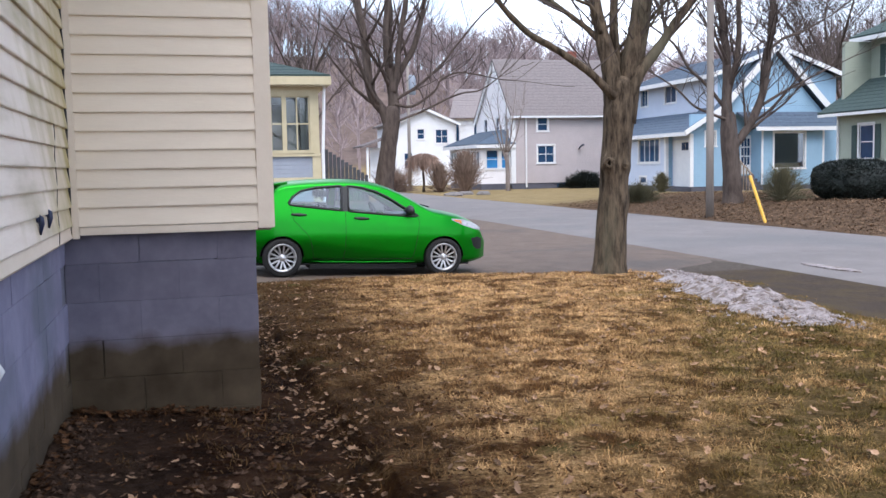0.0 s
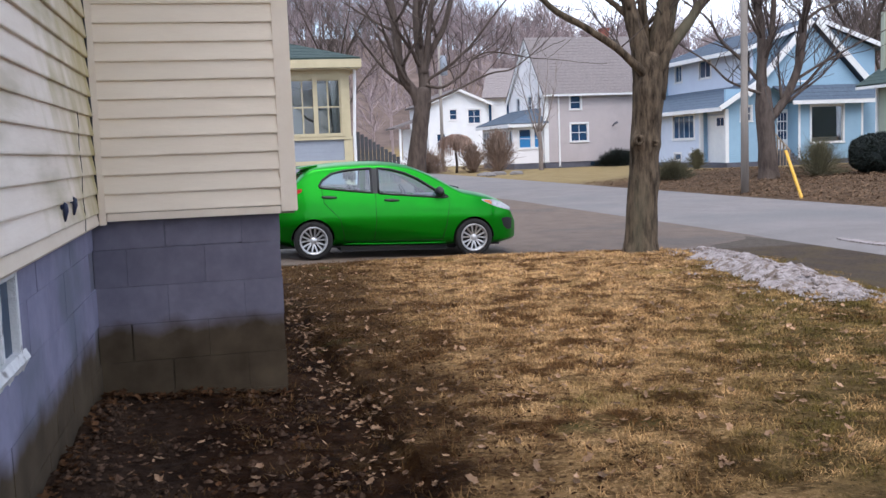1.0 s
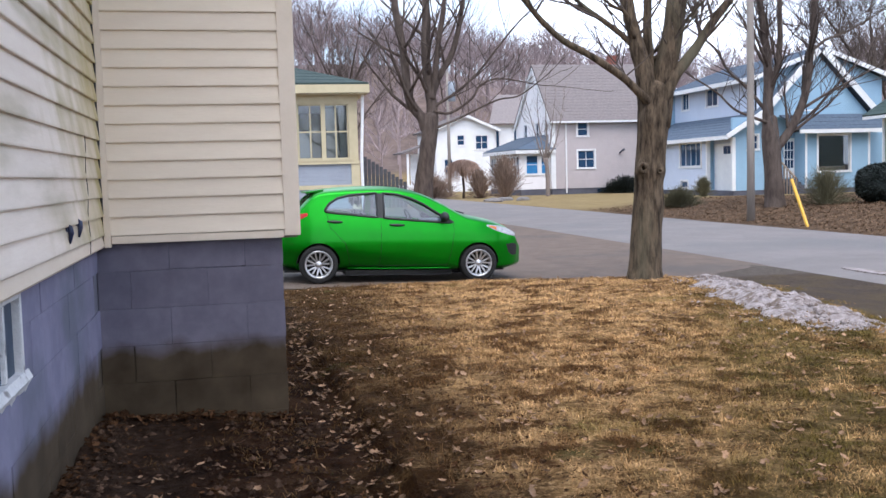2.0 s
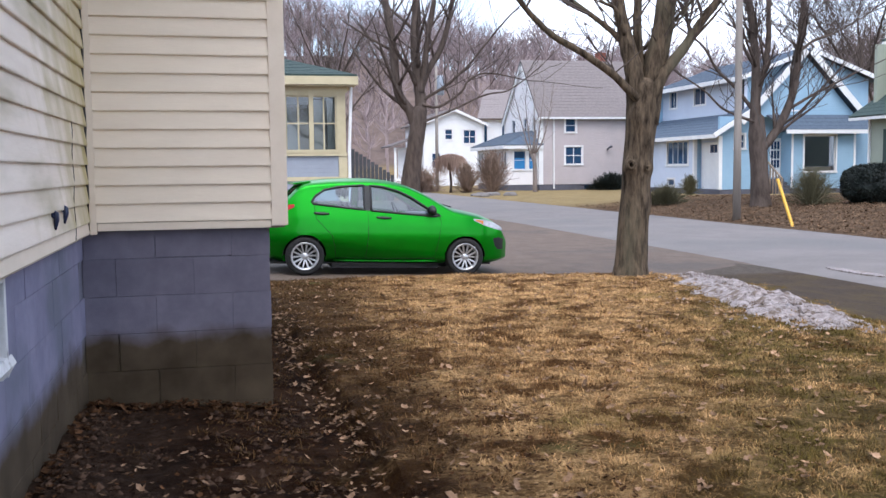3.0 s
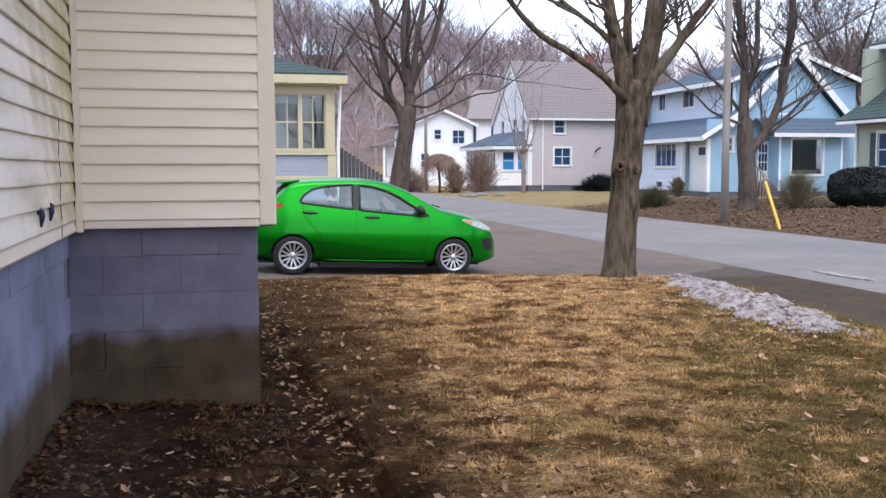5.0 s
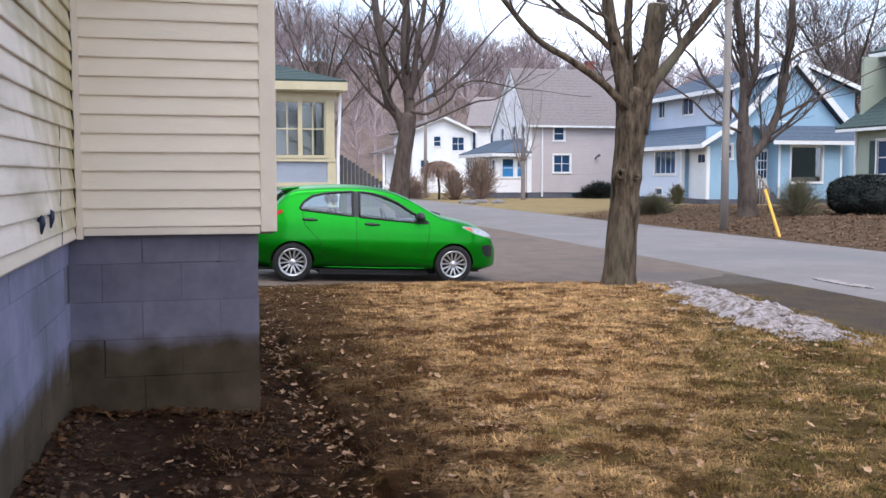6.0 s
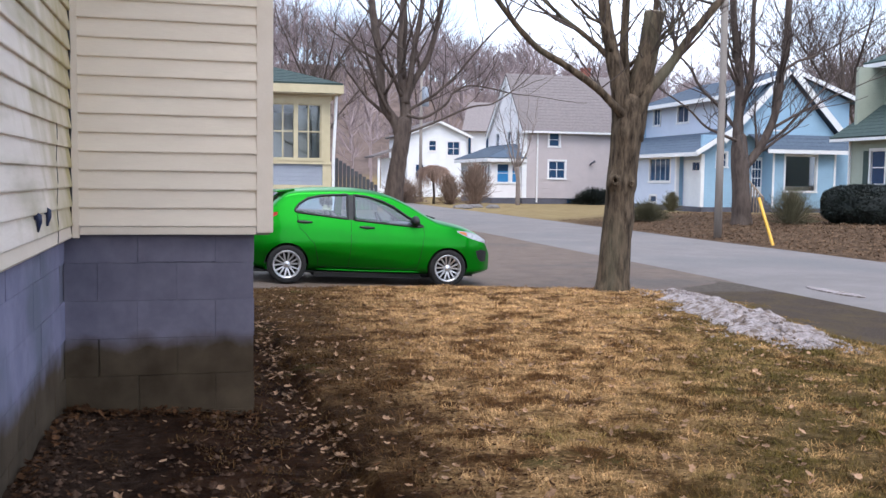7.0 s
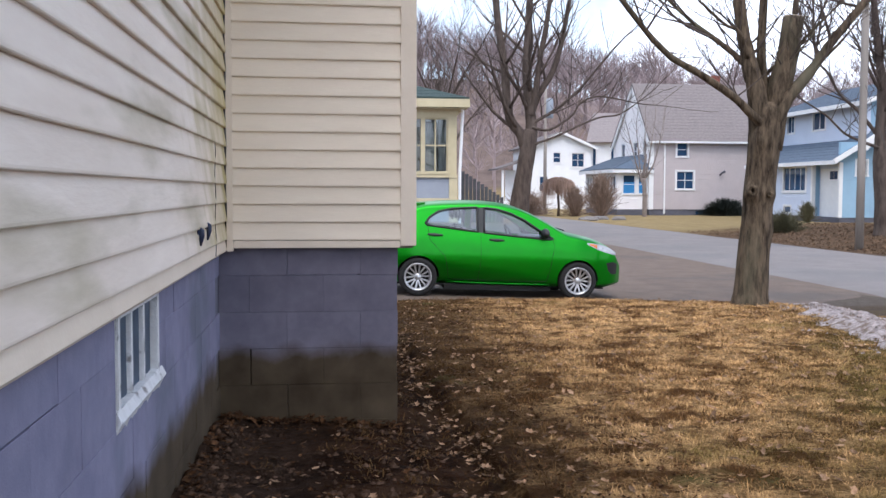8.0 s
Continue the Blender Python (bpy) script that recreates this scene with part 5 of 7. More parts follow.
def yellow_house():
    h = thing("house", "house with yellow-trimmed sunroom and blue-grey siding", "house", (0, 31, 0.2))
    top = []
    Y, S = M["yellow_trim"], M["bluegrey_siding"]
    y0 = 31.0
    hole = [(2.2, 3.83, 1.86, 3.62), (0.2, 1.83, 1.86, 3.62)]
    top.append(wall_mesh("wall", Y, "y", y0, -1, -7, 4.12, 1.75, 3.9, hole, 0.2))
    top.append(part_boxes("wall", [(3.92, 4.12, y0 + 0.2, 37, 0.0, 3.9)], Y))
    top.append(part_boxes("wall", [(-7, 3.92, 36.8, 37, 0.0, 3.9)], Y))
    top.append(part_boxes("wall", [(-7, -6.8, y0 + 0.2, 36.8, 0.0, 3.9)], Y))
    top.append(part_boxes("lower_wall", [(-7, 3.88, y0 + 0.02, y0 + 0.2, 0.0, 1.75)], S))
    for b in ((3.88, 4.15, y0 - 0.03, y0 + 0.2, 0.0, 1.70), (-7, 4.15, y0 - 0.06, y0, 1.70, 1.80), (-7, 3.88, y0 - 0.03, y0 + 0.02, 0.9, 1.03), (-7, 4.17, y0 - 0.05, y0 - 0.002, 3.72, 3.90)):
        top.append(part_boxes("trim", [b], Y))
    for hh in hole:
        w = window(None, "y", y0, -1, *hh, cols=4, rows=2, trim=0.1, mat=Y, glass=M["glass"])
        um = (hh[0] + hh[1]) / 2
        part_boxes("mullion", [(um - 0.07, um + 0.07, y0 - 0.04, y0 + 0.02, hh[2], hh[3])], Y, w)
        part_boxes("curtain", [(hh[0] + 0.0 + 0.9 * k, hh[0] + 0.42 + 0.9 * k, y0 + 0.3, y0 + 0.33, hh[2], hh[3] - 0.1 - 0.7 * ((k + 1) % 2)) for k in range(2)], M["curtain"], w)
        part_boxes("curtain", [(hh[0] + 1.35, hh[1], y0 + 0.26, y0 + 0.29, hh[2], hh[3])], M["curtain"], w)
        top.append(w)
    top.append(roof_slab("roof", None, M["roof_green"], [(-7.3, y0 - 0.4, 4.12), (4.42, y0 - 0.4, 4.12), (2.2, 34, 5.0), (-7.3, 34, 5.0)]))
    top.append(roof_slab("roof", None, M["roof_green"], [(4.42, y0 - 0.4, 4.12), (4.42, 37.4, 4.12), (2.2, 34.02, 5.0), (2.2, 34, 5.0)]))
    top.append(part_boxes("fascia", [(-7.3, 4.42, y0 - 0.48, y0 - 0.4, 3.94, 4.2)], Y))
    top.append(part_boxes("fascia", [(4.42, 4.48, y0 - 0.48, 37.4, 3.94, 4.2)], Y))
    top.append(part_boxes("soffit", [(-7.3, 4.42, y0 - 0.4, y0 + 0.1, 3.9, 3.93)], Y))
    top.append(part_boxes("soffit", [(4.15, 4.42, y0 + 0.1, 37.3, 3.9, 3.93)], Y))
    bm = bmesh.new()
    tube(bm, [(4.3, y0 - 0.1, 3.9), (4.28, y0 - 0.05, 3.2), (4.22, y0 - 0.05, 1.9), (4.22, y0 - 0.05, 0.2)], [0.05] * 4, 8)
    top.append(part("downspout", bm, M["white_trim"]))
    top.append(part_boxes("ceiling", [(-6.8, 3.9, y0 + 0.2, 36.8, 3.7, 3.75)], M["white_trim"]))
    for o in top:
        o.parent = h
        o.matrix_parent_inverse = Matrix.Translation(-h.location)


grey_house()
blue_house()
cream_house()
white_house()
yellow_house()


# ---- street things ----
pole = thing("utility_pole", "weathered grey wooden utility pole beside the street", "pole", (15.9, 27.2, -0.5))
bm = bmesh.new()
tube(bm, [(0, 0, -0.1), (0, 0, 3), (0.0, 0, 6), (-0.02, 0, 10.5)], [0.125, 0.115, 0.105, 0.095], 14, wobble=0.02, rng=random.Random(2))
part("post", bm, M["pole"], pole, smooth=True)
bm = bmesh.new()
box(bm, -1.2, 1.2, -0.16, -0.06, 9.6, 9.75)
part("crossarm", bm, M["pole"], pole)

guy = thing("guy_wire", "yellow guard tube on a slanted steel guy wire", "wire guard", (15.7, 23.8, -0.46))
bm = bmesh.new()
tube(bm, [(0, 0, -0.05), (0.05, 0.9, 1.31)], [0.045, 0.045], 8)
part("guard", bm, M["yellow_plastic"], guy, "bright yellow plastic sleeve")
bm = bmesh.new()
tube(bm, [(0.05, 0.9, 1.31), (0.2, 3.35, 5.0)], [0.008, 0.008], 5)
part("wire", bm, M["cable"], guy)


far_pole = thing("utility_pole", "distant utility pole carrying a grey transformer can", "pole", (16.75, 73.5, -0.45))
bm = bmesh.new()
tube(bm, [(0, 0, -0.1), (0, 0, 4.5), (0, 0, 9.6)], [0.14, 0.125, 0.10], 12)
part("post", bm, M["pole"], far_pole, smooth=True)
bm = bmesh.new()
tube(bm, [(0.30, -0.1, 7.35), (0.30, -0.1, 7.4), (0.30, -0.1, 8.75), (0.30, -0.1, 8.85)], [0.24, 0.28, 0.28, 0.2], 16)
part("transformer", bm, M["grey_metal"], far_pole, "pale grey metal transformer can", True)


def twig_bush(name, label, at, radius, height, count, mat, seed, fan=1.0, blade=0.02):
    """A shrub of many thin stems that fork, with an uneven outline."""
    r = random.Random(seed)
    bm = bmesh.new()
    for i in range(count):
        a, tilt = r.random() * 6.28, abs(r.gauss(0, 0.5)) * fan
        tilt = min(tilt, 1.45)
        d = Vector((math.cos(a) * math.sin(tilt), math.sin(a) * math.sin(tilt), math.cos(tilt)))
        ln = r.uniform(0.65, 1.05)
        p0 = Vector((math.cos(a) * 0.12 * radius * r.random(), math.sin(a) * 0.12 * radius * r.random(), -0.05))
        top = Vector((d.x * radius, d.y * radius, d.z * height)) * ln
        mid = p0.lerp(top, 0.5) + Vector((r.uniform(-1, 1), r.uniform(-1, 1), r.uniform(0, 1))) * 0.08 * radius
        tube(bm, [p0, mid, top], [blade * 1.5, blade, blade * 0.5], 3, cap=False)
        for k in range(4):
            q = mid.lerp(top, r.uniform(0.0, 0.9))
            e = q + (d + Vector((r.uniform(-1, 1), r.uniform(-1, 1), r.uniform(-0.4, 0.8)))) * 0.22 * radius
            tube(bm, [q, e], [blade * 0.7, blade * 0.35], 3, cap=False)
    top_ob = thing(name, label, "shrub", at)
    part("crown", bm, mat, top_ob)
    return top_ob


def bush_at(name, label, x, y, *rest, **kw):
    return twig_bush(name, label, (x, y, ground_z(x, y)), *rest, **kw)


bush_at("shrub", "rounded bare brown shrub beside the grey porch", 18.05, 62.5, 1.5, 2.75, 420, M["shrub"], 1, fan=1.1, blade=0.022)


def weeping_tree(x, y, radius, height):
    """A small grafted tree: a bare stem under a dome of arching, hanging shoots."""
    r = random.Random(2)
    z0 = ground_z(x, y)
    top = thing("weeping_tree", "small weeping bare tree with a domed pinkish-brown crown", "tree", (x, y, z0))
    bm = bmesh.new()
    fork = height * 0.5
    tube(bm, [(0, 0, -0.1), (0.04, 0, fork * 0.5), (-0.03, 0, fork)], [0.11, 0.085, 0.09], 9)
    part("trunk", bm, M["bark_far"], top, smooth=True)
    bm = bmesh.new()
    for i in range(760):
        a, reach = r.random() * 6.283, radius * r.uniform(0.15, 1.0) ** 0.7
        c, s = math.cos(a), math.sin(a)
        crest = height * r.uniform(0.86, 1.0) - 0.10 * height * (reach / radius) ** 2
        drop = crest - height * r.uniform(0.08, 0.52)
        tube(bm, [(0, 0, fork - 0.05), (c * reach * 0.4, s * reach * 0.4, crest * 0.96), (c * reach * 0.8, s * reach * 0.8, crest * 0.93), (c * reach, s * reach, drop)],
             [0.018, 0.014, 0.012, 0.007], 3, cap=False)
    part("crown", bm, M["weeping"], top, "hanging bare shoots")


weeping_tree(16.25, 67.0, 1.45, 2.95)
bush_at("shrub", "low bare brown hedge by the street", 14.7, 70.0, 2.0, 1.4, 300, M["shrub"], 3, fan=1.8, blade=0.022)
bush_at("shrub", "bare brown shrub beside the porch steps", 17.2, 66.0, 1.2, 2.0, 260, M["shrub"], 9, fan=1.3, blade=0.022)
bush_at("shrub", "low olive shrub on the leaf-covered bank", 17.8, 36.0, 1.0, 0.65, 600, M["shrub_green"], 4, fan=2.0, blade=0.006)
bush_at("shrub", "loose olive-green grassy shrub on the bank", 19.7, 29.0, 1.05, 1.2, 330, M["shrub_green"], 5, fan=1.7, blade=0.005)
bush_at("shrub", "loose olive-green grassy shrub on the bank", 20.6, 30.2, 0.9, 1.1, 260, M["shrub_green"], 6, fan=1.7, blade=0.005)
bush_at("shrub", "small blue-green shrub by the blue house", 26.3, 50.5, 0.7, 1.1, 220, M["shrub_green"], 7, fan=1.2, blade=0.014)
bush_at("shrub", "low dark green shrub under the grey wall", 28.0, 65.6, 1.9, 0.7, 420, M["evergreen"], 8, fan=2.2, blade=0.03)


def hedge(at, sx, sy, sz, seed):
    """A dense clipped evergreen: thousands of short needles over a rounded form."""
    r = random.Random(seed)
    verts, faces = [], []
    bm = bmesh.new()
    bmesh.ops.create_icosphere(bm, subdivisions=4, radius=1.0)
    for v in bm.verts:
        d = v.co.normalized()
        f = 0.93 + 0.05 * noise.noise(d * 3)
        p = Vector([math.copysign(abs(c) ** 0.75, c) for c in d]) * f
        v.co = (p.x * sx, p.y * sy, max(-0.1, (p.z + 1) * 0.5 * sz))
    top = thing("evergreen_bush", "dense rounded dark evergreen bush on the bank", "bush", at)
    part("core", bm, M["evergreen"], top)
    for i in range(9000):
        d = Vector((r.gauss(0, 1), r.gauss(0, 1), r.gauss(0, 1))).normalized()
        p = Vector([math.copysign(abs(c) ** 0.75, c) for c in d]) * (0.93 + 0.05 * noise.noise(d * 3))
        p = Vector((p.x * sx, p.y * sy, max(0.0, (p.z + 1) * 0.5 * sz)))
        e = (d + Vector((r.uniform(-1, 1), r.uniform(-1, 1), r.uniform(-0.6, 1))) * 0.7).normalized() * r.uniform(0.05, 0.13)
        s = d.cross(Vector((r.uniform(-1, 1), r.uniform(-1, 1), r.uniform(-1, 1)))).normalized() * 0.02
        k = len(verts)
        verts += [(p - s)[:], (p + s)[:], (p + e)[:]]
        faces.append((k, k + 1, k + 2))
    me = bpy.data.meshes.new("needles")
    me.from_pydata(verts, [], faces)
    me.materials.append(M["evergreen"])
    ob = new("needles", me)
    ob.parent = top


hedge((21.85, 28.0, ground_z(21.85, 28.0) - 0.08), 1.42, 1.25, 1.42, 5)

# dark fence beside the sunroom
fence = thing("fence", "dark weathered board fence stepping down beside the sunroom", "fence", (4.3, 31.3, 0.2))
for k in range(11):
    part_boxes("board", [(0.02 + k * 0.13, 0.13 + k * 0.13, 0, 0.03, -0.1, 1.72 - 0.085 * k)], M["dark_fence"], fence)
part_boxes("rail", [(0, 1.45, 0.03, 0.08, 0.35, 0.44)], M["dark_fence"], fence)

# stones at the street edge
r = random.Random(12)
for k in range(7):
    x, y = 15.6 + r.uniform(0, 2.2), 58.0 + r.uniform(-1.2, 1.2)
    bm = bmesh.new()
    bmesh.ops.create_icosphere(bm, subdivisions=2, radius=1)
    s = r.uniform(0.16, 0.34)
    for v in bm.verts:
        v.co *= 1 + 0.25 * noise.noise(v.co * 1.5 + Vector((k, 0, 0)))
        v.co = Vector((v.co.x * s * 1.5, v.co.y * s, v.co.z * s * 0.6))
    st = part("stone", bm, M["rock"])
    st.location = (x, y, ground_z(x, y) + s * 0.2)
    tagged(st, "grey garden stone at the street edge", "stone", "stones at the street edge")


# ---- the green car ----
CAR_TOP = [(-0.66, 0.62), (-0.635, 0.80), (-0.58, 0.92), (-0.44, 1.02), (-0.28, 1.16), (-0.13, 1.32), (-0.03, 1.405), (0.12, 1.435), (0.4, 1.462), (0.75, 1.480),
           (1.05, 1.482), (1.3, 1.462), (1.56, 1.412), (1.77, 1.33), (1.99, 1.22), (2.17, 1.12), (2.32, 1.045), (2.5, 1.012), (2.75, 0.962), (2.95, 0.892), (3.1, 0.80),
           (3.2, 0.68), (3.25, 0.58)]
CAR_WIDE = [(-0.66, 0.52), (-0.62, 0.66), (-0.55, 0.745), (-0.4, 0.80), (-0.1, 0.835), (0.4, 0.846), (1.2, 0.848), (2.0, 0.846), (2.5, 0.838), (2.8, 0.80), (3.0, 0.735),
            (3.12, 0.66), (3.2, 0.56), (3.25, 0.44)]


def along(table, x):
    for (a, va), (b, vb) in zip(table, table[1:]):
        if x <= b:
            t = min(1.0, max(0.0, (x - a) / (b - a)))
            return va + (vb - va) * t
    return table[-1][1]


def soft_along(table, x):
    return (along(table, x - 0.05) + 2 * along(table, x) + along(table, x + 0.05)) / 4


def car_half(x, z):
    """Half width of the body at a station and height, without the rounding of the roof."""
    w = soft_along(CAR_WIDE, x)
    if z < 0.62:
        f = 1 - 0.055 * ((0.62 - z) / 0.42) ** 1.6
    elif z < 0.90:
        f = 1 - 0.05 * ((z - 0.62) / 0.28) ** 1.5
    else:
        f = 0.95 - 0.37 * (z - 0.90) - 0.06 * (z - 0.9) ** 2
    crease = 0.005 * math.exp(-((z - (0.80 - 0.03 * (x - 1.2))) / 0.035) ** 2)
    tuck = 0.475 - 0.12 * (min(max(x, 0.3), 2.3) - 0.5) - z
    tuck = 0.58 * (math.sqrt(tuck * tuck + 0.0004) + tuck) / 2
    return w * f + crease * (1 if 0.2 < x < 2.3 else 0.4) - tuck


def car_section(x, grow_by=0.0, floor=None):
    """One half ring, from the sill up to the centre line."""
    zt = soft_along(CAR_TOP, x) + grow_by
    zb = floor if floor is not None else (0.185 + 0.05 * smooth_step(2.9, 3.25, x) + 0.10 * smooth_step(-0.3, -0.66, x))
    cabin = smooth_step(2.25, 1.7, x) * smooth_step(-0.62, -0.3, x)
    rad = 0.085 + 0.02 * cabin + 0.03 * (1 - cabin)
    rad = min(rad, (zt - zb) * 0.45)
    zs = zt - rad
    ring = [(max(0.02, car_half(x, zb) - 0.09 + grow_by), zb), (max(0.03, car_half(x, zb) - 0.015 + grow_by), zb + 0.03)]
    k = 22
    for i in range(1, k + 1):
        z = zb + 0.03 + (zs - zb - 0.03) * i / k
        ring.append((car_half(x, z) + grow_by, z))
    wtop = ring[-1][0]
    e = 2 / 2.6
    for i in range(1, 13):
        a = math.pi / 2 * i / 12
        ring.append((wtop * max(0.0, math.cos(a)) ** e, zs + rad * math.sin(a) ** e))
    return ring


def loft(stations, grow_by=0.0, floor=None):
    bm = bmesh.new()
    rings = []
    for x in stations:
        half = car_section(x, grow_by, floor)
        pts = [(x, -y, z) for y, z in half] + [(x, y, z) for y, z in half[-2::-1]]
        rings.append([bm.verts.new(p) for p in pts])
    for a, b in zip(rings, rings[1:]):
        for k in range(len(a) - 1):
            bm.faces.new((a[k], a[k + 1], b[k + 1], b[k]))
        bm.faces.new((a[-1], a[0], b[0], b[-1]))
    bm.faces.new(rings[0])
    bm.faces.new(rings[-1][::-1])
    bmesh.ops.recalc_face_normals(bm, faces=bm.faces)
    return bm


def temp(bm):
    me = bpy.data.meshes.new("cutter")
    bmesh.ops.recalc_face_normals(bm, faces=bm.faces)
    bm.to_mesh(me)
    bm.free()
    return new("cutter", me)


def carve(bm, cutters):
    """Cuts closed shapes out of a closed mesh and returns a mesh."""
    ob = temp(bm)
    for c in cutters:
        mod = ob.modifiers.new("cut", "BOOLEAN")
        mod.operation, mod.solver, mod.object = "DIFFERENCE", "EXACT", c
    bpy.context.view_layer.update()
    me = bpy.data.meshes.new_from_object(ob.evaluated_get(bpy.context.evaluated_depsgraph_get()))
    for o in [ob, *cutters]:
        old = o.data
        bpy.data.objects.remove(o)
        bpy.data.meshes.remove(old)
    return me


def prism_y(poly):
    bm = bmesh.new()
    prism(bm, [(x, -1.2, z) for x, z in poly], [(x, 1.2, z) for x, z in poly])
    return temp(bm)


REAR_WIN = [(0.12, 1.085), (0.10, 1.115), (0.16, 1.205), (0.29, 1.295), (0.5, 1.345), (0.86, 1.375), (0.90, 1.372), (0.90, 1.005), (0.5, 1.045), (0.2, 1.075)]
FRONT_WIN = [(1.00, 0.995), (1.00, 1.375), (1.2, 1.357), (1.42, 1.300), (1.62, 1.21), (1.80, 1.095), (2.07, 0.935), (2.02, 0.92), (1.5, 0.955)]


def surface(x, z, off=0.0):
    return car_half(x, z) + off


def ruled(name, low, high, n, m, off, mat, parent, side, label="", thick=0.0, smooth=True):
    """A patch of the body's side between a lower and an upper line of (x, z), lying off the surface."""
    def at(line, t):
        f = t * (len(line) - 1)
        i = min(int(f), len(line) - 2)
        return tuple(line[i][k] + (line[i + 1][k] - line[i][k]) * (f - i) for k in (0, 1))
    bm = bmesh.new()
    rows = []
    for j in range(m + 1):
        row = []
        for i in range(n + 1):
            (xa, za), (xb, zb) = at(low, i / n), at(high, i / n)
            x, z = xa + (xb - xa) * j / m, za + (zb - za) * j / m
            row.append(bm.verts.new((x, side * surface(x, z, off), z)))
        rows.append(row)
    for a, b in zip(rows, rows[1:]):
        for i in range(n):
            bm.faces.new((a[i], a[i + 1], b[i + 1], b[i]))
    if thick:
        bmesh.ops.recalc_face_normals(bm, faces=bm.faces)
        bmesh.ops.solidify(bm, geom=bm.faces[:], thickness=thick)
    return part(name, bm, mat, parent, label, smooth)


def side_line(name, pts, radius, off, mat, parent, side, label="", closed=False):
    line = []
    pts = pts + [pts[0]] if closed else pts
    for (xa, za), (xb, zb) in zip(pts, pts[1:]):
        for i in range(5):
            x, z = xa + (xb - xa) * i / 5, za + (zb - za) * i / 5
            line.append((x, side * surface(x, z, off), z))
    x, z = pts[-1]
    line.append((x, side * surface(x, z, off), z))
    bm = bmesh.new()
    tube(bm, line, [radius] * len(line), 6)
    return part(name, bm, mat, parent, label, True)


def lathe(bm, profile, n=40, axis_y=True):
    rings = []
    for k in range(n):
        a = 2 * math.pi * k / n
        rings.append([bm.verts.new((r * math.cos(a), y, r * math.sin(a))) for r, y in profile])
    for k in range(n):
        a, b = rings[k], rings[(k + 1) % n]
        for i in range(len(profile) - 1):
            bm.faces.new((a[i], a[i + 1], b[i + 1], b[i]))


def car():
    paint = material("green_metallic_paint", (0.003, 0.27, 0.002), (0.003, 0.245, 0.002), 3.0, 0.36, metal=0.8, coat=0.22)
    black = material("black_trim_plastic", (0.012, 0.012, 0.013), rough=0.45)
    rubber = material("tyre_rubber", (0.009, 0.009, 0.010), (0.016, 0.015, 0.014), 20, 0.85, 0.3)
    alloy = material("silver_alloy", (0.62, 0.62, 0.63), (0.55, 0.55, 0.56), 10, 0.32, metal=0.85)
    dark = material("wheel_well", (0.01, 0.01, 0.01), rough=0.9)
    glass = clear_glass("car_glass", (0.72, 0.86, 0.92), 0.14)
    seat_m = material("grey_seat_cloth", (0.11, 0.11, 0.12), (0.08, 0.08, 0.09), 30, 0.9, 0.3)
    inner = material("grey_cabin_plastic", (0.16, 0.16, 0.165), (0.13, 0.13, 0.135), 10, 0.7)
    lamp = material("clear_lamp_lens", (0.50, 0.52, 0.55), (0.34, 0.36, 0.39), 22, 0.08, spec=0.9, coat=1.0)
    amber = material("amber_lens", (0.80, 0.26, 0.06), rough=0.15, coat=1.0)
    red = material("red_lamp_lens", (0.45, 0.02, 0.02), (0.35, 0.015, 0.015), 15, 0.15, coat=1.0)
    top = thing("car", "bright green compact hatchback parked on the driveway", "car", (0, 0, 0))
    stations = [-0.66, -0.655, -0.645, -0.63] + [-0.6 + 0.0375 * i for i in range(102)] + [3.235, 3.245, 3.25]
    body_bm = loft(stations)
    cut = []
    for ax in (0.0, 2.49):
        for s in (-1, 1):
            bm = bmesh.new()
            a = [(ax + 0.326 * math.cos(k * math.pi / 24), s * 0.52, 0.295 + 0.326 * math.sin(k * math.pi / 24)) for k in range(48)]
            b = [(x, s * 1.2, z) for x, _, z in a]
            prism(bm, a, b)
            cut.append(temp(bm))
    cav = loft([-0.22 + 0.054 * i for i in range(46)], -0.05, 0.42)
    cut.append(temp(cav))
    cut.append(prism_y(REAR_WIN))
    cut.append(prism_y(FRONT_WIN))
    bm = bmesh.new()
    ring = [(1.52, -0.49), (2.20, -0.63), (2.26, -0.3), (2.28, 0), (2.26, 0.3), (2.20, 0.63), (1.52, 0.49), (1.47, 0)]
    prism(bm, [(x, y, 0.98) for x, y in ring], [(x, y, 1.6) for x, y in ring])
    cut.append(temp(bm))
    bm = bmesh.new()
    ring = [(-0.54, 1.075), (0.54, 1.075), (0.48, 1.345), (-0.48, 1.345)]
    prism(bm, [(-0.9, y, z) for y, z in ring], [(0.02, y, z) for y, z in ring])
    cut.append(temp(bm))
    me = carve(body_bm, cut)
    me.materials.clear()
    me.materials.append(paint)
    for p in me.polygons:
        p.use_smooth = True
    me.set_sharp_from_angle(angle=radians(35))
    body = new("body", me)
    body.parent = top
    body["label"] = "glossy bright green metallic bodywork"
    # glass a little inside the skin
    def skin(name, keep, off, xs, label):
        bm = loft(xs, off)
        bmesh.ops.delete(bm, geom=[f for f in bm.faces if not keep(f.calc_center_median(), f)], context="FACES")
        return part(name, bm, glass, top, label, True)
    fine = [-0.6 + 0.04 * i for i in range(72)]
    skin("windscreen", lambda c, f: 1.42 < c.x < 2.34 and c.z > soft_along(CAR_TOP, c.x) - 0.13 and len(f.verts) == 4 and abs(c.y) < 0.72 and c.z > 0.9, -0.02, fine, "clear windscreen")
    skin("rear_window", lambda c, f: c.x < 0.05 and abs(c.y) < 0.60 and c.z > 1.04 and len(f.verts) == 4, -0.02, fine, "tinted rear window")
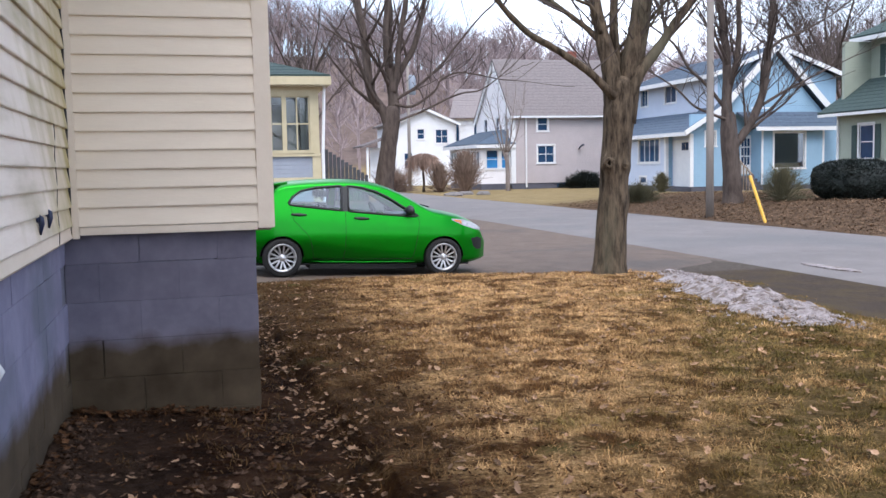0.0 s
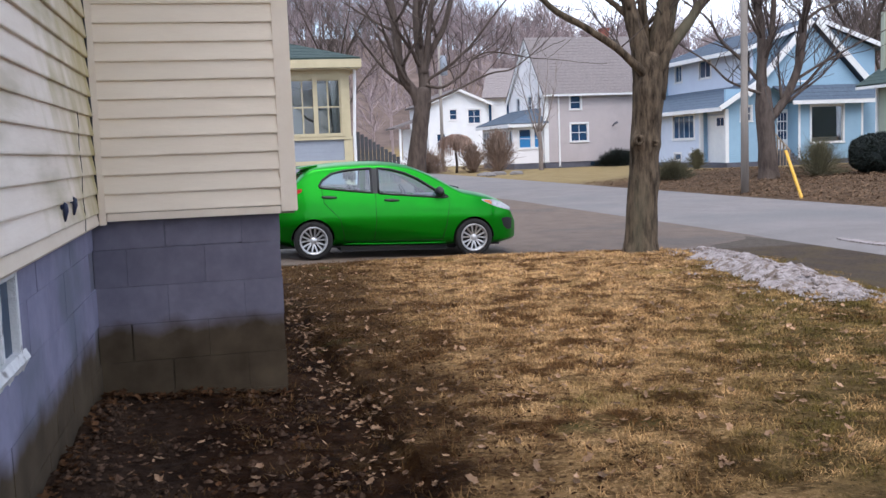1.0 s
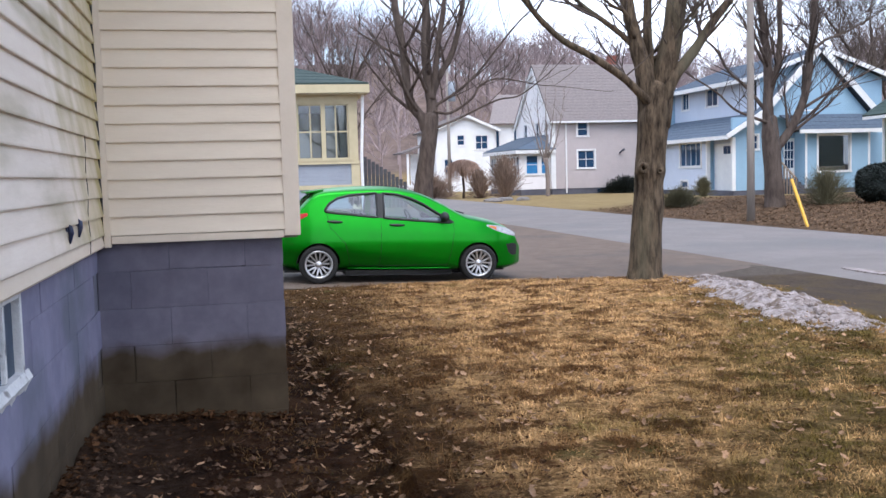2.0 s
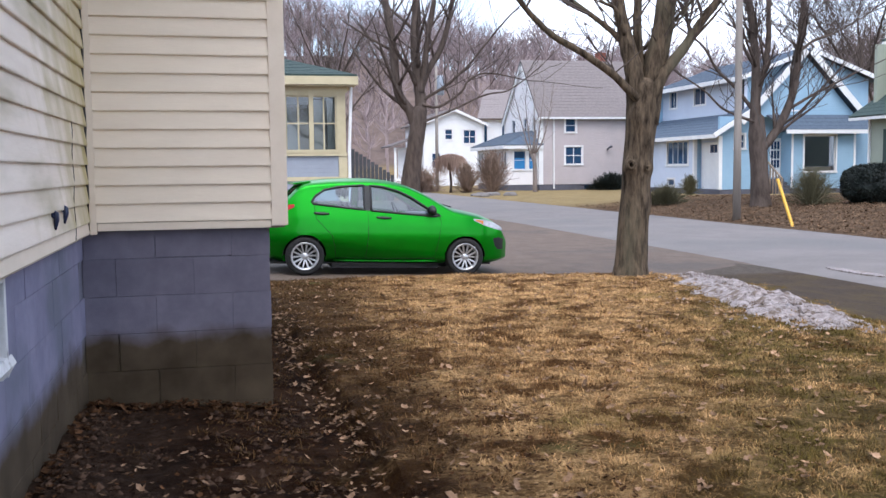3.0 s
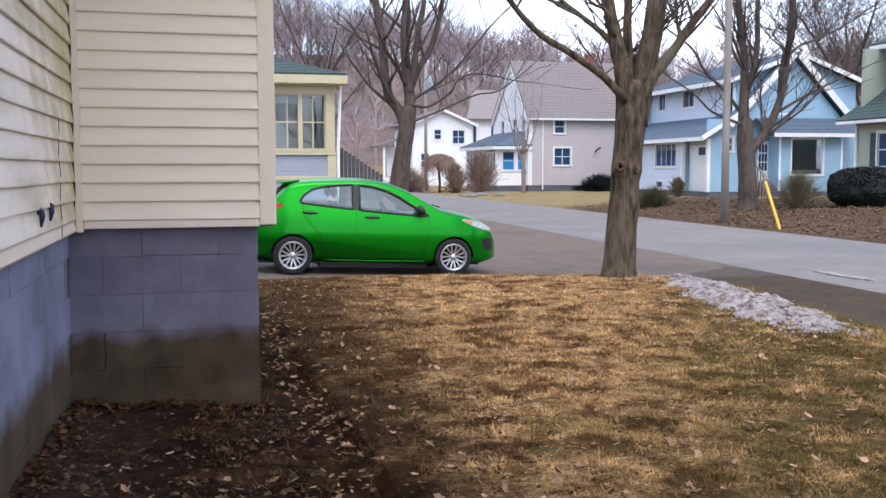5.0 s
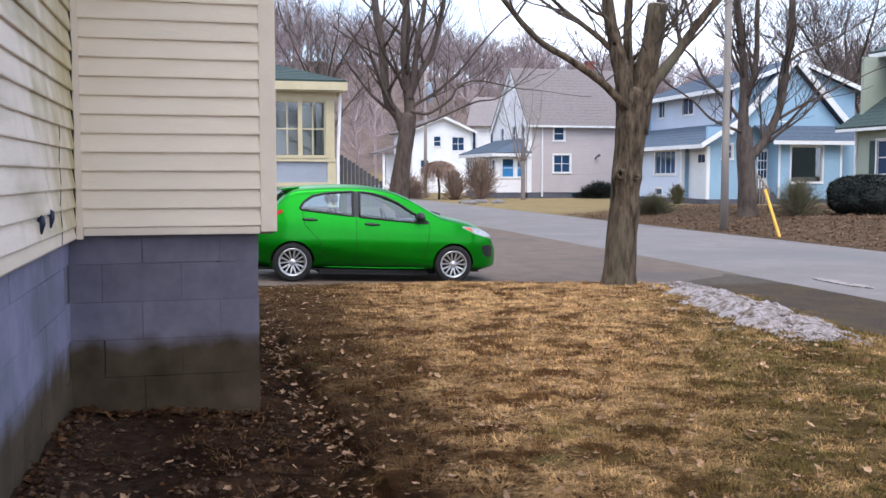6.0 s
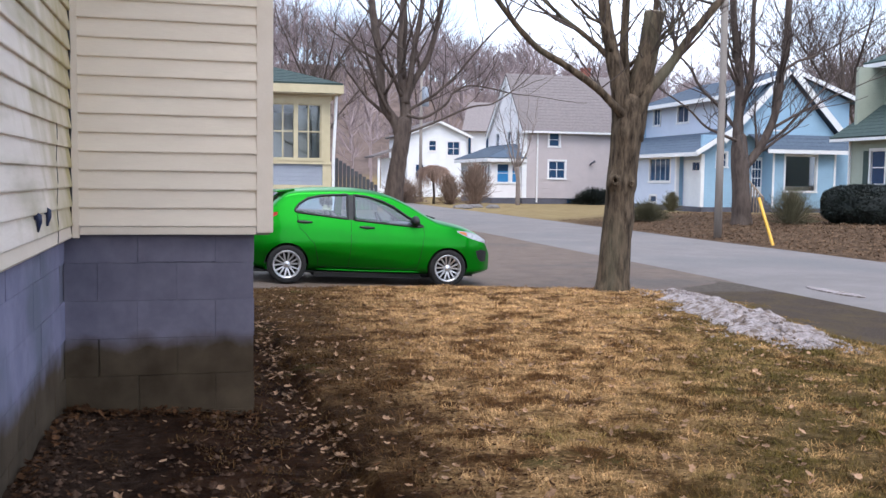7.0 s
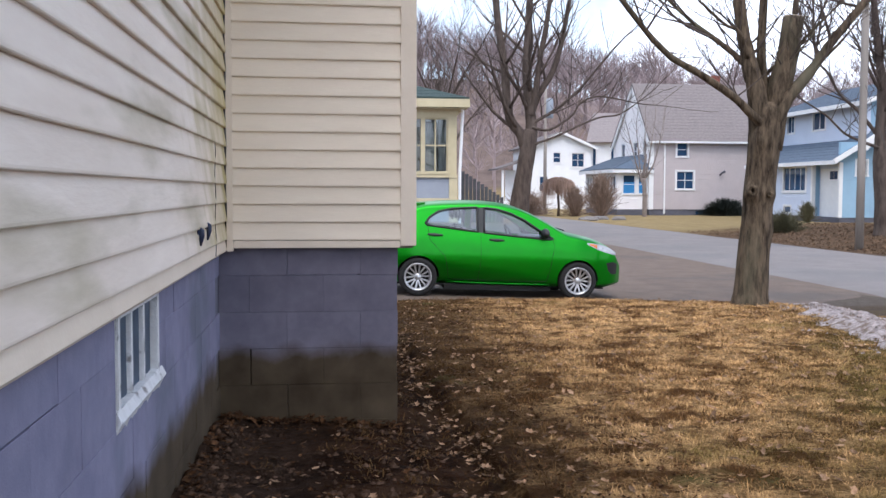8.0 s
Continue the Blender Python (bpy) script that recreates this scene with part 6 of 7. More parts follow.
    for s in (-1, 1):
        skin("side_window", lambda c, f: 0.05 < c.x < 0.95 and c.y * s > 0.4 and 0.94 < c.z < 1.40 and len(f.verts) == 4, -0.018, fine, "clear side glass")
        skin("side_window", lambda c, f: 0.95 < c.x < 2.12 and c.y * s > 0.4 and 0.90 < c.z < 1.40 and len(f.verts) == 4, -0.018, fine, "clear side glass")
        side_line("window_seal", REAR_WIN, 0.018, 0.0, black, top, s, closed=True)
        side_line("window_seal", FRONT_WIN, 0.018, 0.0, black, top, s, closed=True)
        ruled("door_pillar", [(0.885, 1.0), (1.015, 0.99)], [(0.885, 1.372), (1.015, 1.372)], 2, 8, 0.004, black, top, s, "gloss black pillar")
        ruled("mirror_panel", [(1.90, 0.925), (2.10, 0.92)], [(1.90, 1.03), (2.10, 0.93)], 4, 3, 0.004, black, top, s)
        side_line("door_seam", [(2.07, 0.92), (2.10, 0.82), (2.04, 0.45), (1.99, 0.27)], 0.004, -0.001, dark, top, s)
        side_line("door_seam", [(0.95, 1.0), (0.955, 0.6), (0.93, 0.27)], 0.004, -0.001, dark, top, s)
        side_line("door_seam", [(0.13, 1.07), (0.17, 0.86), (0.40, 0.62), (0.46, 0.40), (0.48, 0.27)], 0.004, -0.001, dark, top, s)
        side_line("door_seam", [(0.48, 0.265), (1.2, 0.262), (1.99, 0.27)], 0.005, -0.001, dark, top, s)
        side_line("sill_trim", [(0.45, 0.222), (1.2, 0.215), (2.05, 0.222)], 0.014, -0.004, paint, top, s)
        for hx, hz in ((0.13, 0.945), (1.08, 0.892)):
            ruled("door_handle", [(hx, hz - 0.005), (hx + 0.11, hz - 0.022), (hx + 0.23, hz - 0.012)], [(hx, hz + 0.016), (hx + 0.11, hz + 0.022), (hx + 0.23, hz + 0.008)], 6, 2, 0.022, black, top, s, "dark door handle", 0.02)
        ruled("tail_lamp", [(-0.52, 0.86), (-0.36, 0.93), (-0.16, 1.03)], [(-0.52, 0.95), (-0.36, 1.045), (-0.16, 1.075)], 6, 5, 0.006, red, top, s, "red tail lamp")
        ruled("headlight", [(2.62, 0.865), (2.80, 0.785), (2.98, 0.735), (3.12, 0.70)], [(2.62, 0.89), (2.80, 0.88), (2.98, 0.825), (3.12, 0.75)], 10, 5, 0.006, lamp, top, s, "clear headlight")
        ruled("indicator", [(2.66, 0.855), (2.72, 0.832), (2.78, 0.805)], [(2.66, 0.878), (2.72, 0.872), (2.78, 0.856)], 5, 4, 0.009, amber, top, s, "amber indicator lens")
        ruled("fog_recess", [(2.99, 0.46), (3.06, 0.40), (3.16, 0.41)], [(2.95, 0.58), (3.06, 0.60), (3.16, 0.57)], 5, 5, 0.004, black, top, s)
        bm = bmesh.new()
        bmesh.ops.create_icosphere(bm, subdivisions=3, radius=1)
        for v in bm.verts:
            v.co = Vector((1.93 + v.co.x * 0.062 + 0.02 * v.co.y * s, s * (0.875 + v.co.y * s * 0.105), 1.02 + v.co.z * 0.075 - 0.015 * abs(v.co.y)))
        mir = part("side_mirror", bm, black, top, "black door mirror", True)
        bm = bmesh.new()
        prism(bm, [(1.90, s * 0.74, 0.93), (2.03, s * 0.74, 0.93), (1.98, s * 0.74, 0.99)], [(1.92, s * 0.86, 0.985), (1.98, s * 0.86, 0.985), (1.96, s * 0.86, 1.02)])
        part("mirror_arm", bm, black, mir)
        for ax in (0.0, 2.49):
            bm = bmesh.new()
            arc = [(ax + 0.325 * math.cos(k * math.pi / 20), 0.295 + 0.325 * math.sin(k * math.pi / 20)) for k in range(21)]
            outer = [bm.verts.new((x, s * 0.80, z)) for x, z in arc]
            back = [bm.verts.new((x, s * 0.525, z)) for x, z in arc]
            for k in range(20):
                bm.faces.new((outer[k], outer[k + 1], back[k + 1], back[k]))
            bm.faces.new(back)
            part("wheel_well", bm, dark, top)
    # bumpers and grille
    part_boxes("front_lip", [(3.16, 3.245, -0.30, 0.30, 0.30, 0.45)], black, top, bevel=0.012)
    part_boxes("rear_bumper_insert", [(-0.668, -0.60, -0.45, 0.45, 0.32, 0.42)], black, top, bevel=0.012)
    # Second slab hangs lower: a dark stand-in for shade under the sills.
    part_boxes("underbody_and_shade", [(-0.5, 2.95, -0.62, 0.62, 0.165, 0.19), (0.42, 2.08, -0.70, 0.70, 0.115, 0.188)], dark, top)
    bm = bmesh.new()
    prism(bm, [(-0.17, -0.52, 1.385), (0.10, -0.52, 1.425), (0.10, -0.52, 1.405), (-0.17, -0.52, 1.362)], [(-0.17, 0.52, 1.385), (0.10, 0.52, 1.425), (0.10, 0.52, 1.405), (-0.17, 0.52, 1.362)])
    part("spoiler", bm, paint, top)
    for y in (-0.30, 0.12):
        bm = bmesh.new()
        tube(bm, [(2.36, y, 1.055), (2.27, y + 0.2, 1.085), (2.26, y + 0.42, 1.09)], [0.012, 0.010, 0.008], 6)
        part("wiper", bm, black, top)
    # cabin
    for y in (-0.36, 0.36):
        bm = bmesh.new()
        box(bm, 0.85, 1.35, y - 0.23, y + 0.23, 0.40, 0.62)
        prism(bm, [(0.78, y - 0.22, 0.55), (0.95, y - 0.22, 0.55), (0.74, y - 0.19, 1.10), (0.64, y - 0.19, 1.10)], [(0.78, y + 0.22, 0.55), (0.95, y + 0.22, 0.55), (0.74, y + 0.19, 1.10), (0.64, y + 0.19, 1.10)])
        bmesh.ops.bevel(bm, geom=bm.edges[:], offset=0.04, segments=2, affect="EDGES")
        seat = part("seat", bm, seat_m, top, "grey cloth front seat", True)
        bm = bmesh.new()
        box(bm, 0.60, 0.70, y - 0.13, y + 0.13, 1.16, 1.34)
        bmesh.ops.bevel(bm, geom=bm.edges[:], offset=0.04, segments=3, affect="EDGES")
        part("headrest", bm, seat_m, seat, smooth=True)
    bm = bmesh.new()
    box(bm, 0.0, 0.45, -0.62, 0.62, 0.42, 0.60)
    box(bm, -0.14, 0.04, -0.60, 0.60, 0.55, 1.02)
    bmesh.ops.bevel(bm, geom=bm.edges[:], offset=0.04, segments=2, affect="EDGES")
    part("rear_bench", bm, seat_m, top, "grey cloth rear bench", True)
    bm = bmesh.new()
    box(bm, 1.75, 2.18, -0.64, 0.64, 0.55, 0.95)
    bmesh.ops.bevel(bm, geom=bm.edges[:], offset=0.05, segments=2, affect="EDGES")
    part("dashboard", bm, inner, top, smooth=True)
    bm = bmesh.new()
    ring = []
    for k in range(25):
        a = 2 * math.pi * k / 24
        ring.append((1.60 - 0.07 * math.sin(a), 0.36 + 0.175 * math.cos(a), 0.94 + 0.16 * math.sin(a)))
    tube(bm, ring, [0.016] * 25, 6, cap=False)
    tube(bm, [(1.60, 0.20, 0.94), (1.60, 0.52, 0.94)], [0.014, 0.014], 6)
    part("steering_wheel", bm, black, top, smooth=True)
    # wheels
    for ax in (0.0, 2.49):
        for s in (-1, 1):
            bm = bmesh.new()
            lathe(bm, [(0.195, -0.085), (0.245, -0.098), (0.275, -0.092), (0.291, -0.07), (0.295, 0.0), (0.291, 0.07), (0.275, 0.092), (0.245, 0.098), (0.195, 0.085)], 48)
            tyre_w = new("wheel", mesh_of(bm, "wheel", rubber, True))
            tyre_w.parent = top
            tyre_w.location = (ax, s * 0.735, 0.295)
            tyre_w.rotation_euler = (0, 0.3 * (1 + s) + 0.4 * ax, 0 if s < 0 else math.pi)
            tyre_w["label"] = "black tyre on a silver alloy rim"
            bm = bmesh.new()
            lathe(bm, [(0.20, 0.08), (0.20, -0.075), (0.213, -0.092), (0.205, -0.097), (0.185, -0.088), (0.182, 0.08)], 48)
            part("rim", bm, alloy, tyre_w, "silver alloy rim", True)
            bm = bmesh.new()
            for k in range(7):
                for off in (-0.17, 0.17):
                    a = 2 * math.pi * k / 7 + 0.3
                    c, d = a + off * 0.55, a + off * 1.35
                    u = Vector((-math.sin(a), 0, math.cos(a)))
                    p0, p1 = Vector((math.cos(c) * 0.045, -0.075, math.sin(c) * 0.045)), Vector((math.cos(d) * 0.192, -0.088, math.sin(d) * 0.192))
                    prism(bm, [p0 - u * 0.011, p0 + u * 0.011, p0 + u * 0.011 + Vector((0, 0.03, 0)), p0 - u * 0.011 + Vector((0, 0.03, 0))],
                          [p1 - u * 0.012, p1 + u * 0.012, p1 + u * 0.012 + Vector((0, 0.03, 0)), p1 - u * 0.012 + Vector((0, 0.03, 0))])
            part("spokes", bm, alloy, tyre_w)
            bm = bmesh.new()
            lathe(bm, [(0.0005, -0.092), (0.03, -0.09), (0.05, -0.08), (0.055, -0.04)], 24)
            part("hub_cap", bm, alloy, tyre_w, smooth=True)
            bm = bmesh.new()
            lathe(bm, [(0.001, -0.02), (0.175, -0.02), (0.178, 0.01), (0.001, 0.01)], 32)
            part("brake_disc", bm, dark, tyre_w)
    top.matrix_world = pose(1.262, 15.03, -0.332, 0, 1.95, 0)
    return top


car()


# ---- small things by the near house ----
def wall_hook(y, z, tilt):
    """A dark tapered pipe clip, two-lobed, screwed to the siding."""
    h = thing("wall_hook", "dark blue plastic hook screwed to the siding", "hook", (SID_X + 0.004, y, z), "hooks on the siding")
    bm = bmesh.new()
    box(bm, 0, 0.008, -0.014, 0.014, 0.008, 0.042)
    bmesh.ops.bevel(bm, geom=bm.edges[:], offset=0.003, segments=1, affect="EDGES")
    part("plate", bm, M["clip"], h)
    bm = bmesh.new()
    tube(bm, [(0.006, 0, 0.034), (0.016, 0, 0.024), (0.018, 0, 0.0), (0.012, 0, -0.042)], [0.008, 0.013, 0.012, 0.004], 8)
    part("prong", bm, M["clip"], h, smooth=True)
    h.rotation_euler = (tilt, 0, 0)


wall_hook(3.80, 1.066, 0.08)
wall_hook(4.06, 1.078, -0.12)

bm = bmesh.new()
r = random.Random(6)
tube(bm, [(SID_X + 0.014, 4.40 + 0.02 * math.sin(k), 1.50 - 0.035 * k) for k in range(17)], [0.0018] * 17, 6)
tagged(part("thin_cable", bm, M["cable"], smooth=True), "thin grey cable hanging down the side siding", "cable")
bm = bmesh.new()
tube(bm, [(SID_X + 0.008 + 0.004 * math.sin(k * 1.7), SID_Y - 0.012, 4.2 - 0.1 * k) for k in range(32)], [0.006] * 32, 6)
tagged(part("corner_cable", bm, M["cable"], smooth=True), "black cable running down the inside corner", "cable")

M["cellar_glass"] = material("dusty_cellar_glass", (0.02, 0.045, 0.085), (0.05, 0.08, 0.12), 9, 0.35, spec=0.2)
# cellar window in the side foundation
cw = thing("cellar_window", "small cellar window with peeling white frame", "window", (FX, 2.705, 0.60), kind="structure")
part_boxes("frame", [(-0.10, 0.006, -0.340, -0.305, 0.0, 0.322), (-0.10, 0.006, 0.305, 0.340, 0.0, 0.322), (-0.10, 0.006, -0.305, 0.305, 0.295, 0.322)], M["paint_white"], cw, bevel=0.003)
for y in (-0.10, 0.10):
    part_boxes("mullion", [(-0.03, -0.002, y - 0.016, y + 0.016, 0.045, 0.293)], M["paint_white"], cw, bevel=0.003)
for k in range(3):
    part_boxes("pane", [(-0.022, -0.016, -0.300 + 0.2 * k, -0.117 + 0.2 * k, 0.04, 0.293)], M["cellar_glass"], cw)
bm = bmesh.new()
r = random.Random(31)
k = 60
a, b = [], []
for i in range(k + 1):
    y = -0.37 + 0.74 * i / k
    w = noise.noise((y * 14, 2, 3)) + 0.5 * noise.noise((y * 45, 7, 1))
    a.append([(-0.10, y, 0.052), (0.008 + 0.008 * w, y, 0.042 + 0.004 * w), (0.022 + 0.010 * w, y, 0.012 + 0.012 * w), (0.004, y, -0.022 + 0.022 * w), (-0.10, y, -0.03)])
rings = [[bm.verts.new(p) for p in ring] for ring in a]
for p, q in zip(rings, rings[1:]):
    for i in range(5):
        bm.faces.new((p[i], p[(i + 1) % 5], q[(i + 1) % 5], q[i]))
bm.faces.new(rings[0])
bm.faces.new(rings[-1][::-1])
part("sill", bm, M["paint_white"], cw, "rough crumbling white sill")

# the snow crust left beside the shoulder
bm = bmesh.new()
r = random.Random(9)
nu, nv = 90, 26
grid = []
for i in range(nu + 1):
    t = i / nu
    row = []
    cx = 4.86 + 1.72 * t ** 0.92
    cy = 6.35 + 5.9 * t
    half = (0.10 + 0.46 * math.sin(math.pi * (0.08 + 0.88 * t)) ** 0.7) * (1 + 0.45 * noise.noise((t * 9, 0, 4)))
    for j in range(nv + 1):
        s = j / nv * 2 - 1
        x, y = cx + s * half * 0.97, cy - s * half * 0.25
        x += 0.06 * noise.noise((x * 4, y * 4, 8))
        hgt = 0.15 * max(0.0, 1 - s * s) ** 0.6 * math.sin(math.pi * min(1, max(0, 0.03 + 0.95 * t))) ** 0.4
        lump = 0.65 + 0.55 * noise.noise((x * 3.2, y * 3.2, 2)) + 0.5 * noise.noise((x * 9, y * 9, 6))
        row.append(bm.verts.new((x, y, ground_z(x, y) - 0.03 + hgt * max(0.1, lump) + 0.014 * noise.noise((x * 26, y * 26, 1)))))
    grid.append(row)
for a, b in zip(grid, grid[1:]):
    for j in range(nv):
        bm.faces.new((a[j], a[j + 1], b[j + 1], b[j]))
bank = thing("snow_bank", "low crusty bank of dirty leftover snow and grit", "snow", (5.7, 9.4, ground_z(5.7, 9.4)))
crust = part("crust", bm, M["snow"], bank, smooth=True)
crust.matrix_parent_inverse = Matrix.Translation(-bank.location)
for i in range(46):
    t = r.uniform(0.06, 0.94)
    s = r.gauss(0, 0.33)
    x, y = 4.86 + 1.72 * t ** 0.92 + s * 0.5, 6.35 + 5.9 * t
    bm = bmesh.new()
    bmesh.ops.create_icosphere(bm, subdivisions=2, radius=1)
    size = r.uniform(0.022, 0.06)
    for v in bm.verts:
        v.co *= size * (1 + 0.45 * noise.noise(v.co * 1.7 + Vector((i, 0, 0))))
        v.co.z *= 0.65
    chunk = part("ice_chunk", bm, M["snow"], bank)
    chunk.location = (x - 5.7, y - 9.4, ground_z(x, y) - ground_z(5.7, 9.4) + 0.085 * max(0.1, 1 - 3 * s * s) * math.sin(math.pi * t) ** 0.4)
    chunk.rotation_euler = (0, 0, r.random() * 6)
cverts, cfaces = [], []
for i in range(1900):
    t, s = r.uniform(-0.03, 1.03), r.gauss(0, 0.5)
    x, y = 4.86 + 1.72 * max(0.0, t) ** 0.92 + s * 0.62, 6.35 + 5.9 * t - s * 0.15
    if noise.noise((x * 2.5, y * 2.5, 40)) < -0.1:
        continue
    size = r.uniform(0.008, 0.028)
    z = ground_z(x, y) + 0.10 * max(0.0, 1 - 2.6 * s * s) * max(0.0, math.sin(math.pi * min(1, max(0, t)))) ** 0.4
    k = len(cverts)
    for dx, dy, dz in ((1, 0, 0), (0, 1, 0), (-1, 0, 0), (0, -1, 0), (0, 0, 0.9), (0, 0, -0.5)):
        cverts.append((x + dx * size * r.uniform(0.6, 1.3) - 5.7, y + dy * size * r.uniform(0.6, 1.3) - 9.4, z + dz * size * r.uniform(0.5, 1.2) - bank.location.z))
    for p in range(4):
        cfaces += [(k + p, k + (p + 1) % 4, k + 4), (k + (p + 1) % 4, k + p, k + 5)]
me = bpy.data.meshes.new("crumbs")
me.from_pydata(cverts, [], cfaces)
me.materials.append(M["snow"])
crumbs = new("crumb_litter", me)
crumbs.parent = bank
tagged(crumbs, "loose crumbs of dirty ice and grit", kind="stuff")


# slush on the street
bm = bmesh.new()
rim = [bm.verts.new((9.9 + 0.14 * math.cos(t) * (1 + 0.25 * noise.noise((math.cos(t), math.sin(t), 4))), 13.1 + 0.75 * math.sin(t), -0.446)) for t in [k * 0.2094 for k in range(30)]]
bm.faces.new(rim)
ring = bmesh.ops.extrude_face_region(bm, geom=bm.faces[:])
bmesh.ops.translate(bm, verts=[v for v in ring["geom"] if isinstance(v, bmesh.types.BMVert)], vec=(0, 0, -0.03))
tagged(part("slush_patch", bm, M["snow"]), "thin streak of dirty slush lying on the street", "slush")


# ---- lawn cover ----
def scatter_grass():
    """Tufts of matted blades, leaning together."""
    g = np.random.default_rng(3)
    roots = []

    def on_lawn(x, y):
        if y > lawn_edge(x) - 0.05 or x + 0.22 * (12 - y) > 6.9 + 0.9 * noise.noise((x * 1.3, y * 1.3, 0)) + 0.5 * g.random():
            return False
        bare = trench(min(y, 9.0)) + 0.12 + 0.10 * noise.noise((x * 1.1, y * 1.1, 7))
        if x < bare:
            return g.random() < (0.16 if x > -0.1 else 0.03)
        thick = 0.35 + 0.5 * smooth_step(bare, bare + 1.3, x)
        return g.random() < thick + 0.5 * noise.noise((x * 1.9, y * 1.9, 12))

    for count, x0, x1, y0, y1 in ((14000, -0.6, 6.2, 2.5, 7.0), (13500, 0.2, 7.6, 6.8, 13.6)):
        for x, y in zip(g.uniform(x0, x1, count), g.uniform(y0, y1, count)):
            if on_lawn(x, y):
                roots.append((x, y, ground_z(x, y) - 0.006, g.uniform(0, 6.283), g.uniform(0.6, 1.45)))
    k = 13
    roots = np.repeat(np.array(roots), k, axis=0)
    m = len(roots)
    reach = 0.022 + 0.0022 * roots[:, 1]
    px, py = roots[:, 0] + g.normal(0, 1, m) * reach, roots[:, 1] + g.normal(0, 1, m) * reach
    pz = roots[:, 2]
    a = roots[:, 3] + g.normal(0, 0.9, m)
    tilt = np.clip(g.normal(1.22, 0.26, m), 0.4, 1.5)
    ln = 0.040 * roots[:, 4] * g.uniform(0.5, 1.3, m)
    w = 0.0015 + 0.00018 * roots[:, 1]
    dx, dy, dz = np.cos(a) * np.sin(tilt) * ln, np.sin(a) * np.sin(tilt) * ln, np.maximum(0.012, np.cos(tilt) * ln)
    wx, wy = -np.sin(a) * w, np.cos(a) * w
    mx, my, mz = px + dx * 0.55, py + dy * 0.55, pz + dz
    ring = [(px - wx, py - wy, pz), (px + wx, py + wy, pz), (mx + wx * 0.8, my + wy * 0.8, mz), (mx - wx * 0.8, my - wy * 0.8, mz), (px + dx, py + dy, pz + dz * 0.75)]
    verts = np.stack([np.stack(p, axis=1) for p in ring], axis=1).reshape(-1, 3)
    faces = []
    for i in range(0, 5 * m, 5):
        faces.append((i, i + 1, i + 2, i + 3))
        faces.append((i + 3, i + 2, i + 4))
    soup("grass", verts.tolist(), faces, M["grass"], "matted dry brown lawn grass in uneven tufts", "grass")


scatter_grass()


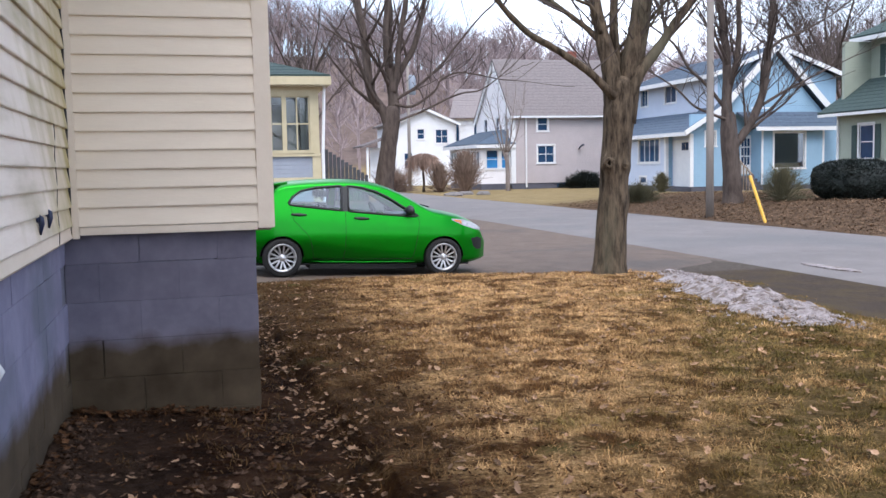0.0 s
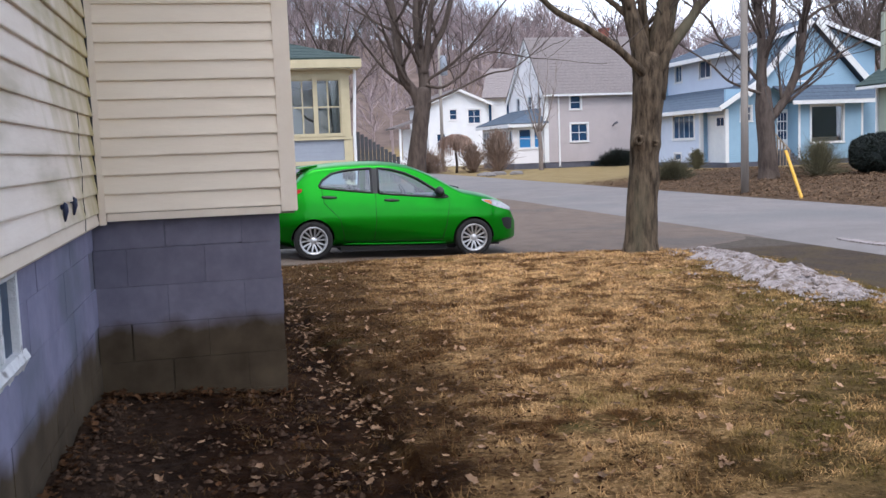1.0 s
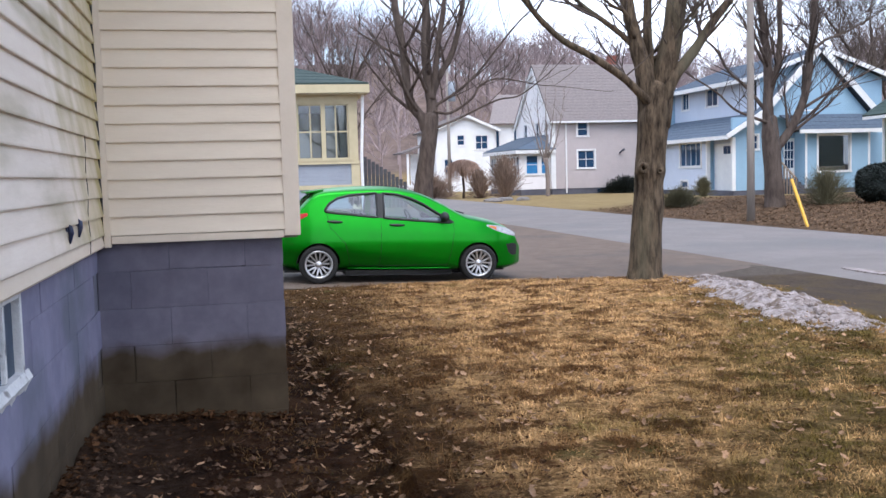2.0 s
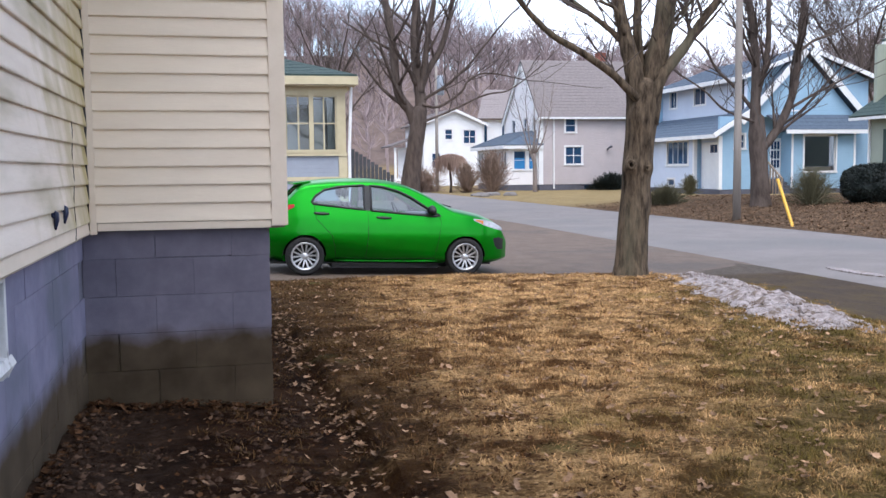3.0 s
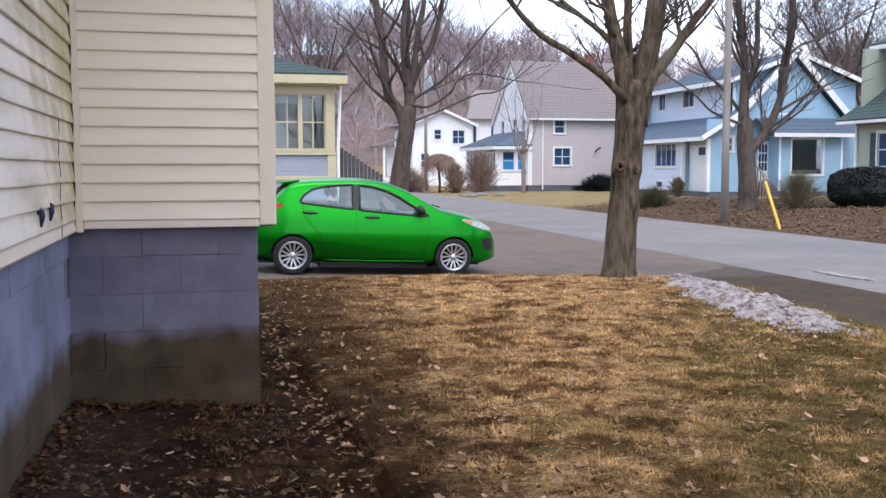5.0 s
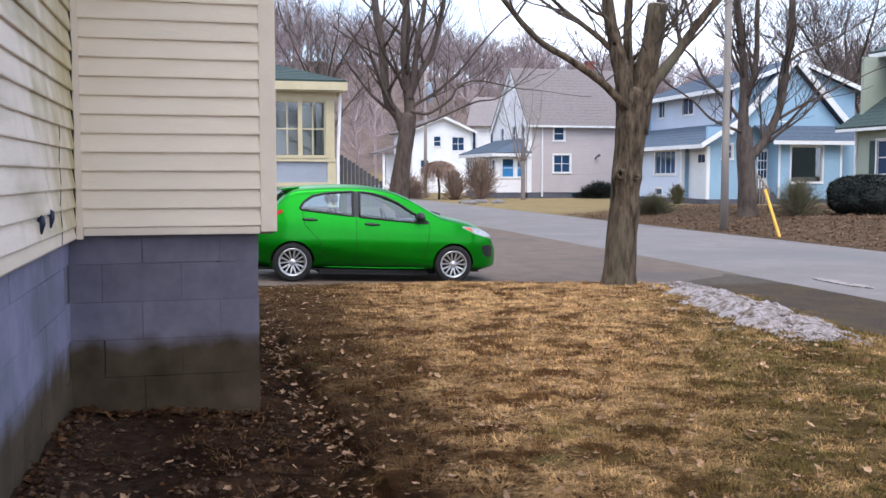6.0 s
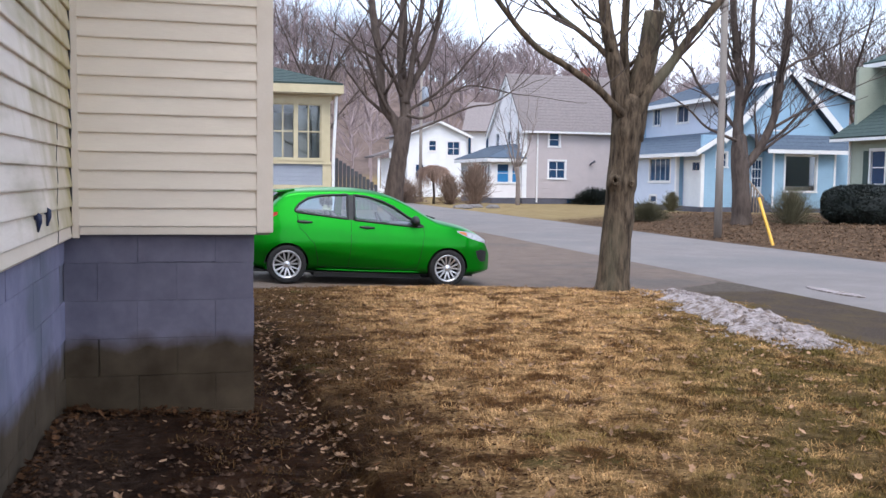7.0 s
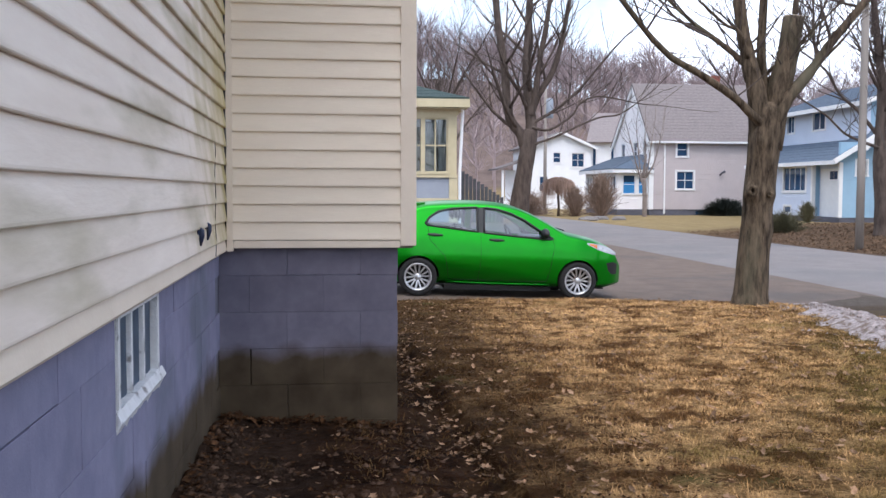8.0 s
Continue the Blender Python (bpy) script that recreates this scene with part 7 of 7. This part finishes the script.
def scatter_leaves():
    g = random.Random(14)
    verts, faces = [], []

    def leaf(x, y, size, lift):
        z = ground_z(x, y) + lift
        a = g.random() * 6.283
        tx, ty = g.gauss(0, 0.28), g.gauss(0, 0.28)
        k = len(verts)
        outline = [(-1.0, 0), (-0.5, 0.55), (0.05, 0.42), (0.35, 0.75), (0.55, 0.3), (1.1, 0), (0.55, -0.3), (0.3, -0.7), (0.05, -0.4), (-0.5, -0.55)]
        curl = g.uniform(0.1, 0.55)
        verts.append((x, y, z))
        for u, v in outline:
            u, v = u * size * g.uniform(0.8, 1.15), v * size * g.uniform(0.7, 1.15)
            verts.append((x + u * math.cos(a) - v * math.sin(a), y + u * math.sin(a) + v * math.cos(a), z + u * tx + v * ty + curl * (v * v + 0.4 * u * u) / size + 0.004))
        for i in range(len(outline)):
            faces.append((k, k + 1 + i, k + 1 + (i + 1) % len(outline)))

    n = 0
    while n < 2500:
        x, y = g.uniform(-0.55, 6.2), 2.7 + 10.6 * g.random() ** 1.2
        if y > lawn_edge(x) - 0.1 or x + 0.333 * (12 - y) > 6.6:
            continue
        if noise.noise((x * 0.9, y * 0.9, 33)) < -0.25 and g.random() < 0.6:
            continue
        if x < 0.6 and g.random() < 0.55:
            continue
        leaf(x, y, g.uniform(0.010, 0.029), g.uniform(0.008, 0.026))
        n += 1
    for _ in range(430):
        y = 2.8 + 6.4 * g.random() ** 1.1
        if noise.noise((0.3, y * 1.6, 21)) < -0.3:
            continue
        leaf(trench(y) + 0.01 + g.gauss(0, 0.075), y, g.uniform(0.010, 0.027), g.uniform(0.004, 0.026))
    soup("fallen_leaves", verts, faces, M["leaf"], "curled pale brown leaves scattered over the lawn", "leaves")
    verts, faces = [], []
    for _ in range(1500):
        x, y = g.uniform(-0.66, 1.5), g.uniform(2.4, 7.5)
        if y > 4.95 and x < 0.33:
            continue
        leaf(x, y, g.uniform(0.006, 0.018), g.uniform(0.002, 0.014))
    for _ in range(420):
        if g.random() < 0.6:
            x, y = g.uniform(-0.68, 0.32), 4.965 - abs(g.gauss(0, 0.06))
        else:
            x, y = -0.675 + abs(g.gauss(0, 0.06)), g.uniform(2.6, 4.9)
        leaf(x, y, g.uniform(0.010, 0.026), g.uniform(0.002, 0.03))
    soup("leaf_mould", verts, faces, M["mould"], "small dark leaf scraps and clods on the damp soil", "leaves")
    verts, faces = [], []
    for _ in range(1500):
        x, y = -0.68 + 1.15 * g.random() ** 1.4, g.uniform(2.5, 4.97)
        if noise.noise((x * 2.2, y * 2.2, 51)) < -0.15:
            continue
        size = 0.005 + 0.017 * g.random() ** 2.5
        z = ground_z(x, y) + size * 0.2
        k = len(verts)
        for dx, dy, dz in ((1, 0, 0.1), (0.4, 0.8, 0), (-0.6, 0.7, 0.2), (-1, -0.1, 0), (-0.3, -0.9, 0.1), (0.6, -0.7, 0), (0.1, 0.1, 0.8)):
            verts.append((x + dx * size * g.uniform(0.7, 1.3), y + dy * size * g.uniform(0.7, 1.3), z + dz * size * g.uniform(0.6, 1.3)))
        faces += [(k + i, k + (i + 1) % 6, k + 6) for i in range(6)]
        faces.append(tuple(k + i for i in range(5, -1, -1)))
    soup("soil_clods", verts, faces, M["clod"], "grey-brown grit and clods on the damp soil", "soil")
    verts, faces = [], []
    for _ in range(15000):
        x, y = 15.3 + 8 * g.random(), g.uniform(14, 40)
        z = ground_z(x, y)
        k = len(verts)
        a, s = g.random() * 6.283, g.uniform(0.015, 0.045)
        h = g.uniform(0.0, 0.06)
        for q in range(4):
            b = a + q * 1.571
            verts.append((x + math.cos(b) * s, y + math.sin(b) * s * 0.8, z + h + g.uniform(-0.02, 0.03)))
        faces.append((k, k + 1, k + 2, k + 3))
    soup("leaf_litter", verts, faces, M["litter"], "brown leaf litter covering the bank over the street", "leaves")


scatter_leaves()

# ---- pieces of the near walls ----
for k in range(rows_up):
    z = BOT + k * PITCH
    ob = new("siding_board", side_mesh)
    ob.matrix_world = pose(SID_X, -4.99, z, 0, 0, 90) @ pose(0, 0, 0, rng.uniform(-0.35, 0.35), 0, 0)
    ob.parent = wall_side
    ob = new("siding_board", front_mesh)
    ob.matrix_world = pose(SID_X + 0.047, SID_Y, BOT_FRONT + k * PITCH_FRONT, rng.uniform(-0.2, 0.2), 0, 0)
    ob.parent = wall_front

full = block_mesh(0.405, M["block"], 0.0025, 0.0008)
open_end = block_mesh(0.405, M["block"], 0.007, 0.001)
open_low = block_mesh(0.405, M["block"], 0.004, 0.004)


front_blocks = (block_mesh(0.405, M["block_shaded"], 0.0004, 0.0), block_mesh(0.405, M["block_shaded"], 0.0015, 0.0004), block_mesh(0.405, M["block_shaded"], 0.007, 0.0008), block_mesh(0.405, M["block_shaded"], 0.004, 0.004))


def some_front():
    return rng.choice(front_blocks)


def some_block():
    return rng.choice((full, full, full, open_end, open_low, full))

for c in range(-2, 5):
    zz = 0.591 + (c - 3) * 0.2032
    shift = 0.077 if c % 2 == 0 else 0.077 - 0.203
    x = shift - 0.406 * 2
    cells = []
    while x < FCX:
        cells.append((max(x, FX), min(x + 0.406, FCX)))
        x += 0.406
    for a, b in cells:
        if b - a < 0.04:
            continue
        ob = new("block", some_front() if b - a > 0.4 else block_mesh(b - a - 0.001, M["block_shaded"]))
        ob.matrix_world = pose(a, FY + rng.uniform(-0.0015, 0.0015), zz, 0, 0, 0)
        ob.parent = found_front
    y = 4.995 - (0.0 if c % 2 == 0 else 0.203)
    while y > -3.4:
        lo = y - 0.406
        top_z = zz + 0.198
        if not (top_z > 0.605 and y > 2.31 and lo < 3.04):
            ob = new("block", some_block())
            ob.matrix_world = pose(FX + rng.uniform(-0.0015, 0.0015), lo + 0.0005, zz, 0, 0, 90)
            ob.parent = found_side
        else:
            for p, q in ((lo, min(y, 2.33)), (max(lo, 3.02), y)):
                if q - p > 0.04:
                    ob = new("block", block_mesh(q - p - 0.005, M["block"]))
                    ob.matrix_world = pose(FX, p + 0.0025, zz, 0, 0, 90)
                    ob.parent = found_side
        y = lo
